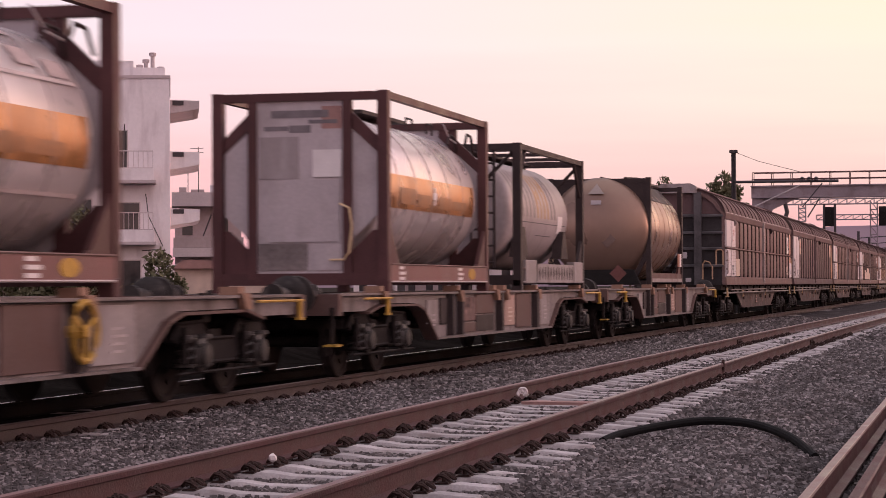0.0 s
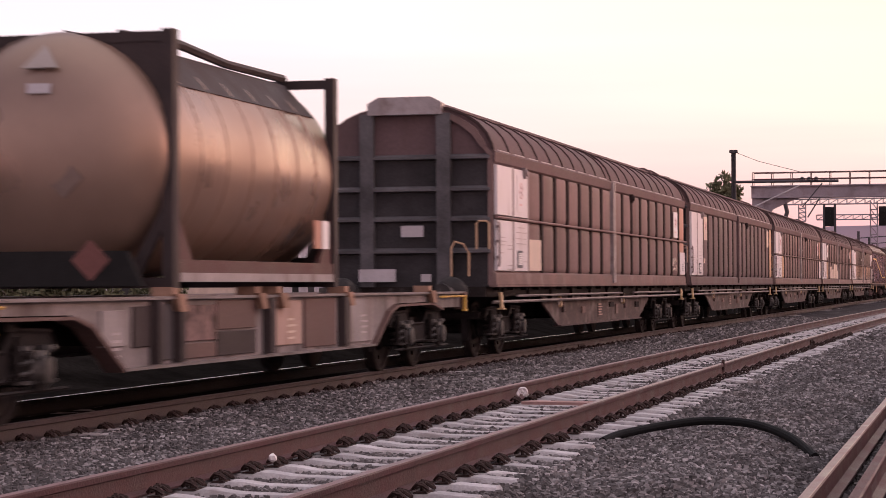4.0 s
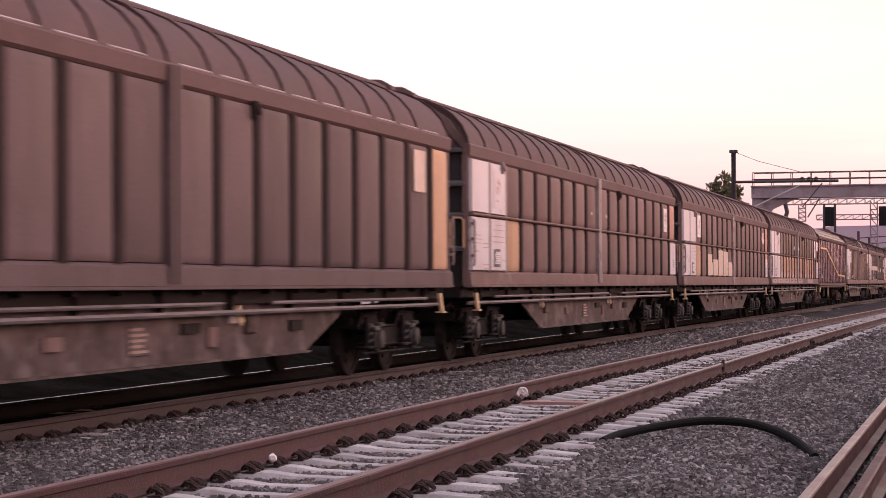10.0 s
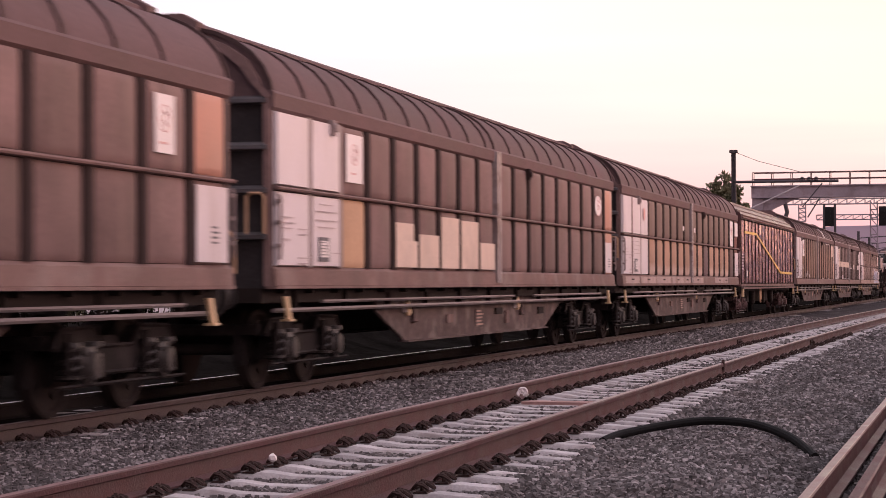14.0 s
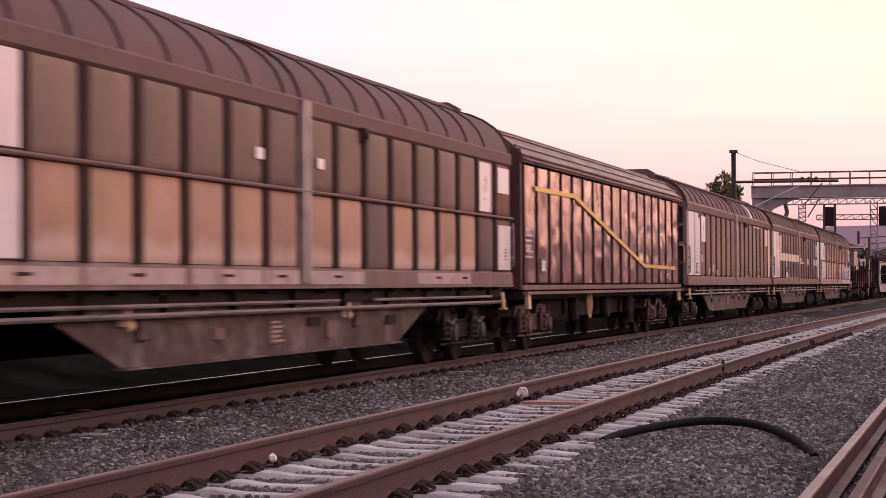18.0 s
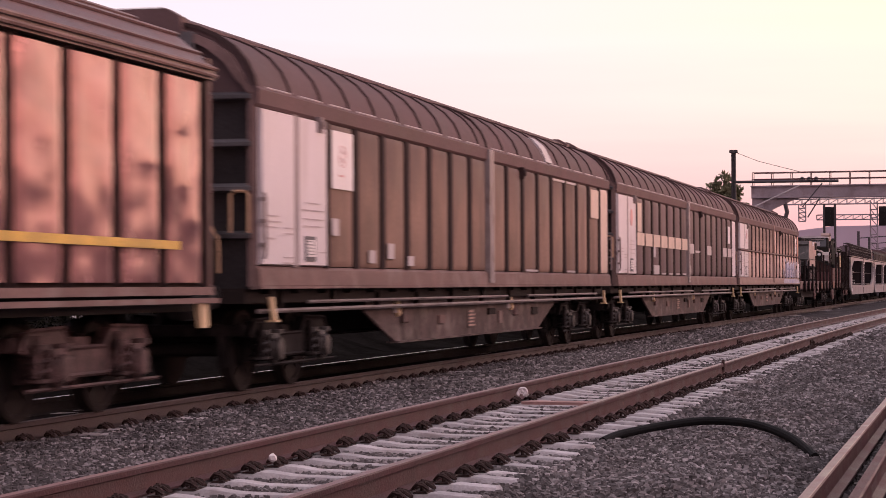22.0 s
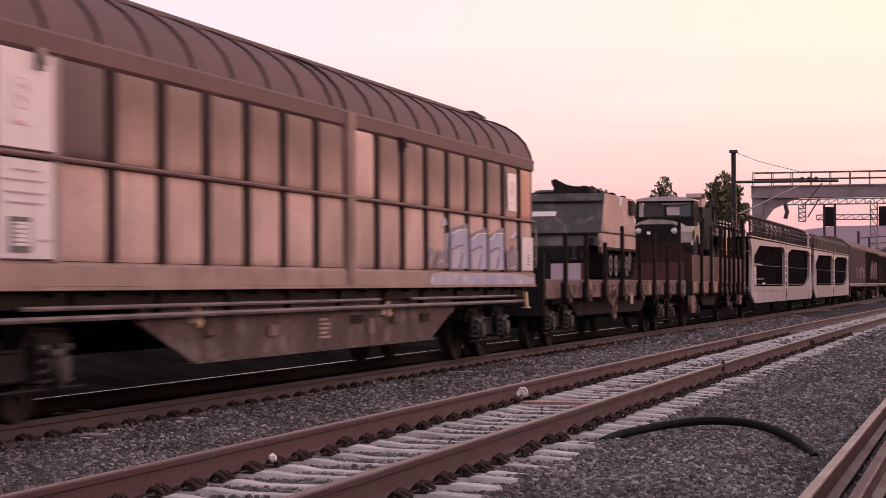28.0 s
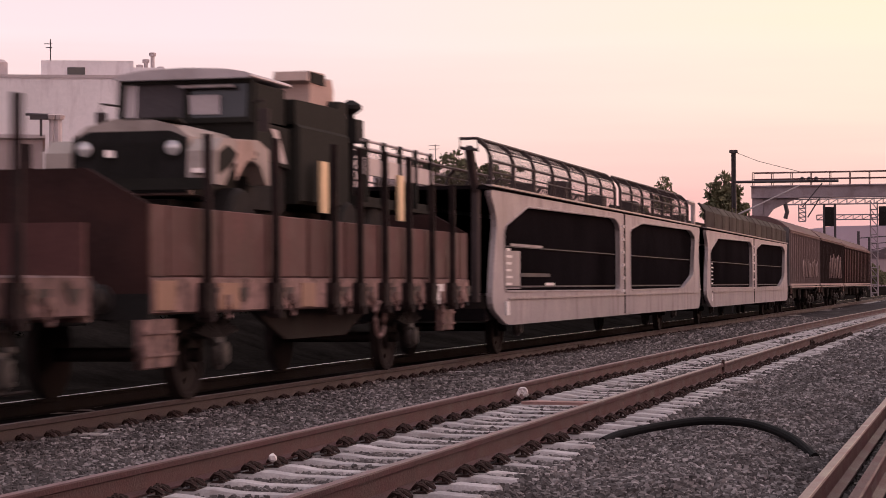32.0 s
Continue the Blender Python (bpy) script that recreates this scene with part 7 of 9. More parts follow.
def armoured_carrier(u, label):
    v = on_train("armoured_carrier", u, label, "armoured vehicle", "", 1.24)
    L = 4.5
    bm = B()
    prism(bm, [(-0.23, 0.42), (-0.23, 0.75), (-0.16, 0.8), (L - 0.7, 0.8), (L, 0.7), (L - 0.5, 0.4)], -0.85, 0.85, "y")
    part("lower_hull", bm, M["camo"], v)
    # upper hull with sides leaning in
    bm = B()
    z0, z1, z2 = 0.72, 0.98, 1.82
    low, mid, up = 1.19, 1.19, 1.17
    sect = [(-low, z0), (-mid, z1), (-up, z2), (up, z2), (mid, z1), (low, z0)]
    xs_rear = [-0.25, -0.073, 0.498, 0.498, -0.073, -0.25]
    xs_front = [L - 0.15, L - 0.12, L - 0.2, L - 0.2, L - 0.12, L - 0.15]
    a = [bm.verts.new((x, y, z)) for x, (y, z) in zip(xs_rear, sect)]
    b = [bm.verts.new((x, y, z)) for x, (y, z) in zip(xs_front, sect)]
    for k in range(6):
        bm.faces.new((a[k], a[(k + 1) % 6], b[(k + 1) % 6], b[k]))
    bm.faces.new(a[::-1])
    bm.faces.new(b)
    part("upper_hull", bm, M["camo"], v, "dark green and grey camouflage hull")

    def side(x, z, out=0.0):
        """A point on the leaning near side."""
        return (x, -1.204 + (z - 0.99) * 0.024 - out, z)
    # tan camouflage plate made paler for the lit side
    bm = B()
    outline = [(-0.066, 0.99), (L - 0.13, 0.99), (L - 0.2, 1.815), (0.495, 1.815)]
    fa, fb = [bm.verts.new(side(x, z, 0.008)) for x, z in outline], [bm.verts.new(side(x, z, -0.01)) for x, z in outline]
    for k in range(4):
        bm.faces.new((fa[k], fa[(k + 1) % 4], fb[(k + 1) % 4], fb[k]))
    bm.faces.new(fa)
    bm.faces.new(fb[::-1])
    sp = part("side_plate", bm, M["camotan"], v, "tan camouflage side plate, its light put in the colour")
    for pts, m in (([(1.78, 1.56), (1.80, 1.44), (1.95, 1.30), (2.2, 1.18), (2.55, 1.06)], "camogrey"), ([(2.0, 1.66), (2.3, 1.64), (2.6, 1.56), (2.8, 1.42), (2.78, 1.24), (2.66, 1.12)], "camogrey"), ([(3.5, 1.58), (3.3, 1.45), (3.25, 1.25), (3.4, 1.1)], "camomid"),
                   ([(1.1, 1.5), (1.2, 1.35), (1.1, 1.15)], "camomid")):
        part("paint_stroke", tube(B(), [side(x, z, -0.055) for x, z in pts], 0.066, 10), M[m], sp, "curved camouflage edge")
    for z in (1.0, 1.03):
        part("seam_strip", tube(B(), [side(-0.08, z, 0.01), side(L - 0.14, z, 0.01)], 0.009, 5), M["camodark" if z < 1.01 else "camogrey"], sp, "ledge along the side")
    part("sponson_band", prism(B(), [(-0.255, 0.70), (L - 0.15, 0.70), (L - 0.13, 0.97), (-0.085, 0.97)], -1.215, -1.17, "y"), M["camotan"], v)
    bm = B()
    tube(bm, [(-0.18, -1.19, 0.96), (-0.21, -1.20, 0.84), (-0.16, -1.19, 0.72), (0.02, -1.17, 0.60)], 0.05, 6)
    part("mud_flap", bm, M["camotan"], v, "bent tan mudguard corner")
    # road wheels: black tyre, dished disc, bright hub
    tyre = B()
    lathe(tyre, [(-0.095, 0.205), (-0.10, 0.25), (0.09, 0.25), (0.1, 0.12)], "y", 22)
    tyre = mesh_of(tyre, "tyre", M["rubber"], True)
    # pale rim ring and hub paint the wheel's highlights
    disc = B()
    lathe(disc, [(-0.085, 0.222), (-0.108, 0.215), (-0.108, 0.165), (-0.085, 0.160), (-0.06, 0.160)], "y", 22)
    disc = mesh_of(disc, "rim", M["guide"], True)
    dish = B()
    lathe(dish, [(-0.08, 0.17), (-0.045, 0.12), (-0.04, 0.0)], "y", 22)
    dish = mesh_of(dish, "dish", M["camodark"], True)
    hub = B()
    lathe(hub, [(-0.04, 0.055), (-0.10, 0.05), (-0.115, 0.035), (-0.12, 0.0)], "y", 14)
    hub = mesh_of(hub, "hub", M["greypost"], True)
    arm = mesh_of(prism(B(), [(-0.30, 0.30), (-0.22, 0.36), (0.02, 0.06), (-0.05, 0.0)], -0.06, 0.0, "y"), "torsion_arm", M["camodark"])
    for s in (-1, 1):
        for k in range(5):
            w = at(part("road_wheel", tyre, None, v, "dusty rubber-tyred road wheel"), 0.75 + k * 0.72, s * 1.03, 0.32, 0, 0, 0 if s < 0 else 180)
            part("rim", disc, None, w, "pale ring painting the rim's highlight")
            part("dish", dish, None, w)
            part("hub", hub, None, w, "pale hub cap")
            at(part("torsion_arm", arm, None, v), 0.75 + k * 0.72, s * 0.9, 0.30)
        sprocket = lathe(B(), [(-0.09, 0.24), (-0.10, 0.2), (-0.06, 0.16), (-0.10, 0.08), (0.08, 0.08), (0.08, 0.24)], "y", 11, (4.15, s * 1.03, 0.44))
        part("sprocket", sprocket, M["camomid"], v, "toothed drive sprocket")
        path = [(0.25, 0.55), (0.45, 0.12), (0.75, 0.03), (3.7, 0.03), (4.1, 0.15), (4.5, 0.55), (4.35, 0.66), (0.45, 0.66)]
        n = len(path)
        link = B()
        box(link, -0.068, 0.068, -0.19, 0.19, -0.03, 0.015)
        for q in (-0.11, 0.11):
            box(link, -0.05, 0.05, q - 0.06, q + 0.06, -0.042, -0.03)
        prism(link, [(-0.03, 0.015), (0.03, 0.015), (0.0, 0.07)], -0.02, 0.02, "y")
        link = mesh_of(link, "track_link", M["rubber"])
        for i in range(n):
            p, q = Vector(path[i]), Vector(path[(i + 1) % n])
            k = max(1, int((q - p).length / 0.15))
            for j in range(k):
                c = p + (q - p) * (j + 0.5) / k
                d = (q - p).normalized()
                m = Matrix.Translation((c.x, s * 1.02, c.y)) @ Matrix.Rotation(-math.atan2(d.y, d.x), 4, "Y")
                part("track_link", link, None, v).matrix_basis = m
    # rear: ramp in its frame, hinges, tow hooks, lamps and a cable
    # black plates stand in for the dark recess below the rear slope
    part("rear_plate", box(B(), -0.30, -0.24, -0.95, 0.95, 0.40, 0.71), M["rubber"], v, "black plate standing in for the dark rear recess")
    part("belly_plate", box(B(), -0.30, -0.25, -0.18, 0.84, 0.04, 0.40), M["rubber"], v, "black plate standing in for the dark gap below")
    ramp_door = part("rear_ramp", chamfer_box(B(), -0.48, 0.62, 0, 0.05, 0.42, 0.70, 0.02), M["camodark"], v, "black rear ramp")
    ramp_door.matrix_basis = Matrix.Translation((-0.31, 0, 0)) @ Matrix.Rotation(math.radians(-90), 4, "Z")
    for y in (-0.68, 0.55):
        part("door_frame", box(B(), -0.355, -0.30, y - 0.035, y + 0.035, 0.40, 0.72), M["camo"], v)
        part("hinge", lathe(B(), [(y - 0.08, 0.03), (y + 0.08, 0.03)], "y", 8, (-0.37, 0, 0.44)), M["darkframe"], v)
    for y in (-0.98, 0.98):
        part("rear_lamp", chamfer_box(B(), -0.31, -0.15, y - 0.09, y + 0.09, 0.74, 0.88, 0.02), M["camodark"], v)
        part("tow_hook", tube(B(), [(-0.28, y * 0.86, 0.48), (-0.38, y * 0.86, 0.46), (-0.41, y * 0.86, 0.54), (-0.33, y * 0.86, 0.58)], 0.025, 6), M["darkframe"], v)
    bm = B()
    tube(bm, [(-0.26, 0.95, 0.80), (-0.38, 0.85, 0.55), (-0.36, 0.92, 0.3), (-0.38, 0.75, 0.12)], 0.022, 6)
    part("tow_cable", bm, M["stake"], v, "hanging steel tow cable")
    # pale smudged camouflage on the sloping rear plate, each stroke a shallow swelling of paint
    for pts, r in (([(0.66, 0.98), (0.60, 1.10), (0.50, 1.26), (0.46, 1.42), (0.56, 1.54), (0.62, 1.60)], 0.15), ([(0.40, 1.30), (0.20, 1.36), (0.05, 1.30)], 0.10),
                   ([(-0.46, 0.98), (-0.40, 1.12), (-0.30, 1.24), (-0.20, 1.30)], 0.12), ([(-0.80, 1.2), (-1.0, 1.32)], 0.10), ([(0.95, 0.80), (0.90, 0.90)], 0.13)):
        bm = B()
        tube(bm, [(-0.25 + (z - 0.72) * 0.68 + 0.775 * r, y, z - 0.53 * r) for y, z in pts], r, 14)
        part("paint_stroke", bm, M["camomid"], v, "pale camouflage stroke")
    part("ledge", box(B(), -0.15, -0.05, -1.18, 1.18, 0.955, 0.99), M["camodark"], v)
    part("rain_lip", box(B(), 0.32, 0.44, -1.16, 1.16, 1.63, 1.66), M["camodark"], v)
    at(part("number_bar", box(B(), -0.006, 0.006, -0.25, 0.25, -0.06, 0.06), M["plate"], v, "white plate"), 0.20, 0.04, 1.39, 0, 34)
    at(part("roof_rack", box(B(), 1.05, 3.6, -0.8, 0.8, 1.66, 1.70), M["camo"], v), 0, 0, 0.16)
    bm = B()
    prism(bm, [(-0.97, 1.66), (-0.95, 1.74), (-0.72, 1.83), (-0.55, 1.81), (-0.3, 1.86), (-0.08, 1.85), (-0.04, 1.72), (0.2, 1.71), (0.40, 1.69), (0.5, 1.66)], 1.05, 2.4)
    at(part("tarpaulin", bm, M["camodark"], v, "dark bundled tarpaulin on the roof"), -0.3, 0, 0.16)
    for x, y, zz in ((1.05, -0.97, 1.76), (1.02, 1.0, 1.78), (1.1, 0.78, 1.74), (1.9, -0.95, 1.76), (2.7, -0.98, 1.76), (3.0, -0.9, 1.80), (3.9, -1.0, 1.76)):
        at(part("roof_fitting", chamfer_box(B(), x, x + 0.16, y - 0.06, y + 0.06, 1.64, zz - 0.03, 0.02), M["camodark"], v), -0.25 if x < 1.5 else 0, 0, 0.16)
    lid = B()
    lathe(lid, [(0, 0.36), (0.1, 0.36), (0.16, 0.28)], "z", 16)
    lid = mesh_of(lid, "hatch", M["camo"])
    for x, y in ((2.5, -0.4), (3.1, 0.5)):
        at(part("hatch", lid, None, v), x, y, 1.84)
    bm = B()
    prism(bm, [(0.10, 1.70), (-0.30, 1.70), (-0.36, 1.86), (-0.22, 1.84), (0.12, 2.02), (0.20, 1.98)], 1.15, 1.35, "x")
    at(part("cover", bm, M["rubber"], v, "dark raised hatch cover"), 0, -0.12, 0.14)
    for x, y in ((1.3, -0.75), (1.9, -0.7), (2.6, -0.72), (3.4, -0.7)):
        bm = B()
        tube(bm, [(x, y, 1.70), (x, y, 1.84), (x + 0.2, y, 1.84), (x + 0.2, y, 1.70)], 0.016, 5)
        at(part("grab_rail", bm, M["darkframe"], v), 0, 0, 0.16)
    for y in (-0.9, 0.95):
        at(part("lamp", box(B(), 0.92, 1.1, y - 0.06, y + 0.06, 1.60, 1.78), M["darkframe"], v), -0.35, 0, 0.14)
    rack = part("stowage_bin", box(B(), 3.44, 3.98, -1.235, -1.17, 1.45, 1.50), M["darkframe"], v, "narrow dark side rack")
    for x in (3.46, 3.68, 3.90):
        part("rack_bar", box(B(), x, x + 0.07, -1.27, -1.16, 1.45, 1.76), M["darkframe"], rack)
    for x in (3.55, 3.77):
        part("rack_can", box(B(), x, x + 0.11, -1.235, -1.16, 1.48, 1.72), M["camomid"], rack)
    part("side_lamp", chamfer_box(B(), 2.10, 2.24, -1.25, -1.15, 1.60, 1.80, 0.02), M["plate"], v, "small white lamp")
    return v


armoured_carrier(175.2, "tracked armoured carrier in tan and dark green camouflage")


def tarpaulin_bundle(u, label):
    """Rolled dark sheet lashed to the far half of the deck, lumpy on top."""
    b = on_train("tarpaulin_bundle", u, label, "tarpaulin", "", 1.24)
    bm = B()
    rows = []
    for i in range(13):
        y = 0.15 + 1.05 * i / 12
        r = 0.27 + 0.09 * noise.noise((y * 1.7, 3.0, 0.5))
        rows.append([bm.verts.new((1.15 * math.cos(a * math.pi / 10) * (0.9 + 0.2 * noise.noise((a * 0.6, y * 2.0, 1.0))), y, 2.0 * r * math.sin(a * math.pi / 10) * (0.85 + 0.35 * noise.noise((a * 0.5, y * 1.3, 7.0))))) for a in range(11)])
    for p, q in zip(rows, rows[1:]):
        for k in range(10):
            bm.faces.new((p[k], q[k], q[k + 1], p[k + 1]))
        bm.faces.new((p[0], p[10], q[10], q[0]))
    bm.faces.new(rows[0])
    bm.faces.new(rows[-1][::-1])
    part("sheet", bm, M["camodark"], b, "", True)
    for y in (0.4, 0.95):
        part("lashing", tube(B(), [(1.2 * math.cos(a * math.pi / 8), y, 0.02 + 0.60 * math.sin(a * math.pi / 8)) for a in range(9)], 0.018, 5), M["stake"], b)


tarpaulin_bundle(172.4, "dark lumpy tarpaulin bundle lashed to a wagon deck")


def army_lorry(u, label):
    v = on_train("army_lorry", u, label, "lorry", "", 1.24)
    part("chassis", box(B(), 0.1, 8.4, -0.4, 0.4, 0.62, 0.86), M["rubber"], v)
    bm = B()
    prism(bm, [(-0.66, 0.9), (-0.66, 1.52), (-0.50, 1.64), (-0.2, 1.72), (0.2, 1.72), (0.50, 1.64), (0.66, 1.52), (0.66, 0.9)], 0.0, 1.66)
    bonnet = part("bonnet", bm, M["camogrey"], v, "pale grey and black camouflage bonnet")
    bm = B()
    prism(bm, [(0.10, 1.40), (0.55, 1.40), (1.0, 1.0), (0.8, 0.9), (0.1, 0.9)], -0.668, -0.661, "y")
    part("paint_patch", bm, M["camodark"], bonnet, "black camouflage patch")
    bm = B()
    prism(bm, [(0.02, 1.725), (0.5, 1.728), (0.8, 1.728), (0.6, 1.722), (0.02, 1.722)], -0.15, 0.18, "y")
    part("paint_patch", bm, M["camodark"], bonnet, "black camouflage patch")
    bm = B()
    prism(bm, [(-0.64, 0.92), (-0.64, 1.50), (-0.46, 1.58), (0.46, 1.58), (0.64, 1.50), (0.64, 0.92)], -0.05, 0.0)
    part("grille", bm, M["rubber"], v, "black radiator grille")
    for pts in ([(0.0, 1.10), (0.02, 1.34), (0.3, 1.44), (0.62, 1.36), (0.42, 1.22)], [(0.85, 1.34), (1.05, 1.47), (1.30, 1.40), (1.2, 1.32)]):
        part("paint_patch", prism(B(), pts, -0.986, -0.979, "y"), M["camodark"], bonnet, "black camouflage patch")
    for pts, ya, yb in (([(0.45, 1.02), (0.9, 1.05), (1.2, 1.3), (1.62, 1.35), (1.62, 1.0), (1.1, 0.92)], -0.672, -0.665), ([(1.0, 1.40), (1.35, 1.45), (1.6, 1.5), (1.6, 1.42)], -0.670, -0.664)):
        part("paint_patch", prism(B(), pts, ya, yb, "y"), M["camodark"], bonnet, "black camouflage patch")
    for pts in ([(0.0, -0.55), (0.7, -0.35), (1.0, 0.0), (0.55, 0.22), (0.0, 0.1)], [(1.1, 0.1), (1.6, 0.3), (1.6, -0.25), (1.3, -0.3)]):
        bm = B()
        prism(bm, pts, 1.70, 1.726, "z")
        part("paint_patch", bm, M["camodark"], bonnet, "black camouflage patch")
    for k in range(7):
        part("grille_bar", box(B(), -0.07, -0.045, -0.30 + 0.10 * k - 0.012, -0.30 + 0.10 * k + 0.012, 0.98, 1.46), M["camodark"], v)
    part("bumper", chamfer_box(B(), -0.32, -0.18, -0.98, 0.98, 0.94, 1.06, 0.02), M["camodark"], v)
    for s in (-1, 1):
        bm = B()
        prism(bm, [(-0.1, 1.0), (-0.06, 1.36), (0.15, 1.50), (1.35, 1.55), (1.72, 1.46), (1.74, 1.06), (1.60, 1.06), (1.40, 1.26), (1.0, 1.34), (0.5, 1.25), (0.2, 1.0)], s * 0.66, s * 0.98, "y")
        part("wing", bm, M["camogrey"], v, "grey wheel wing")
        bm = B()
        lathe(bm, [(-0.04, 0.112), (-0.085, 0.115), (-0.09, 0.09), (-0.04, 0.085)], "x", 16, (0, s * 0.50, 1.40))
        part("headlight_rim", bm, M["camodark"], v, "", True)
        bm = B()
        lathe(bm, [(-0.05, 0.087), (-0.07, 0.087), (-0.085, 0.06), (-0.09, 0.0)], "x", 16, (0, s * 0.50, 1.40))
        part("headlight", bm, M["lens"], v, "round clear headlight", True)
        part("side_light", box(B(), -0.14, -0.08, s * 0.80 - 0.06, s * 0.80 + 0.06, 1.12, 1.17), M["lens"], v)
        for x in (0.78, 5.0, 6.2):
            t = B()
            lathe(t, [(-0.13, 0.2), (-0.14, 0.46), (-0.09, 0.5), (0.09, 0.5), (0.14, 0.46), (0.13, 0.2)], "y", 22, (x, s * 0.85, 0.5))
            part("tyre", t, M["rubber"], v, "", True)
    part("paint_patch", prism(B(), [(0.55, 1.06), (0.62, 1.5), (1.1, 1.53), (1.25, 1.36), (0.9, 1.28)], -0.988, -0.981, "y"), M["camotan"], bonnet, "tan camouflage patch")
    part("blackout_light", box(B(), -0.09, -0.05, 0.16, 0.26, 1.30, 1.38), M["lens"], v)
    # open-framed cab: lower body, pillars, panes, canvas roof
    bm = B()
    prism(bm, [(1.66, 1.36), (1.66, 1.80), (2.9, 1.78), (2.9, 1.30), (2.3, 1.36)], -0.84, 0.84, "y")
    cab = part("cab", bm, M["camodark"], v, "dark cab with a pale roof")
    bm = B()
    prism(bm, [(-0.82, 1.78), (0.82, 1.78), (0.80, 1.84), (-0.80, 1.84)], 1.60, 1.70)
    part("scuttle", bm, M["camodark"], cab)
    for y in (-0.78, -0.02, 0.78):
        bm = B()
        tube(bm, [(1.64, y, 1.80), (1.70, y, 2.28)], 0.045 if y else 0.02, 6)
        part("pillar", bm, M["camodark"], cab)
    part("header", box(B(), 1.64, 1.74, -0.80, 0.80, 2.24, 2.31), M["camodark"], cab)
    for y0, y1, m in ((-0.74, -0.50, "window"), (-0.50, -0.04, "window"), (0.0, 0.60, "darkgrey"), (0.62, 0.74, "ingray")):
        bm = B()
        prism(bm, [(1.66, 1.84), (1.675, 1.84), (1.715, 2.24), (1.70, 2.24)], y0, y1, "y")
        part("windscreen", bm, M[m], cab, "windscreen pane")
    # pale pane paints the sky's reflection on the windscreen
    part("wiped_pane", box(B(), 1.645, 1.66, -0.42, -0.02, 1.88, 2.10), M["ingray"], cab, "pale opaque pane, the sky's reflection put in its colour")
    part("visor", box(B(), 1.58, 1.66, -0.60, 0.05, 2.18, 2.21), M["steel"], cab)
    # dark panel over the side opening paints the unlit cab inside
    part("side_window", box(B(), 1.80, 2.85, -0.80, -0.78, 1.82, 2.24), M["camodark"], cab, "dark panel standing in for the unlit cab inside")
    part("rear_window", box(B(), 2.84, 2.86, -0.72, 0.72, 1.80, 2.24), M["window"], cab)
    bm = B()
    prism(bm, rounded([(-0.84, 2.28), (-0.80, 2.34), (-0.5, 2.39), (0.0, 2.41), (0.5, 2.39), (0.80, 2.34), (0.84, 2.28)], 0.1), 1.56, 3.05)
    part("roof", bm, M["ingray"], cab, "pale rounded canvas roof")
    # near-black box paints the dark recess under the cab door
    part("step_well", box(B(), 1.5, 2.9, -0.78, 0.78, 0.8, 1.36), M["rubber"], cab, "black box standing in for the recess under the door")
    bm = B()
    prism(bm, [(2.2, 1.74), (2.42, 1.74), (2.75, 1.36), (2.55, 1.36)], -0.856, -0.846, "y")
    part("door_streak", bm, M["ingray"], cab)
    for s in (-1, 1):
        bm = B()
        tube(bm, [(1.66, s * 0.80, 2.0), (1.55, s * 0.98, 2.02), (1.55, s * 0.98, 1.9)], 0.014, 5)
        box(bm, 1.53, 1.57, s * 0.98 - 0.06, s * 0.98 + 0.06, 1.66, 1.92)
        part("mirror", bm, M["darkframe"], v)
    # folded crane behind the cab
    part("crane_base", chamfer_box(B(), 2.95, 5.1, -0.95, 0.8, 0.9, 1.85, 0.04), M["camodark"], v, "dark green crane base")
    bm = B()
    prism(bm, [(2.95, 1.80), (5.1, 1.62), (5.15, 1.95), (5.15, 2.26), (4.8, 2.26), (4.7, 2.16), (2.95, 2.14)], -0.9, -0.1, "y")
    part("crane_boom", bm, M["camodark"], v, "folded dark boom")
    bm = B()
    prism(bm, [(4.0, 2.15), (5.0, 2.15), (5.05, 2.42), (4.95, 2.56), (4.75, 2.50), (4.65, 2.60), (4.0, 2.58), (3.92, 2.46), (4.05, 2.42)], -0.75, -0.3, "y")
    part("crane_cover", bm, M["camotan"], v, "tan canvas cover")
    # dark strip paints a shadow on the canvas cover
    part("cover_shadow_flap", box(B(), 4.02, 4.6, -0.77, -0.752, 2.44, 2.57), M["camodark"], v)
    bm = B()
    box(bm, 5.4, 5.75, -0.95, -0.72, 1.78, 2.08)
    tube(bm, [(5.6, -0.82, 1.08), (5.6, -0.82, 2.2)], 0.05, 6)
    lathe(bm, [(2.15, 0.05), (2.22, 0.15), (2.27, 0.15), (2.34, 0.04)], "z", 12, (5.6, -0.82, 0))
    part("work_lamp", bm, M["rubber"], v, "dark lamp on a post")
    part("load_bed", box(B(), 5.2, 9.0, -1.05, 1.05, 0.95, 1.08), M["camodark"], v)
    for s in (-1, 1):
        part("bed_side", box(B(), 5.3, 9.0, s * 1.05 - 0.03, s * 1.05 + 0.03, 1.36, 1.58), M["ingray"] if s < 0 else M["camo"], v, "pale dropside")
        for k in range(5):
            part("bed_post", box(B(), 5.35 + k * 0.85, 5.42 + k * 0.85, s * 1.08 - 0.03, s * 1.08 + 0.03, 1.0, 1.82), M["camodark"], v)
        for z in (1.70, 1.80):
            bm = B()
            tube(bm, [(5.3, s * 1.06, z), (9.0, s * 1.06, z)], 0.02, 6)
            part("bed_rail", bm, M["ingray"], v)
    for x in (3.30, 6.9):
        part("marker_board", box(B(), x, x + 0.28, -1.12, -1.08, 0.8, 1.42), M["cream"], v, "pale yellow marker board")
    return v


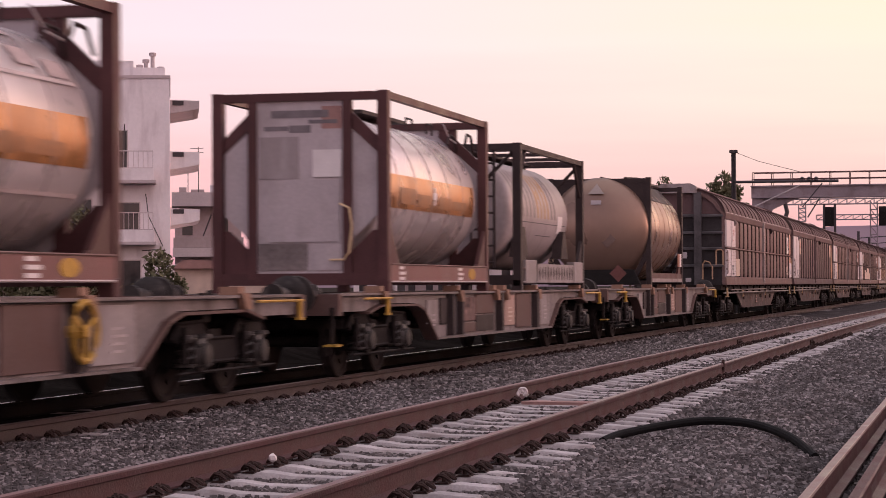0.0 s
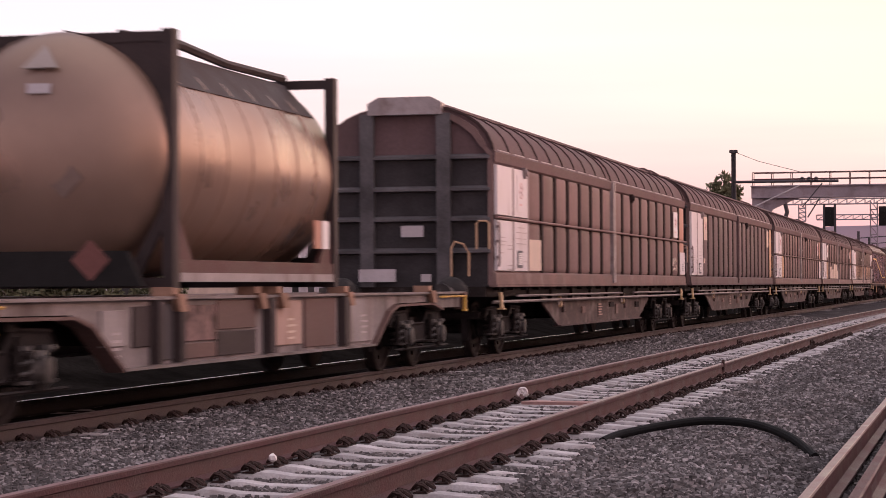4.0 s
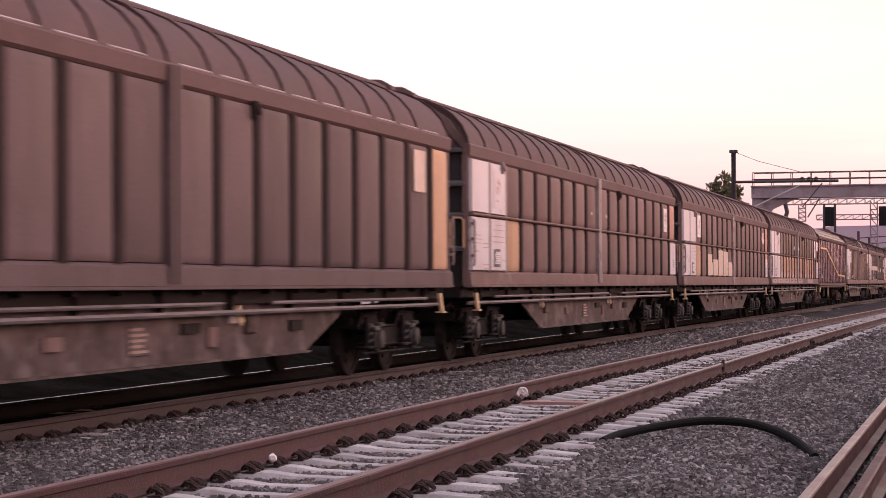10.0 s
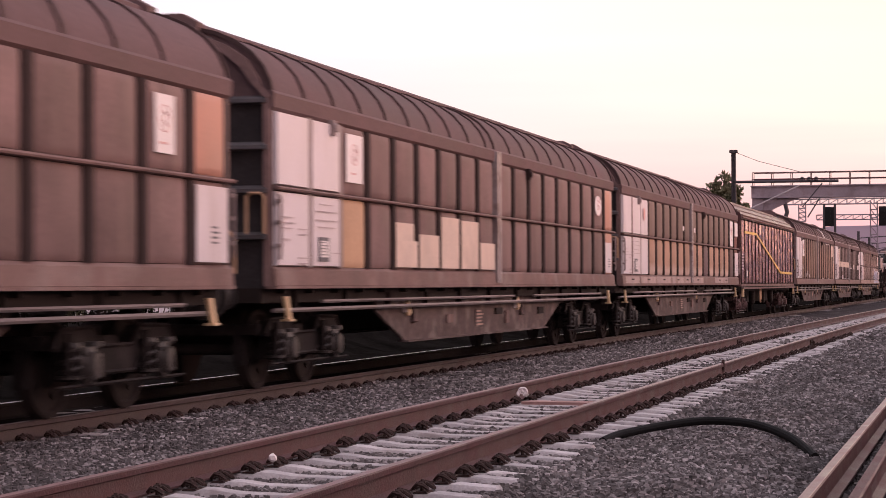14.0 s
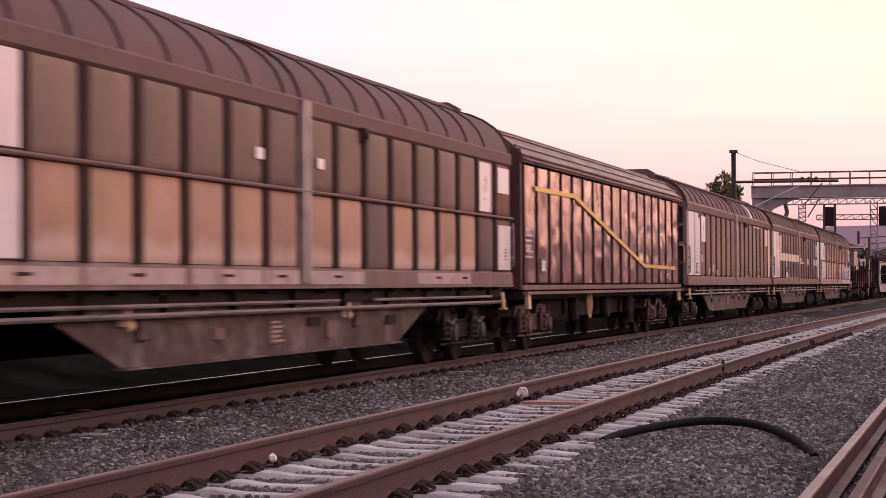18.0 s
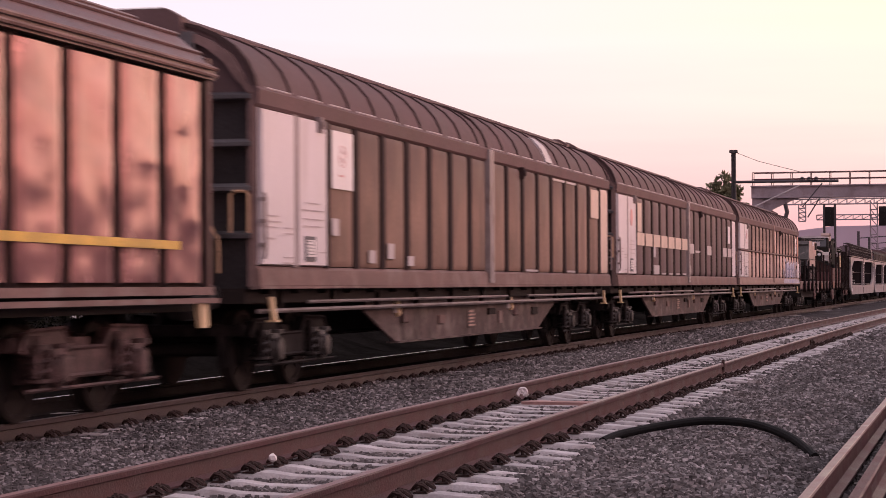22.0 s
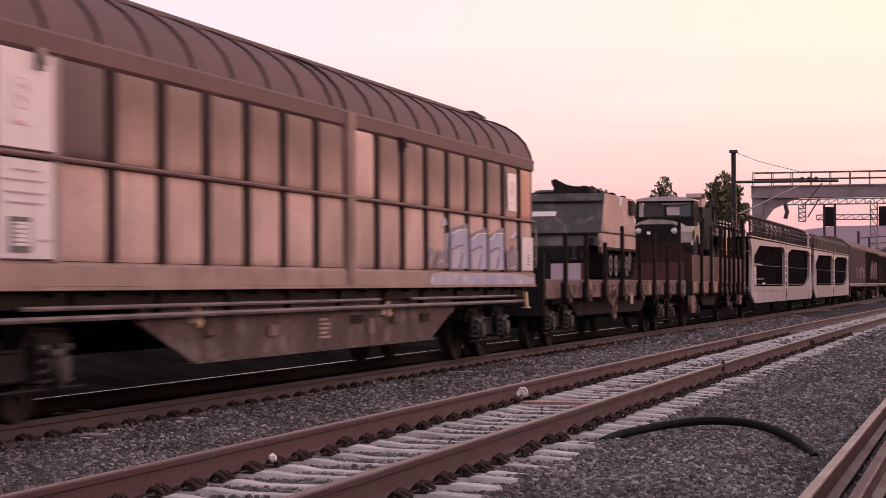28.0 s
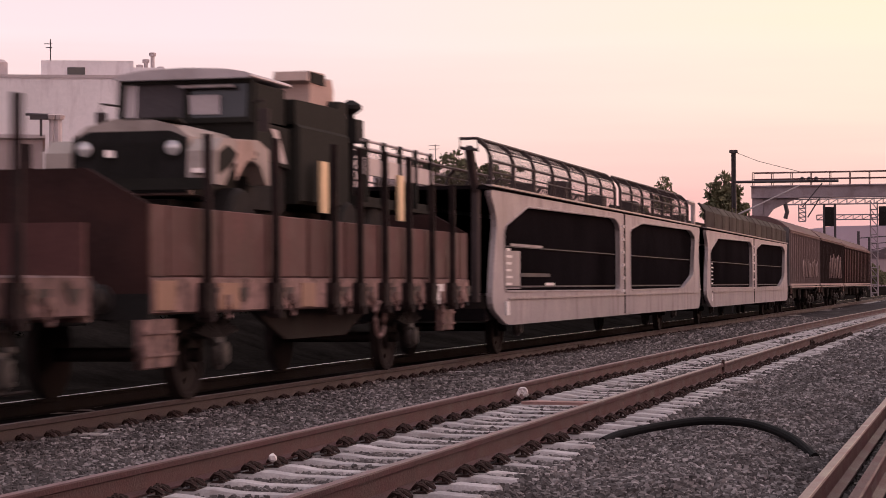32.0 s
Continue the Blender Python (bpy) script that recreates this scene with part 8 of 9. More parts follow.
army_lorry(191.2, "army lorry with soft-top cab and folded crane on a wagon")


# ---- car carrier and the last vans ----
def pierced(outer, holes, ya, yb):
    """Plate in the xz plane with openings cut through it."""
    bm = B()
    edges = []
    for loop in [outer] + holes:
        vs = [bm.verts.new((x, ya, z)) for x, z in loop]
        edges += [bm.edges.new((vs[k], vs[(k + 1) % len(vs)])) for k in range(len(vs))]
    bmesh.ops.triangle_fill(bm, use_beauty=True, use_dissolve=False, edges=edges)
    ext = bmesh.ops.extrude_face_region(bm, geom=bm.faces[:])
    for e in ext["geom"]:
        if isinstance(e, bmesh.types.BMVert):
            e.co.y = yb
    bmesh.ops.recalc_face_normals(bm, faces=bm.faces[:])
    return bm


def car_carrier(u0, u1, label, open_top):
    L = u1 - u0
    w = on_train("car_carrier", (u0 + u1) / 2, label, "car transporter wagon", "train of goods wagons")
    h = L / 2
    y = 1.38
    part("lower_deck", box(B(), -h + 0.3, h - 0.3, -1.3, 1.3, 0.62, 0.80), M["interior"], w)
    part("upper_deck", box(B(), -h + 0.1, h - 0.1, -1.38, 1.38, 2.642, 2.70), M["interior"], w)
    k = h / 13.05
    outer = rounded([(-h + 0.15, 2.64), (-h + 0.75, 2.2), (-h + 0.5, 1.63), (-h + 0.28, 0.82), (-h + 1.4, 0.52), (h - 0.4, 0.52), (h - 0.1, 0.9),
                     (h - 0.35, 1.6), (h - 0.5, 2.2), (h - 0.1, 2.66)], 0.3)
    holes = [rounded([(-11.85 * k, 1.06), (-11.85 * k, 2.08), (-10.0 * k, 2.46), (-1.1 * k, 2.53), (-0.45, 2.38), (-0.45, 1.04)], 0.2),
             rounded([(0.95, 1.04), (0.95, 2.34), (2.7 * k, 2.52), (10.9 * k, 2.56), (11.8 * k, 2.38), (11.4 * k, 1.4), (9.4 * k, 1.06)], 0.2)]
    for s in (-1, 1):
        wall = part("side_wall", pierced(outer, holes, s * y - 0.045, s * y + 0.045), M["cargrey"], w, "pale grey pressed side wall with rounded openings")
        for hole in holes:
            bm = B()
            tube(bm, [(x, s * (y + 0.045), z) for x, z in hole], 0.018, 5, True)
            part("opening_rim", bm, M["cargrey"], wall, "rolled rim of the opening")
        part("sill_step", box(B(), -h + 1.5, h - 0.5, s * y - 0.075, s * y + 0.075, 0.93, 0.96), M["steel"], wall)
        part("deck_edge", box(B(), -h + 0.2, h - 0.2, s * 1.40 - 0.06, s * 1.40 + 0.06, 2.69, 2.72), M["steel"], w, "pale deck edge")
    # flat near-black sheets close the openings; their colour stands in for the unlit inside
    part("side_screen", box(B(), 0.9, h - 0.2, y - 0.075, y - 0.055, 1.0, 2.56), M["interior"], w, "near-black sheet standing in for the unlit inside")
    part("side_screen", box(B(), -11.95 * k, -0.4, y - 0.075, y - 0.055, 1.0, 2.56), M["interior"], w, "near-black sheet standing in for the unlit inside")
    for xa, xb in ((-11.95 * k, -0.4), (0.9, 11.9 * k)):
        part("side_screen", box(B(), xa, xb, -y + 0.055, -y + 0.075, 1.0, 2.56), M["interior"], w, "near-black sheet standing in for the unlit inside")
    for z, hg in ((1.12, 0.03), (1.78, 0.018)):
        part("guard_rail", box(B(), -11.7 * k, 11.3 * k, -1.345, -1.33, z, z + hg), M["darkgrey"], w, "grey rail before the dark sheet")
    part("lettering", bars(B(), -h + 1.35, -1.427, 1.75, 0.5, 6, 0.11, 0.04), M["plate"], w, "white lettering bars")
    for x in (-8.6 * k, -4.6 * k, 3.4 * k, 7.4 * k):
        part("deck_column", box(B(), x - 0.07, x + 0.07, 1.1, 1.2, 0.8, 2.56), M["darkgrey"], w)
    part("centre_gap", box(B(), 0.13, 0.23, -1.44, -1.36, 0.55, 2.66), M["frame"], w)
    for n in range(6):
        part("hinge", box(B(), -0.2, -0.06, -1.47, -1.425, 1.0 + 0.27 * n, 1.06 + 0.27 * n), M["plate"], w)
    if open_top:
        part("wheel_chock_rack", box(B(), -11.7 * k, -10.2 * k, -1.342, -1.332, 1.10, 1.72), M["cargrey"], w, "pale plate in the first bay")
        part("inner_ledge", box(B(), -10.9 * k, -8.3 * k, -1.342, -1.325, 1.78, 1.84), M["cargrey"], w)
        part("inner_ledge", box(B(), -10.1 * k, -7.6 * k, -1.342, -1.325, 1.30, 1.36), M["darkgrey"], w)
        part("inner_label", box(B(), -8.0 * k, -7.2 * k, -1.342, -1.325, 1.12, 1.2), M["plate"], w, "white label")
    part("document", box(B(), -h + 1.25, -h + 1.5, -1.45, -1.425, 0.68, 0.90), M["plate"], w, "white paper in a frame")
    part("end_ramp", box(B(), -h + 0.4, -h + 0.55, -1.3, 1.3, 0.6, 1.0), M["frame"], w)
    for s in (-1, 1):
        if open_top:
            for xa, xb in ((-h + 0.45, -0.75), (-0.05, h - 2.3)):
                nb = 8
                for i in range(nb):
                    x = xa + i * (xb - xa) / (nb - 1)
                    bm = B()
                    tube(bm, [(x, s * 1.38, 2.70), (x, s * 1.38, 3.14), (x - 0.02, s * 1.33, 3.30), (x - 0.06, s * 1.20, 3.43)], 0.036, 5)
                    part("rail_post", bm, M["darkframe"], w)
                for z, yy, r in ((3.43, 1.20, 0.03), (3.10, 1.38, 0.024), (2.93, 1.38, 0.014), (3.27, 1.34, 0.014)):
                    bm = B()
                    tube(bm, [(xa, s * yy, z), (xb, s * yy, z)], r, 5)
                    part("top_rail", bm, M["darkframe"], w)
                net = B()
                n = int((xb - xa) / 0.12)
                for i in range(n):
                    x = xa + (i + 0.5) * (xb - xa) / n
                    tube(net, [(x, s * 1.38, 2.72), (x, s * 1.38, 3.14), (x, s * 1.33, 3.30), (x, s * 1.20, 3.43)], 0.006, 3)
                part("wire_net", net, M["darkframe"], w, "fine wire netting")
        else:
            bm = B()
            prism(bm, [(s * 1.37, 2.72), (s * 1.40, 2.72), (s * 1.40, 3.16), (s * 1.22, 3.38), (s * 1.19, 3.36), (s * 1.37, 3.14)], -h + 0.3, h - 0.3)
            part("top_screen", bm, M["mesh"], w, "dark mesh railing")
            for i in range(14):
                x = -h + 0.4 + i * (L - 0.8) / 13
                bm = B()
                tube(bm, [(x, s * 1.40, 2.70), (x, s * 1.40, 3.16), (x, s * 1.22, 3.385)], 0.014, 5)
                part("rail_post", bm, M["darkframe"], w)
    if open_top:
        for yy in (-1.2, 1.2):
            bm = B()
            tube(bm, [(-h + 0.15, yy, 0.9), (-h + 0.2, yy, 2.6), (-h - 0.25, yy, 3.26)], 0.075, 6)
            part("end_stanchion", bm, M["darkframe"], w, "cranked end stanchion")
            bm = B()
            tube(bm, [(-h - 0.25, yy - 0.14, 3.22), (-h - 0.25, yy + 0.14, 3.26), (-h - 0.25, yy + 0.14, 3.40), (-h - 0.25, yy - 0.14, 3.40)], 0.03, 6, True)
            part("stanchion_loop", bm, M["darkframe"], w)
        for x, s in ((-h + 4.9, 0.34), (-h + 8.0, 0.6), (-h + 12.2, 0.45), (h - 9.5, 0.5), (h - 1.4, 0.4)):
            part("winch_box", chamfer_box(B(), x, x + s, -1.15, -0.8, 2.7, 2.7 + s * 0.7, 0.03), M["darkframe"], w)
        bm = B()
        tube(bm, [(h - 1.9, -1.3, 2.7), (h - 1.9, -1.3, 3.3), (h - 0.6, -1.3, 3.3), (h - 0.6, -1.3, 2.7)], 0.06, 6)
        part("end_hoop", bm, M["steel"], w, "pale steel hoop")
    for x in (-h + 3.5, h - 3.5):
        add_axle(w, x)
    add_ends(w, h - 0.2)
    return w


car_carrier(202.2, 228.3, "pale grey car transporter with an empty open upper deck", True)
car_carrier(229.2, 254.9, "pale grey car transporter with a mesh-screened upper deck", False)
van_a = stripe_wagon(255.9, 15.4, "dull brown covered van with paler ribs and graffiti", False, "vanbrown", 3.15, "vanrib")
van_b = stripe_wagon(272.2, 16.2, "dull brown covered van sprayed with pale graffiti", False, "vanbrown", 3.15)
stripe_wagon(289.3, 27.0, "dark red-brown covered van at the train's tail", False, "vanred", 3.1)
for van, half, top in ((van_a, 7.7, 2.1), (van_b, 8.1, 2.5)):
    for k in range(7):
        x = -half + 5.5 + k * 1.25
        bm = B()
        tube(bm, [(x, -1.445, 1.42), (x + 0.25, -1.445, 1.5 + (top - 1.4) * (0.6 + 0.2 * (k % 3))), (x + 0.6, -1.445, top - 0.1 * (k % 2)), (x + 0.75, -1.445, 1.7), (x + 1.0, -1.445, 1.45)], 0.055, 5)
        part("graffito", bm, M["vanrib"], van, "pale sprayed stroke")


# ---- beyond the train: houses, trees, gantries, hills ----
def facing(name, x, y, label, category, group=""):
    """A thing on the ground at (x, y) whose front looks at the camera: local x to the right, y away."""
    az = math.degrees(math.atan2(y, x))
    return thing(name, pose(x, y, 0, 0, 0, az - 90), label, category, group)


def window_part(parent, x0, x1, z0, z1, mat="window", depth=0.12, frame=True):
    ob = part("window", box(B(), x0, x1, -0.02, depth, z0, z1), M[mat], parent, "dark window")
    if frame:
        bm = B()
        w = 0.06
        for a, b, c, d in ((x0 - w, x1 + w, z0 - w, z0), (x0 - w, x1 + w, z1, z1 + w), (x0 - w, x0, z0, z1), (x1, x1 + w, z0, z1)):
            box(bm, a, b, -0.05, 0.05, c, d)
        part("window_frame", bm, M["slab"], ob)
    return ob


def rail_of(parent, x0, x1, y, z0, z1, n, mat):
    """A balcony railing: bars and a handrail."""
    bm = B()
    tube(bm, [(x0, y, z1), (x1, y, z1)], 0.03, 5)
    tube(bm, [(x0, y, z0), (x1, y, z0)], 0.025, 5)
    r = part("railing", bm, M[mat], parent)
    for k in range(n + 1):
        x = x0 + (x1 - x0) * k / n
        part("baluster", tube(B(), [(x, y, z0), (x, y, z1)], 0.018, 4), M[mat], r)


G0 = -0.75
# white apartment house
h1 = facing("apartment_house", 112.87, 42.86, "white rendered apartment house with side balconies", "house")
part("wall", box(B(), -16.0, 0.0, 0.0, 12.0, G0, 12.45), M["render"], h1, "plain white rendered wall")
part("roof", box(B(), -16.1, 0.05, -0.05, 12.1, 12.45, 12.62), M["slab"], h1)
part("penthouse", box(B(), -6.9, -1.95, 1.0, 7.0, 12.62, 13.5), M["render"], h1, "white roof structure")
part("penthouse", box(B(), -1.95, -0.25, 0.6, 5.0, 12.62, 13.1), M["render"], h1)
part("roof_window", box(B(), -5.5, -4.55, 0.9, 1.1, 12.72, 13.12), M["window"], h1, "dark roof window")
for x, z in ((-1.62, 13.35), (-1.28, 13.65), (-0.92, 14.02), (-0.48, 13.25)):
    bm = B()
    lathe(bm, [(12.9, 0.11), (z - 0.22, 0.11), (z - 0.20, 0.19), (z - 0.02, 0.19), (z, 0.1)], "z", 12, (x, 1.6, 0))
    part("chimney", bm, M["slab"], h1, "round chimney pot")
bm = B()
tube(bm, [(-6.45, 2.0, 12.5), (-6.45, 2.0, 14.75)], 0.035, 5)
for z, w in ((14.5, 0.35), (14.3, 0.25)):
    tube(bm, [(-6.45 - w, 2.0, z), (-6.45 + 0.1, 2.0, z)], 0.02, 4)
part("aerial", bm, M["darkgrey"], h1)
bm = B()
lathe(bm, [(12.6, 0.3), (12.75, 0.48), (13.4, 0.48), (13.55, 0.3)], "z", 14, (-9.2, 1.5, 0))
part("water_tank", bm, M["slab"], h1)
for k, (z0, z1) in enumerate(((10.6, 11.35), (7.55, 8.55), (4.5, 5.45), (1.5, 2.4))):
    bm = B()
    prism(bm, [(0.02, z0), (1.35, z0 + 0.22), (1.6, z0 + 0.3), (1.6, z1 - 0.05), (0.02, z1)], 0.6, 8.0, "y")
    b = part("balcony", bm, M["render"] if k else M["slab"], h1, "cantilevered white balcony")
    part("parapet_gap", box(B(), 0.15, 0.75, 0.56, 0.62, z1 - 0.3, z1 - 0.05), M["darkgrey"], b)
for k, zf in enumerate((6.9, 3.6)):
    b = part("balcony", box(B(), -6.1, -0.85, -1.3, 0.0, zf - 0.02, zf + 0.62), M["render"], h1, "white front balcony")
    part("slab", box(B(), -6.2, -0.75, -1.4, 0.0, zf - 0.16, zf), M["slab"], b)
    rail_of(b, -6.05, -4.6, -1.28, zf + 0.65, zf + 1.75, 9, "darkgrey")
    rail_of(b, -4.5, -0.9, -1.28, zf + 0.65, zf + 1.55, 14, "slab")
for x0, x1, z0, z1 in ((-5.0, -4.35, 7.7, 9.3), (-2.7, -2.3, 7.6, 9.6), (-2.95, -1.65, 3.75, 5.7), (-5.6, -4.2, 3.9, 5.9), (-2.9, -1.6, 0.6, 2.6), (-5.6, -4.2, 0.6, 2.6)):
    window_part(h1, x0, x1, z0, z1)
bm = B()
tube(bm, [(-2.45, -1.0, 7.6), (-2.4, -1.0, 9.9)], 0.04, 5)
part("washing_pole", bm, M["darkgrey"], h1)
bm = B()
tube(bm, [(-1.3, -0.1, 6.2), (-1.15, -0.1, 5.0), (-0.4, -0.1, 3.4), (-0.55, -0.1, 3.2), (-1.5, -0.1, 3.15)], 0.025, 4)
part("downpipe", bm, M["darkgrey"], h1, "thin slanting pipe")
# beige house in front of it
h2 = facing("beige_house", 74.2, 33.05, "beige rendered house with a blank wall", "house")
part("wall", box(B(), -9.0, 0.0, 0.0, 8.0, G0, 6.55), M["shade_render"], h2)
part("roof", prism(B(), [(-9.2, 6.55), (0.1, 6.55), (0.1, 6.68), (-9.2, 6.72)], -0.15, 8.1, "y"), M["slab"], h2)
for x in (0.32, 0.55):
    bm = B()
    tube(bm, [(x, -0.4, G0), (x, -0.4, 7.25)], 0.13 if x > 0.5 else 0.08, 8)
    lathe(bm, [(7.2, 0.2), (7.35, 0.26), (7.42, 0.1)], "z", 10, (x, -0.4, 0))
    part("flue", bm, M["slab"], h2, "pale metal flue pipe")
bm = B()
tube(bm, [(-0.05, -0.5, 6.6), (-0.05, -0.5, 7.4)], 0.05, 5)
tube(bm, [(-0.6, -0.5, 7.38), (0.25, -0.5, 7.36)], 0.05, 5)
box(bm, -0.45, 0.2, -0.6, -0.4, 7.2, 7.36)
part("flood_lamp", bm, M["darkgrey"], h2)


def block(name, x, y, w, d, z, label, storeys=2, cols=4, mat="render", awning=False):
    b = facing(name, x, y, label, "house", "houses beyond the line")
    part("wall", box(B(), 0, w, 0, d, G0, z), M[mat], b)
    part("roof", box(B(), -0.12, w + 0.12, -0.12, d + 0.1, z, z + 0.18), M["slab"], b)
    hgt = (z - G0) / storeys
    for s in range(storeys):
        z0 = G0 + s * hgt
        for c in range(cols):
            x0 = w * (c + 0.3) / cols
            window_part(b, x0, x0 + w / cols * 0.4, z0 + 0.9, z0 + hgt - 0.5, frame=(s == storeys - 1))
        if s:
            bl = part("balcony", box(B(), w * 0.08, w * 0.92, -1.1, 0, z0 - 0.14, z0 + 0.06), M["slab"], b)
            part("parapet", box(B(), w * 0.08, w * 0.92, -1.12, -1.02, z0 + 0.06, z0 + 0.75), M["render"], bl)
    return b


def aerial(parent, x, z, h, arms):
    bm = B()
    tube(bm, [(x, 1.0, z), (x, 1.0, z + h)], 0.03, 5)
    for k in range(arms):
        zz = z + h - 0.12 - 0.3 * k
        tube(bm, [(x - 0.55, 1.0, zz), (x + 0.35, 1.0, zz + 0.03)], 0.018, 4)
        for q in (-0.4, -0.15, 0.1):
            tube(bm, [(x + q, 0.75, zz), (x + q, 1.25, zz)], 0.012, 4)
    part("aerial", bm, M["darkgrey"], parent, "thin rooftop aerial")


b1 = facing("terrace_house", 141.0, 53.2, "old terrace house with deep balcony slabs and struts", "house", "houses beyond the line")
part("wall", box(B(), 0.0, 4.5, 1.2, 9.0, G0, 6.6), M["shade_render"], b1)
part("roof", box(B(), -0.2, 4.7, -0.3, 9.0, 6.62, 7.55), M["slab"], b1, "thick flat roof slab")
part("balcony", box(B(), -0.1, 4.6, -0.5, 1.2, 3.82, 4.5), M["shade_render"], b1, "dull balcony front")
part("balcony_edge", box(B(), -0.15, 4.65, -0.6, 1.2, 3.2, 3.8), M["slab"], b1)
part("awning_box", box(B(), 0.7, 1.85, -0.4, 0.9, 1.45, 2.7), M["render"], b1, "white box on the lower balcony")
for x0, x1, z0, z1 in ((0.5, 1.2, 4.7, 6.2), (2.6, 3.6, 4.7, 6.2), (2.6, 3.6, 0.8, 2.6)):
    part("window", box(B(), x0, x1, 1.14, 1.3, z0, z1), M["window"], b1, "dark balcony door")
for z in (4.6, 1.6):
    part("strut", tube(B(), [(2.45, -0.4, z + 1.45), (1.9, -0.4, z)], 0.05, 5), M["darkgrey"], b1, "dark slanting strut")
for x, w_, z in ((0.3, 0.5, 7.95), (1.1, 0.9, 7.8), (2.4, 0.35, 8.1), (3.2, 1.0, 7.75)):
    part("roof_box", chamfer_box(B(), x, x + w_, 1.0, 2.2, 7.55, z, 0.03), M["render" if x > 2 else "shade_render"], b1, "small rooftop structure")
aerial(b1, 1.6, 7.5, 3.2, 2)
aerial(b1, 0.9, 7.5, 1.8, 1)
b2 = block("low_house", 161.0, 54.2, 4.8, 9, 8.35, "pale flat-roofed house behind the line", 3, 4, "render")
aerial(b2, 1.2, 8.45, 2.6, 1)
aerial(b2, 3.4, 8.45, 2.0, 2)
for x, w_, z in ((0.6, 0.7, 9.1), (2.0, 0.4, 9.4), (2.9, 0.9, 9.0), (4.1, 0.4, 9.3)):
    part("roof_box", chamfer_box(B(), x, x + w_, 1.0, 2.0, 8.53, z, 0.03), M["slab"], b2, "small rooftop structure")
b3 = block("low_house", 157.0, 45.3, 4.2, 9, 8.3, "pale low house with rooftop aerials", 2, 3, "render")
aerial(b3, 3.4, 8.4, 3.0, 2)
b6 = block("gable_house", 158.0, 41.8, 2.6, 8, 9.7, "narrow beige house with two small top windows", 3, 2, "shade_render")
part("roof_rim", box(B(), -0.2, 2.8, -0.2, 8.2, 9.88, 10.0), M["plank"], b6, "pinkish tiled rim")
bm = B()
lathe(bm, [(-0.9, 0.15), (-0.85, 0.42), (0.85, 0.42), (0.9, 0.15)], "x", 14, (2.4, 1.5, 8.95))
part("water_tank", bm, M["slab"], b3, "pale cylindrical water tank")
shed = facing("shed", 96.0, 33.9, "ochre shed with a pink sheet roof", "shed")
part("wall", box(B(), -2.2, 2.4, 0, 4, G0, 2.0), M["beige"], shed)
part("roof", prism(B(), [(-2.3, 2.0), (2.4, 2.0), (2.4, 2.3), (-1.8, 2.4)], -0.3, 4.2, "y"), M["plank"], shed, "pinkish sheet roof")
b4 = block("low_house", 180.5, 45.5, 6.4, 9, 10.4, "pale flat-roofed house with rooftop aerials", 3, 3, "render")
aerial(b4, 0.6, 10.5, 2.6, 2)
aerial(b4, 2.2, 10.5, 1.8, 1)
b5 = block("low_house", 171.0, 39.4, 5.0, 8, 8.0, "small whitewashed house with a low roof", 2, 3, "render")
aerial(b5, 2.0, 8.1, 2.8, 2)


def leaf_cloud(name, blobs, count, size, seed, mat="leaf"):
    """Crown of many small bent leaf clumps, scattered in several uneven lobes."""
    r = np.random.default_rng(seed)
    verts, faces = [], []
    vol = np.array([b[3] ** 3 for b in blobs])
    for (cx, cy, cz, rad, sq), n in zip(blobs, (count * vol / vol.sum()).astype(int) + 8):
        d = r.normal(size=(n, 3))
        d /= np.linalg.norm(d, axis=1)[:, None]
        q = rad * (0.35 + 0.75 * r.random(n) ** 0.6)[:, None] * d
        q[:, 2] *= sq
        q += (cx, cy, cz)
        for p in q:
            a, b = r.normal(size=3), r.normal(size=3)
            a /= np.linalg.norm(a)
            b -= a * (a @ b)
            b /= np.linalg.norm(b)
            s = size * (0.6 + 0.8 * r.random())
            k = len(verts)
            verts += [p - a * s, p + b * s * 0.45 + a * 0.1 * s, p + a * s, p - b * s * 0.45]
            faces += [(k, k + 1, k + 2), (k, k + 2, k + 3)]
    me = bpy.data.meshes.new(name)
    me.from_pydata([tuple(v) for v in verts], [], faces)
    me.materials.append(M[mat])
    return me


def tree(x, y, trunk_h, blobs, label, count=2600, size=0.22, seed=1, girth=0.16, name="tree"):
    t = facing(name, x, y, label, "tree" if name == "tree" else "bush", "trees beyond the line")
    bm = B()
    tube(bm, [(0, 0, G0), (0.05, 0, G0 + trunk_h * 0.5), (-0.03, 0.02, G0 + trunk_h)], girth, 8, r_end=girth * 0.6)
    for cx, cy, cz, rad, sq in blobs:
        m = Vector((cx * 0.45, cy * 0.45, (cz + G0 + trunk_h) / 2))
        tube(bm, [(-0.03, 0.02, G0 + trunk_h * 0.9), m, (cx, cy, cz)], girth * 0.45, 5, r_end=girth * 0.12)
    part("trunk", bm, M["bark"], t)
    part("crown", leaf_cloud("crown", blobs, count, size, seed), None, t, "dark olive crown of small leaves")
    return t


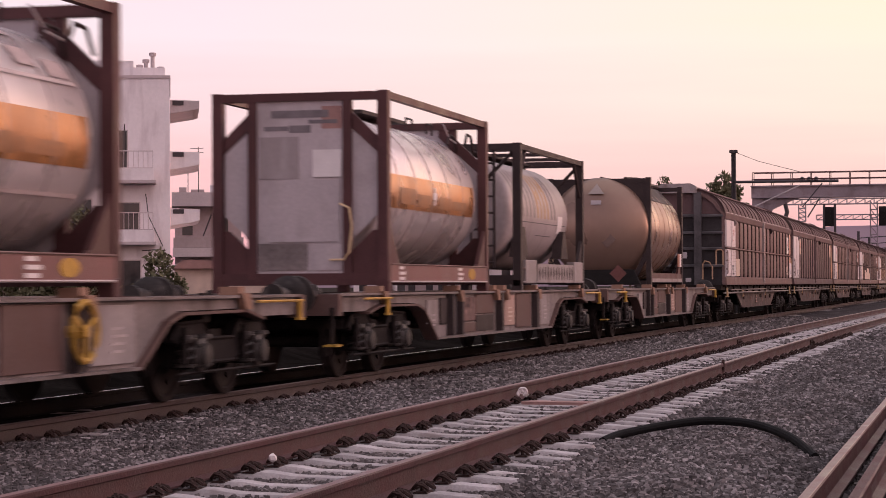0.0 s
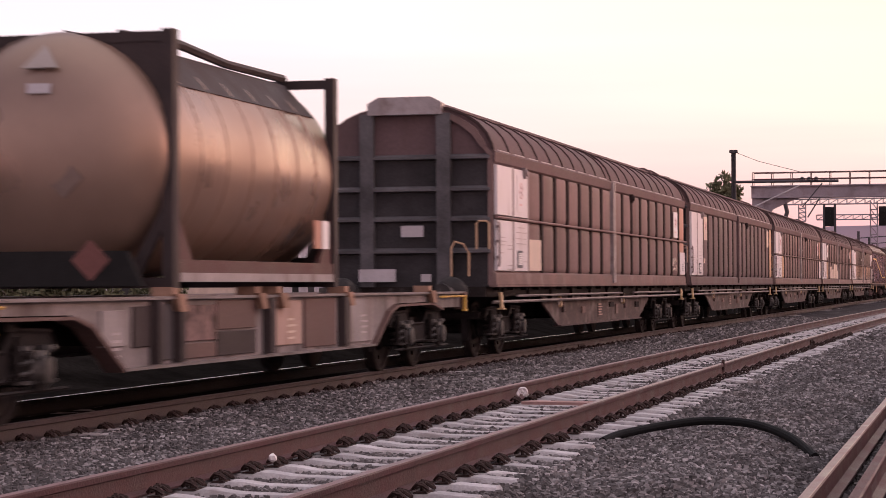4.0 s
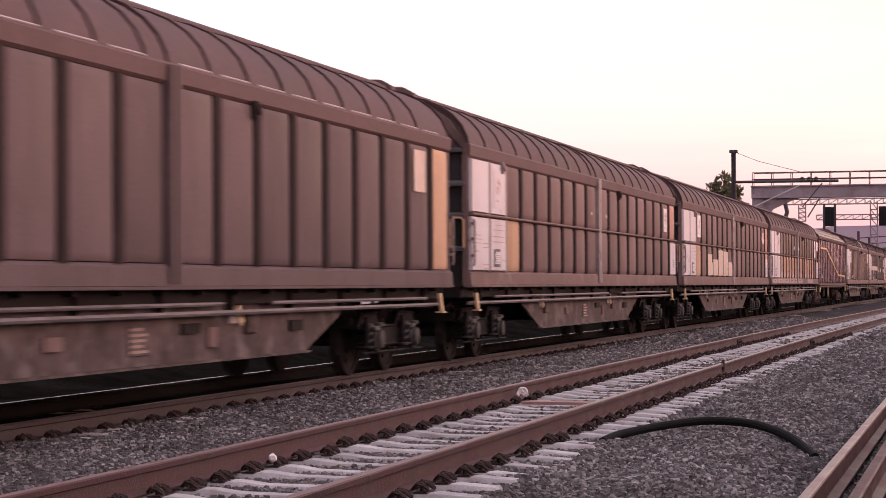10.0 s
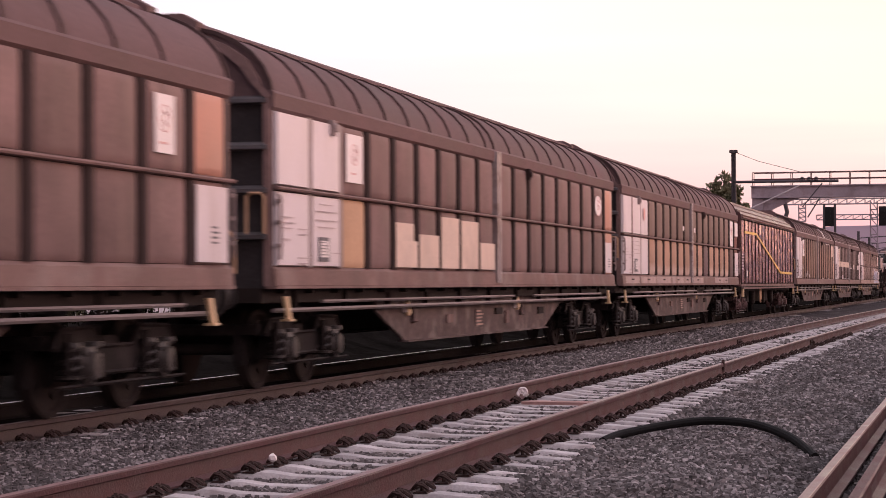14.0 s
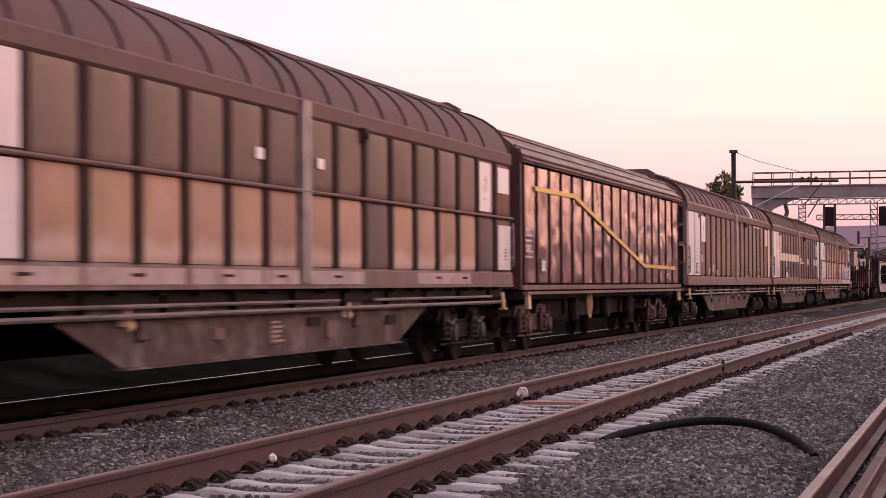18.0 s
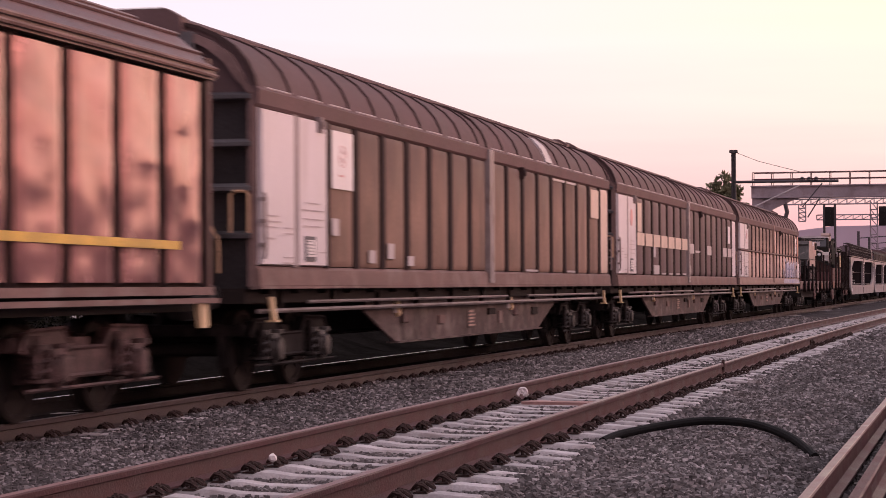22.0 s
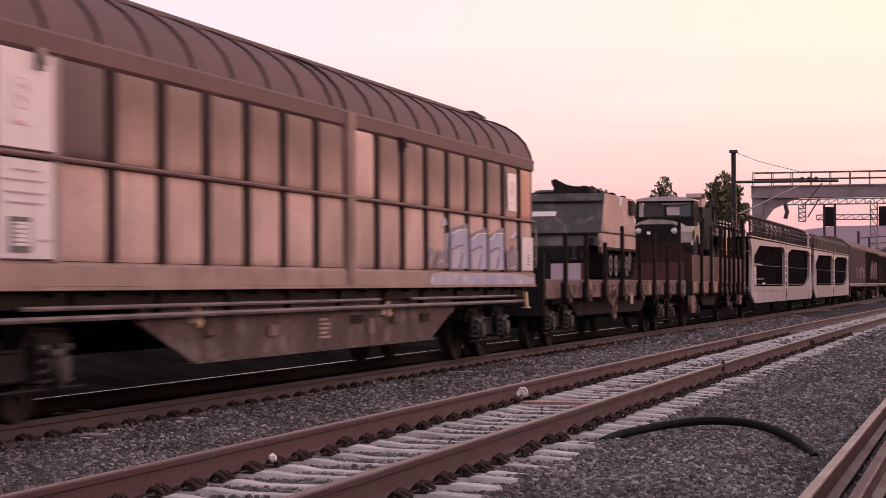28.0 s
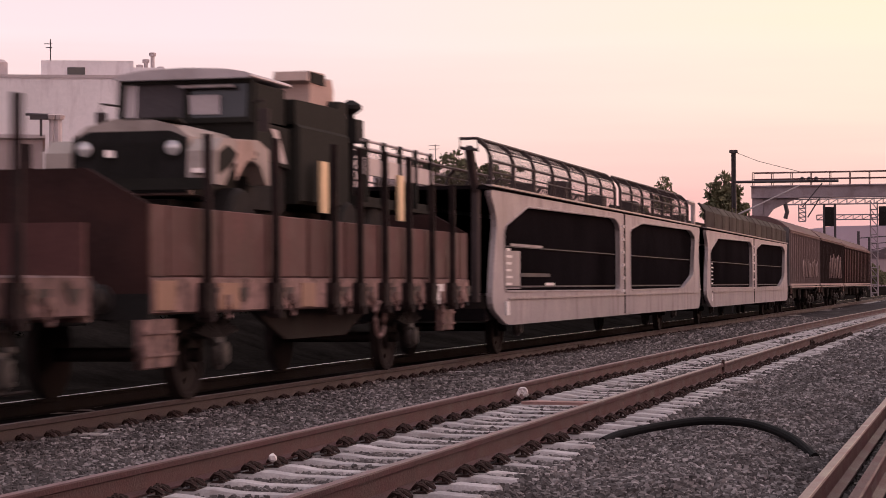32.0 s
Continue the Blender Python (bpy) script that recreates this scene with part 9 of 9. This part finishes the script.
tree(145.7, 35.1, 6.9, [(-1.3, 0, 9.2, 0.6, 0.7), (-2.0, 0, 9.5, 0.4, 0.6), (-0.2, 0.3, 9.7, 0.6, 0.8), (0.9, 0, 9.2, 0.8, 0.7), (0.3, -0.2, 8.2, 1.0, 0.8), (1.6, 0, 8.4, 0.7, 0.8), (-1.2, 0.1, 8.3, 0.6, 0.6), (2.5, 0.2, 8.9, 0.7, 0.7), (3.4, 0, 8.4, 0.7, 0.7), (2.4, -0.2, 7.5, 1.0, 0.8), (4.3, 0, 7.7, 0.55, 0.8), (3.4, 0, 6.9, 0.8, 0.8), (4.7, 0, 9.0, 0.3, 0.7), (0.4, 0, 10.15, 0.3, 0.7)], "broad dark tree with an open crown", 3900, 0.16, 3)
tree(149.2, 21.2, 5.0, [(0, 0, 7.9, 0.55, 0.9), (0.4, 0, 7.2, 0.5, 0.8), (-0.45, 0, 7.3, 0.5, 0.8), (0, 0, 6.5, 0.7, 0.8)], "thin tree with a ragged crown", 700, 0.14, 4, 0.1)
tree(152.0, 24.0, 4.5, [(0, 0, 6.5, 0.6, 0.7), (0.7, 0, 6.2, 0.6, 0.7), (-0.8, 0, 6.1, 0.6, 0.7)], "low dark tree crown behind the wagons", 900, 0.15, 5, 0.1)
tree(130.0, 14.9, 3.0, [(0, 0, 7.1, 0.55, 1.1), (-0.55, 0, 6.5, 0.6, 1.0), (0.5, 0, 6.4, 0.6, 1.0), (0, 0, 5.7, 0.9, 0.9), (-0.8, 0, 5.4, 0.6, 0.9), (0.8, 0, 5.3, 0.7, 0.9), (0, 0, 4.6, 0.9, 0.9)], "dark pine beside the line", 3200, 0.16, 6)
tree(56.5, 24.4, 1.2, [(0, 0, 2.4, 0.5, 1.2), (-0.45, 0, 1.8, 0.55, 1.1), (0.5, 0, 1.9, 0.55, 1.1), (0, 0, 1.1, 0.8, 0.9), (-0.8, 0, 0.9, 0.5, 0.9), (0.9, 0, 1.0, 0.5, 0.9), (0.3, 0, 3.0, 0.3, 1.3)], "olive-green shrub tree by the fence", 3800, 0.10, 7, 0.08)
tree(56.0, 25.9, 0.7, [(0, 0, 1.6, 0.5, 1.0), (0.4, 0, 1.0, 0.5, 0.9), (-0.5, 0, 1.0, 0.6, 0.9)], "olive-green shrub by the fence", 1500, 0.09, 8, 0.05, "bush")
tree(58.6, 22.6, 0.7, [(0, 0, 1.7, 0.4, 1.3), (0.35, 0, 1.1, 0.45, 1.0), (-0.4, 0, 0.9, 0.45, 1.0), (-0.9, 0, 0.6, 0.35, 0.9)], "olive-green shrub by the fence", 1500, 0.09, 9, 0.05, "bush")

# added near-black scrub along the far side, darkening the view under the wagons
rs = random.Random(31)
lobes = [(x + rs.uniform(-0.4, 0.4), y, verge_height(x, y) + rs.uniform(-0.1, 0.1), rs.uniform(0.12, 0.32), 0.9) for x in [14 + 0.8 * k for k in range(150)] for y in (rs.uniform(15.8, 16.4), rs.uniform(16.4, 17.4)) if rs.random() < 0.6]
tagged(new("scrub", leaf_cloud("scrub", lobes, 26000, 0.045, 77, "weeds")), "near-black scrub added to darken the view under the wagons", "scrub", kind="stuff")

# catenary mast beside the main track
mast = thing("catenary_mast", pose(112.2, 12.38, 0), "dark steel catenary mast with a long cantilever", "mast")
bm = B()
for s in (-1, 1):
    box(bm, -0.11, 0.11, s * 0.09 - 0.02, s * 0.09 + 0.02, G0, 7.86)
for k in range(14):
    box(bm, -0.09, 0.09, -0.09, 0.09, 0.3 + 0.55 * k, 0.36 + 0.55 * k)
box(bm, -0.02, 0.02, -0.09, 0.09, 5.0, 7.86)
part("post", bm, M["darkgrey"], mast)
part("cap", box(B(), -0.18, 0.18, -0.2, 0.2, 7.78, 7.92), M["darkgrey"], mast)
part("cantilever", tube(B(), [(0, 0, 6.30), (0.3, -5.2, 6.30)], 0.07, 8), M["darkgrey"], mast, "long horizontal arm")
part("stay", tube(B(), [(0, -0.05, 4.6), (0.2, -3.3, 6.1)], 0.045, 6), M["ingray"], mast, "pale slanting stay")
for y in (-3.4, -3.75, -4.1):
    bm = B()
    lathe(bm, [(6.28, 0.05), (6.34, 0.11), (6.4, 0.06), (6.46, 0.11), (6.52, 0.04)], "z", 10, (0.2, y, 0))
    part("insulator", bm, M["darkgrey"], mast)
part("drop_bracket", tube(B(), [(0.2, -4.4, 6.2), (0.25, -3.4, 5.0)], 0.03, 5), M["darkgrey"], mast)
part("wire", tube(B(), [(0, 0, 7.84), (0.2, -1.2, 7.35), (0.3, -3.4, 6.75)], 0.012, 4), M["mesh"], mast, "thin wire")

# footbridge-like signal gantry
gan = thing("signal_gantry", pose(181.0, 0, 0), "grey steel signal gantry with a railed walkway", "gantry")
bm = B()
box(bm, -0.6, 0.6, -22, 18.5, 8.15, 9.0)
box(bm, -0.75, 0.75, -22, 18.55, 9.0, 9.1)
box(bm, -0.72, 0.72, -22, 18.5, 8.08, 8.16)
part("beam", bm, M["gantry"], gan, "deep grey box beam")
for y in (18.0, -21.5):
    s = -1 if y > 0 else 1
    part("leg", box(B(), -0.5, 0.5, y - 0.45, y + 0.45, G0, 8.1), M["gantry"], gan)
    bm = B()
    prism(bm, [(y + s * 0.45, 6.2), (y + s * 1.2, 7.2), (y + s * 2.6, 7.85), (y + s * 3.4, 8.08), (y + s * 0.45, 8.08)], -0.3, 0.3)
    part("haunch", bm, M["gantry"], gan)
for k in range(26):
    y = 18.4 - k * 1.55
    for x in (-0.7, 0.7):
        part("rail_post", box(B(), x - 0.03, x + 0.03, y - 0.03, y + 0.03, 9.1, 10.15), M["maroon"], gan)
for z in (9.62, 10.15):
    for x in (-0.7, 0.7):
        part("handrail", tube(B(), [(x, 18.4, z), (x, -21, z)], 0.035, 5), M["maroon"], gan)


def lattice(bm, a, b, depth, n, r=0.05):
    a, b = Vector(a), Vector(b)
    up = Vector((0, 0, depth)) if abs((b - a).normalized().z) < 0.7 else Vector((0, depth, 0))
    tube(bm, [a, b], r, 4)
    tube(bm, [a + up, b + up], r, 4)
    for k in range(n):
        p, q = a + (b - a) * k / n, a + (b - a) * (k + 1) / n
        tube(bm, [p, q + up], r * 0.6, 4)
        tube(bm, [p, p + up], r * 0.8, 4)


por = thing("lattice_portal", pose(232.0, 0, 0), "dark lattice portal carrying colour-light signals", "gantry")
bm = B()
lattice(bm, (0, 20.4, 9.35), (0, -20, 9.35), 0.55, 44, 0.07)
part("upper_truss", bm, M["gantry"], por)
bm = B()
lattice(bm, (0.5, 17.1, 7.75), (0.5, -20, 7.75), 0.5, 40, 0.06)
part("lower_truss", bm, M["gantry"], por)
for y, z0, z1 in ((18.2, 7.6, 9.4), (10.9, -0.7, 9.6)):
    bm = B()
    lattice(bm, (0, y, z0), (0, y, z1), 0.7, 12 if z0 < 0 else 4, 0.07)
    part("lattice_post", bm, M["gantry"], por)
for y in (16.3, 15.2, -8):
    part("post", box(B(), -0.12, 0.12, y - 0.12, y + 0.12, G0, 9.4), M["darkgrey"], por)
for y in (15.75, 10.3):
    sg = part("signal_head", box(B(), -0.3, 0.1, y - 0.45, y + 0.45, 7.05, 9.05), M["rubber"], por, "black signal head")
    for z in (7.5, 8.05, 8.6):
        part("hood", lathe(B(), [(-0.55, 0.17), (-0.3, 0.17)], "x", 12, (0, y, z)), M["rubber"], sg)
part("insulator", tube(B(), [(0, 20.3, 9.5), (0, 20.1, 8.6), (0, 20.3, 7.9)], 0.22, 8), M["darkgrey"], por)
part("stay", tube(B(), [(0, 18.0, 8.0), (0, 16.0, 11.2)], 0.07, 5), M["darkgrey"], por)
for x, y in ((262, 14.5), (300, 15.2), (262, 3.0), (340, 16)):
    pl = thing("line_pole", pose(x, y, 0), "distant dark catenary pole beside the line", "mast", "distant poles")
    part("post", box(B(), -0.15, 0.15, -0.15, 0.15, G0, 7.2), M["darkgrey"], pl)
    part("arm", tube(B(), [(0, 0, 6.4), (0, -3.2, 6.6)], 0.06, 5), M["darkgrey"], pl)

# distance: hill ridge and town
rh = random.Random(8)
bm = B()
prof = [(-1400, -20)]
for k in range(81):
    y = -1400 + 40 * k
    z = 52 + 26 * math.exp(-((y - 150) / 170) ** 2) + 38 * math.exp(-((y + 700) / 500) ** 2) + 18 * math.exp(-((y - 1100) / 400) ** 2) + 4 * noise.noise((y * 0.01, 0, 0))
    prof.append((y, z if y < 480 else max(12, z - (y - 480) * 0.12)))
prof.append((1800, -20))
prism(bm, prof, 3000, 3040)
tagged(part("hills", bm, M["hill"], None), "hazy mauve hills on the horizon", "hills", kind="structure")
for k in range(46):
    x = rh.uniform(420, 900)
    a = math.tan(radians(rh.uniform(1.6, 6.0)))
    w, hh = rh.uniform(6, 14), rh.uniform(4, 9) * (x / 600) ** 0.5
    hs = tagged(at_pose(new("distant_house"), pose(x, x * a, 0)), "small hazy house in the distance", "house", "distant houses")
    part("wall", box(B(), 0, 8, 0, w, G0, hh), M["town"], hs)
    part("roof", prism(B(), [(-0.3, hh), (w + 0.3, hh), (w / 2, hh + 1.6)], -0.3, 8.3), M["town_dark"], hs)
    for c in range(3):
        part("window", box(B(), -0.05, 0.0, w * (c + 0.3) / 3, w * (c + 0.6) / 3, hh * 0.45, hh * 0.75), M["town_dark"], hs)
for k in range(14):
    x = rh.uniform(280, 420)
    a = math.tan(radians(rh.uniform(2.2, 4.6)))
    tree(x, x * a, 2.0, [(0, 0, 2.6, 1.6, 0.8), (1.4, 0, 2.0, 1.4, 0.8), (-1.5, 0, 1.8, 1.3, 0.8)], "dark bush in the distance", 260, 0.35, 20 + k, 0.1, "bush")

# ---- small things on the ballast ----
hose = thing("cable", pose(0, 0, 0), "thick black rubber cable across the ballast", "cable")
HP = [(18.32, 3.13, -0.15), (18.55, 3.05, -0.115), (18.8, 2.92, -0.09), (19.05, 2.72, -0.06), (19.2, 2.45, -0.03), (19.1, 2.2, -0.02), (18.8, 1.95, -0.02), (18.45, 1.75, -0.04), (18.1, 1.6, -0.065), (17.8, 1.49, -0.09), (17.45, 1.38, -0.13), (17.1, 1.27, -0.18)]
HP = [tuple(sum(Vector(HP[min(max(k + d, 0), len(HP) - 1)])[c] * wt_ for d, wt_ in zip((-1, 0, 1, 2), (-0.5 * q + q * q - 0.5 * q ** 3, 1 - 2.5 * q * q + 1.5 * q ** 3, 0.5 * q + 2 * q * q - 1.5 * q ** 3, 0.5 * q ** 3 - 0.5 * q * q))) for c in range(3)) for k in range(len(HP) - 1) for q in (0, 0.25, 0.5, 0.75)]
part("sheath", tube(B(), HP, 0.036, 10), M["hose"], hose, "", True)
RAG = 0.72
bag = thing("plastic_rag", pose(23.75, 4.93, ZM - 0.13), "crumpled white plastic scrap against the rail", "litter")
bm = B()
tube(bm, [(0.0, 0.02 - 0.085 * math.sin(a) * (1 - 0.09 * a), 0.085 - 0.06 * math.cos(a) * (1 - 0.08 * a)) for a in [0.2 + k * 0.42 for k in range(16)]], 0.026, 7, r_end=0.014)
tube(bm, [(-0.03, 0.09, 0.02), (0.0, 0.07, 0.07), (-0.01, 0.02, 0.10), (0.02, -0.05, 0.05)], 0.034, 7, r_end=0.018)
tube(bm, [(0.01, -0.05, 0.07), (0.0, -0.07, 0.03), (-0.01, -0.04, 0.0)], 0.016, 6)
for v in bm.verts:
    v.co += 0.016 * Vector((noise.noise(v.co * 23), noise.noise(v.co * 23 + Vector((5, 0, 0))), noise.noise(v.co * 23 + Vector((0, 7, 0)))))
for v in bm.verts:
    v.co *= RAG
part("scrap", bm, M["plastic"], bag, "", True)
rock = thing("white_stone", pose(14.7, 4.83, ZM - 0.10), "small pale angular stone on the track", "stone")
bm = B()
bmesh.ops.create_icosphere(bm, subdivisions=1, radius=0.036)
for v in bm.verts:
    v.co *= 1 + 0.3 * noise.noise(v.co * 30)
part("stone", bm, M["plastic"], rock)
pk = thing("wood_plank", pose(21.9, 4.05, ZM - 0.11, 0, 0, 78), "reddish wooden plank lying between the rails", "plank")
part("board", box(B(), -0.50, 0.50, -0.13, 0.13, 0, 0.03), M["plank"], pk)
st = thing("marker_peg", pose(30.4, 3.52, -0.14), "short pale peg at the rail's foot", "peg")
part("peg", box(B(), -0.02, 0.02, -0.02, 0.02, 0, 0.26), M["pocket"], st)


# ---- crushed stone, nearest stretch as loose stones ----
def stones(name, x0, x1, per_m2, size, seed, mat="stones", y0=0.2, y1=5.45):
    r = np.random.default_rng(seed)
    area = (x1 - x0) * (y1 - y0)
    n = int(area * per_m2)
    x, y = r.uniform(x0, x1, n), r.uniform(y0, y1, n)
    keep = (y > x * 0.03) & (y < x * 0.50) & (np.abs(y - (YC - 0.7535)) > 0.1) & (y < YC - 0.62)
    for yr in (YM - 0.7535, YM + 0.7535, YR, YR - 0.265):
        keep &= np.abs(y - yr) > 0.085
    phase = np.abs(((x - 9.05 + 0.3) % 0.6) - 0.3)
    keep &= ~((np.abs(y - YM) < 1.27) & (phase < 0.122))
    x, y = x[keep], y[keep]
    n = len(x)
    z = np.array([bank(a, b) for a, b in zip(x, y)])
    base = np.array([(-1, -1, -1), (1, -1, -1), (1, 1, -1), (-1, 1, -1), (-0.8, -0.8, 0.9), (0.8, -0.8, 0.9), (0.8, 0.8, 0.9), (-0.8, 0.8, 0.9)], float) * 0.5
    tris = np.array([(0, 2, 1), (0, 3, 2), (4, 5, 6), (4, 6, 7), (0, 1, 5), (0, 5, 4), (1, 2, 6), (1, 6, 5), (2, 3, 7), (2, 7, 6), (3, 0, 4), (3, 4, 7)])
    s = size * (0.55 + 0.9 * r.random(n) ** 1.6)
    v = base[None] * (1 + 0.55 * (r.random((n, 8, 3)) - 0.5)) * s[:, None, None] * (1 + 0.5 * (r.random((n, 1, 3)) - 0.5))
    a, b = r.uniform(0, 2 * np.pi, n), r.uniform(-0.9, 0.9, n)
    ca, sa, cb, sb = np.cos(a)[:, None], np.sin(a)[:, None], np.cos(b)[:, None], np.sin(b)[:, None]
    vx, vz = v[..., 0] * cb + v[..., 2] * sb, -v[..., 0] * sb + v[..., 2] * cb
    wx, wy = vx * ca - v[..., 1] * sa, vx * sa + v[..., 1] * ca
    co = np.stack([wx + x[:, None], wy + y[:, None], vz + (z + s * (0.10 + 0.40 * r.random(n)))[:, None]], -1).reshape(-1, 3)
    me = bpy.data.meshes.new(name)
    faces = (tris[None] + 8 * np.arange(n)[:, None, None]).reshape(-1, 3)
    me.from_pydata(co.tolist(), [], faces.tolist())
    me.materials.append(M[mat])
    tagged(new(name, me), "loose dark grey crushed ballast stones" if mat == "stones" else "darker ballast stones beside the main track", "stones", kind="stuff")


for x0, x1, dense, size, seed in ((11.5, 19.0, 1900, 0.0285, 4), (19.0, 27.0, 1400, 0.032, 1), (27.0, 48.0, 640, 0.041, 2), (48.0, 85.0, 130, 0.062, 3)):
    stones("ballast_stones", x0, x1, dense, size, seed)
    # darker stones along the nearer stretch of the main track
    stones("ballast_stones", x0, x1, dense, size, seed + 10, "stones_dark" if x1 < 30 else "stones", 5.45, 8.3)


# ---- motion: the whole train rolls towards the camera, wheels turning ----
def motions():
    times = [float(k) for k in range(33)]
    for ob, u, z in MOVING:
        walk(ob, [(t, pose(u - advance(t), YC, z)) for t in times])
    steps = [k / 15 for k in range(481)]
    turn = [-math.degrees((advance(t) - advance(0.0)) / 0.456) for t in steps]
    for ob, x, y in WHEELS:
        walk(ob, [(t, pose(x, y, 0.456, 0, a, 0)) for t, a in zip(steps, turn)])


motions()
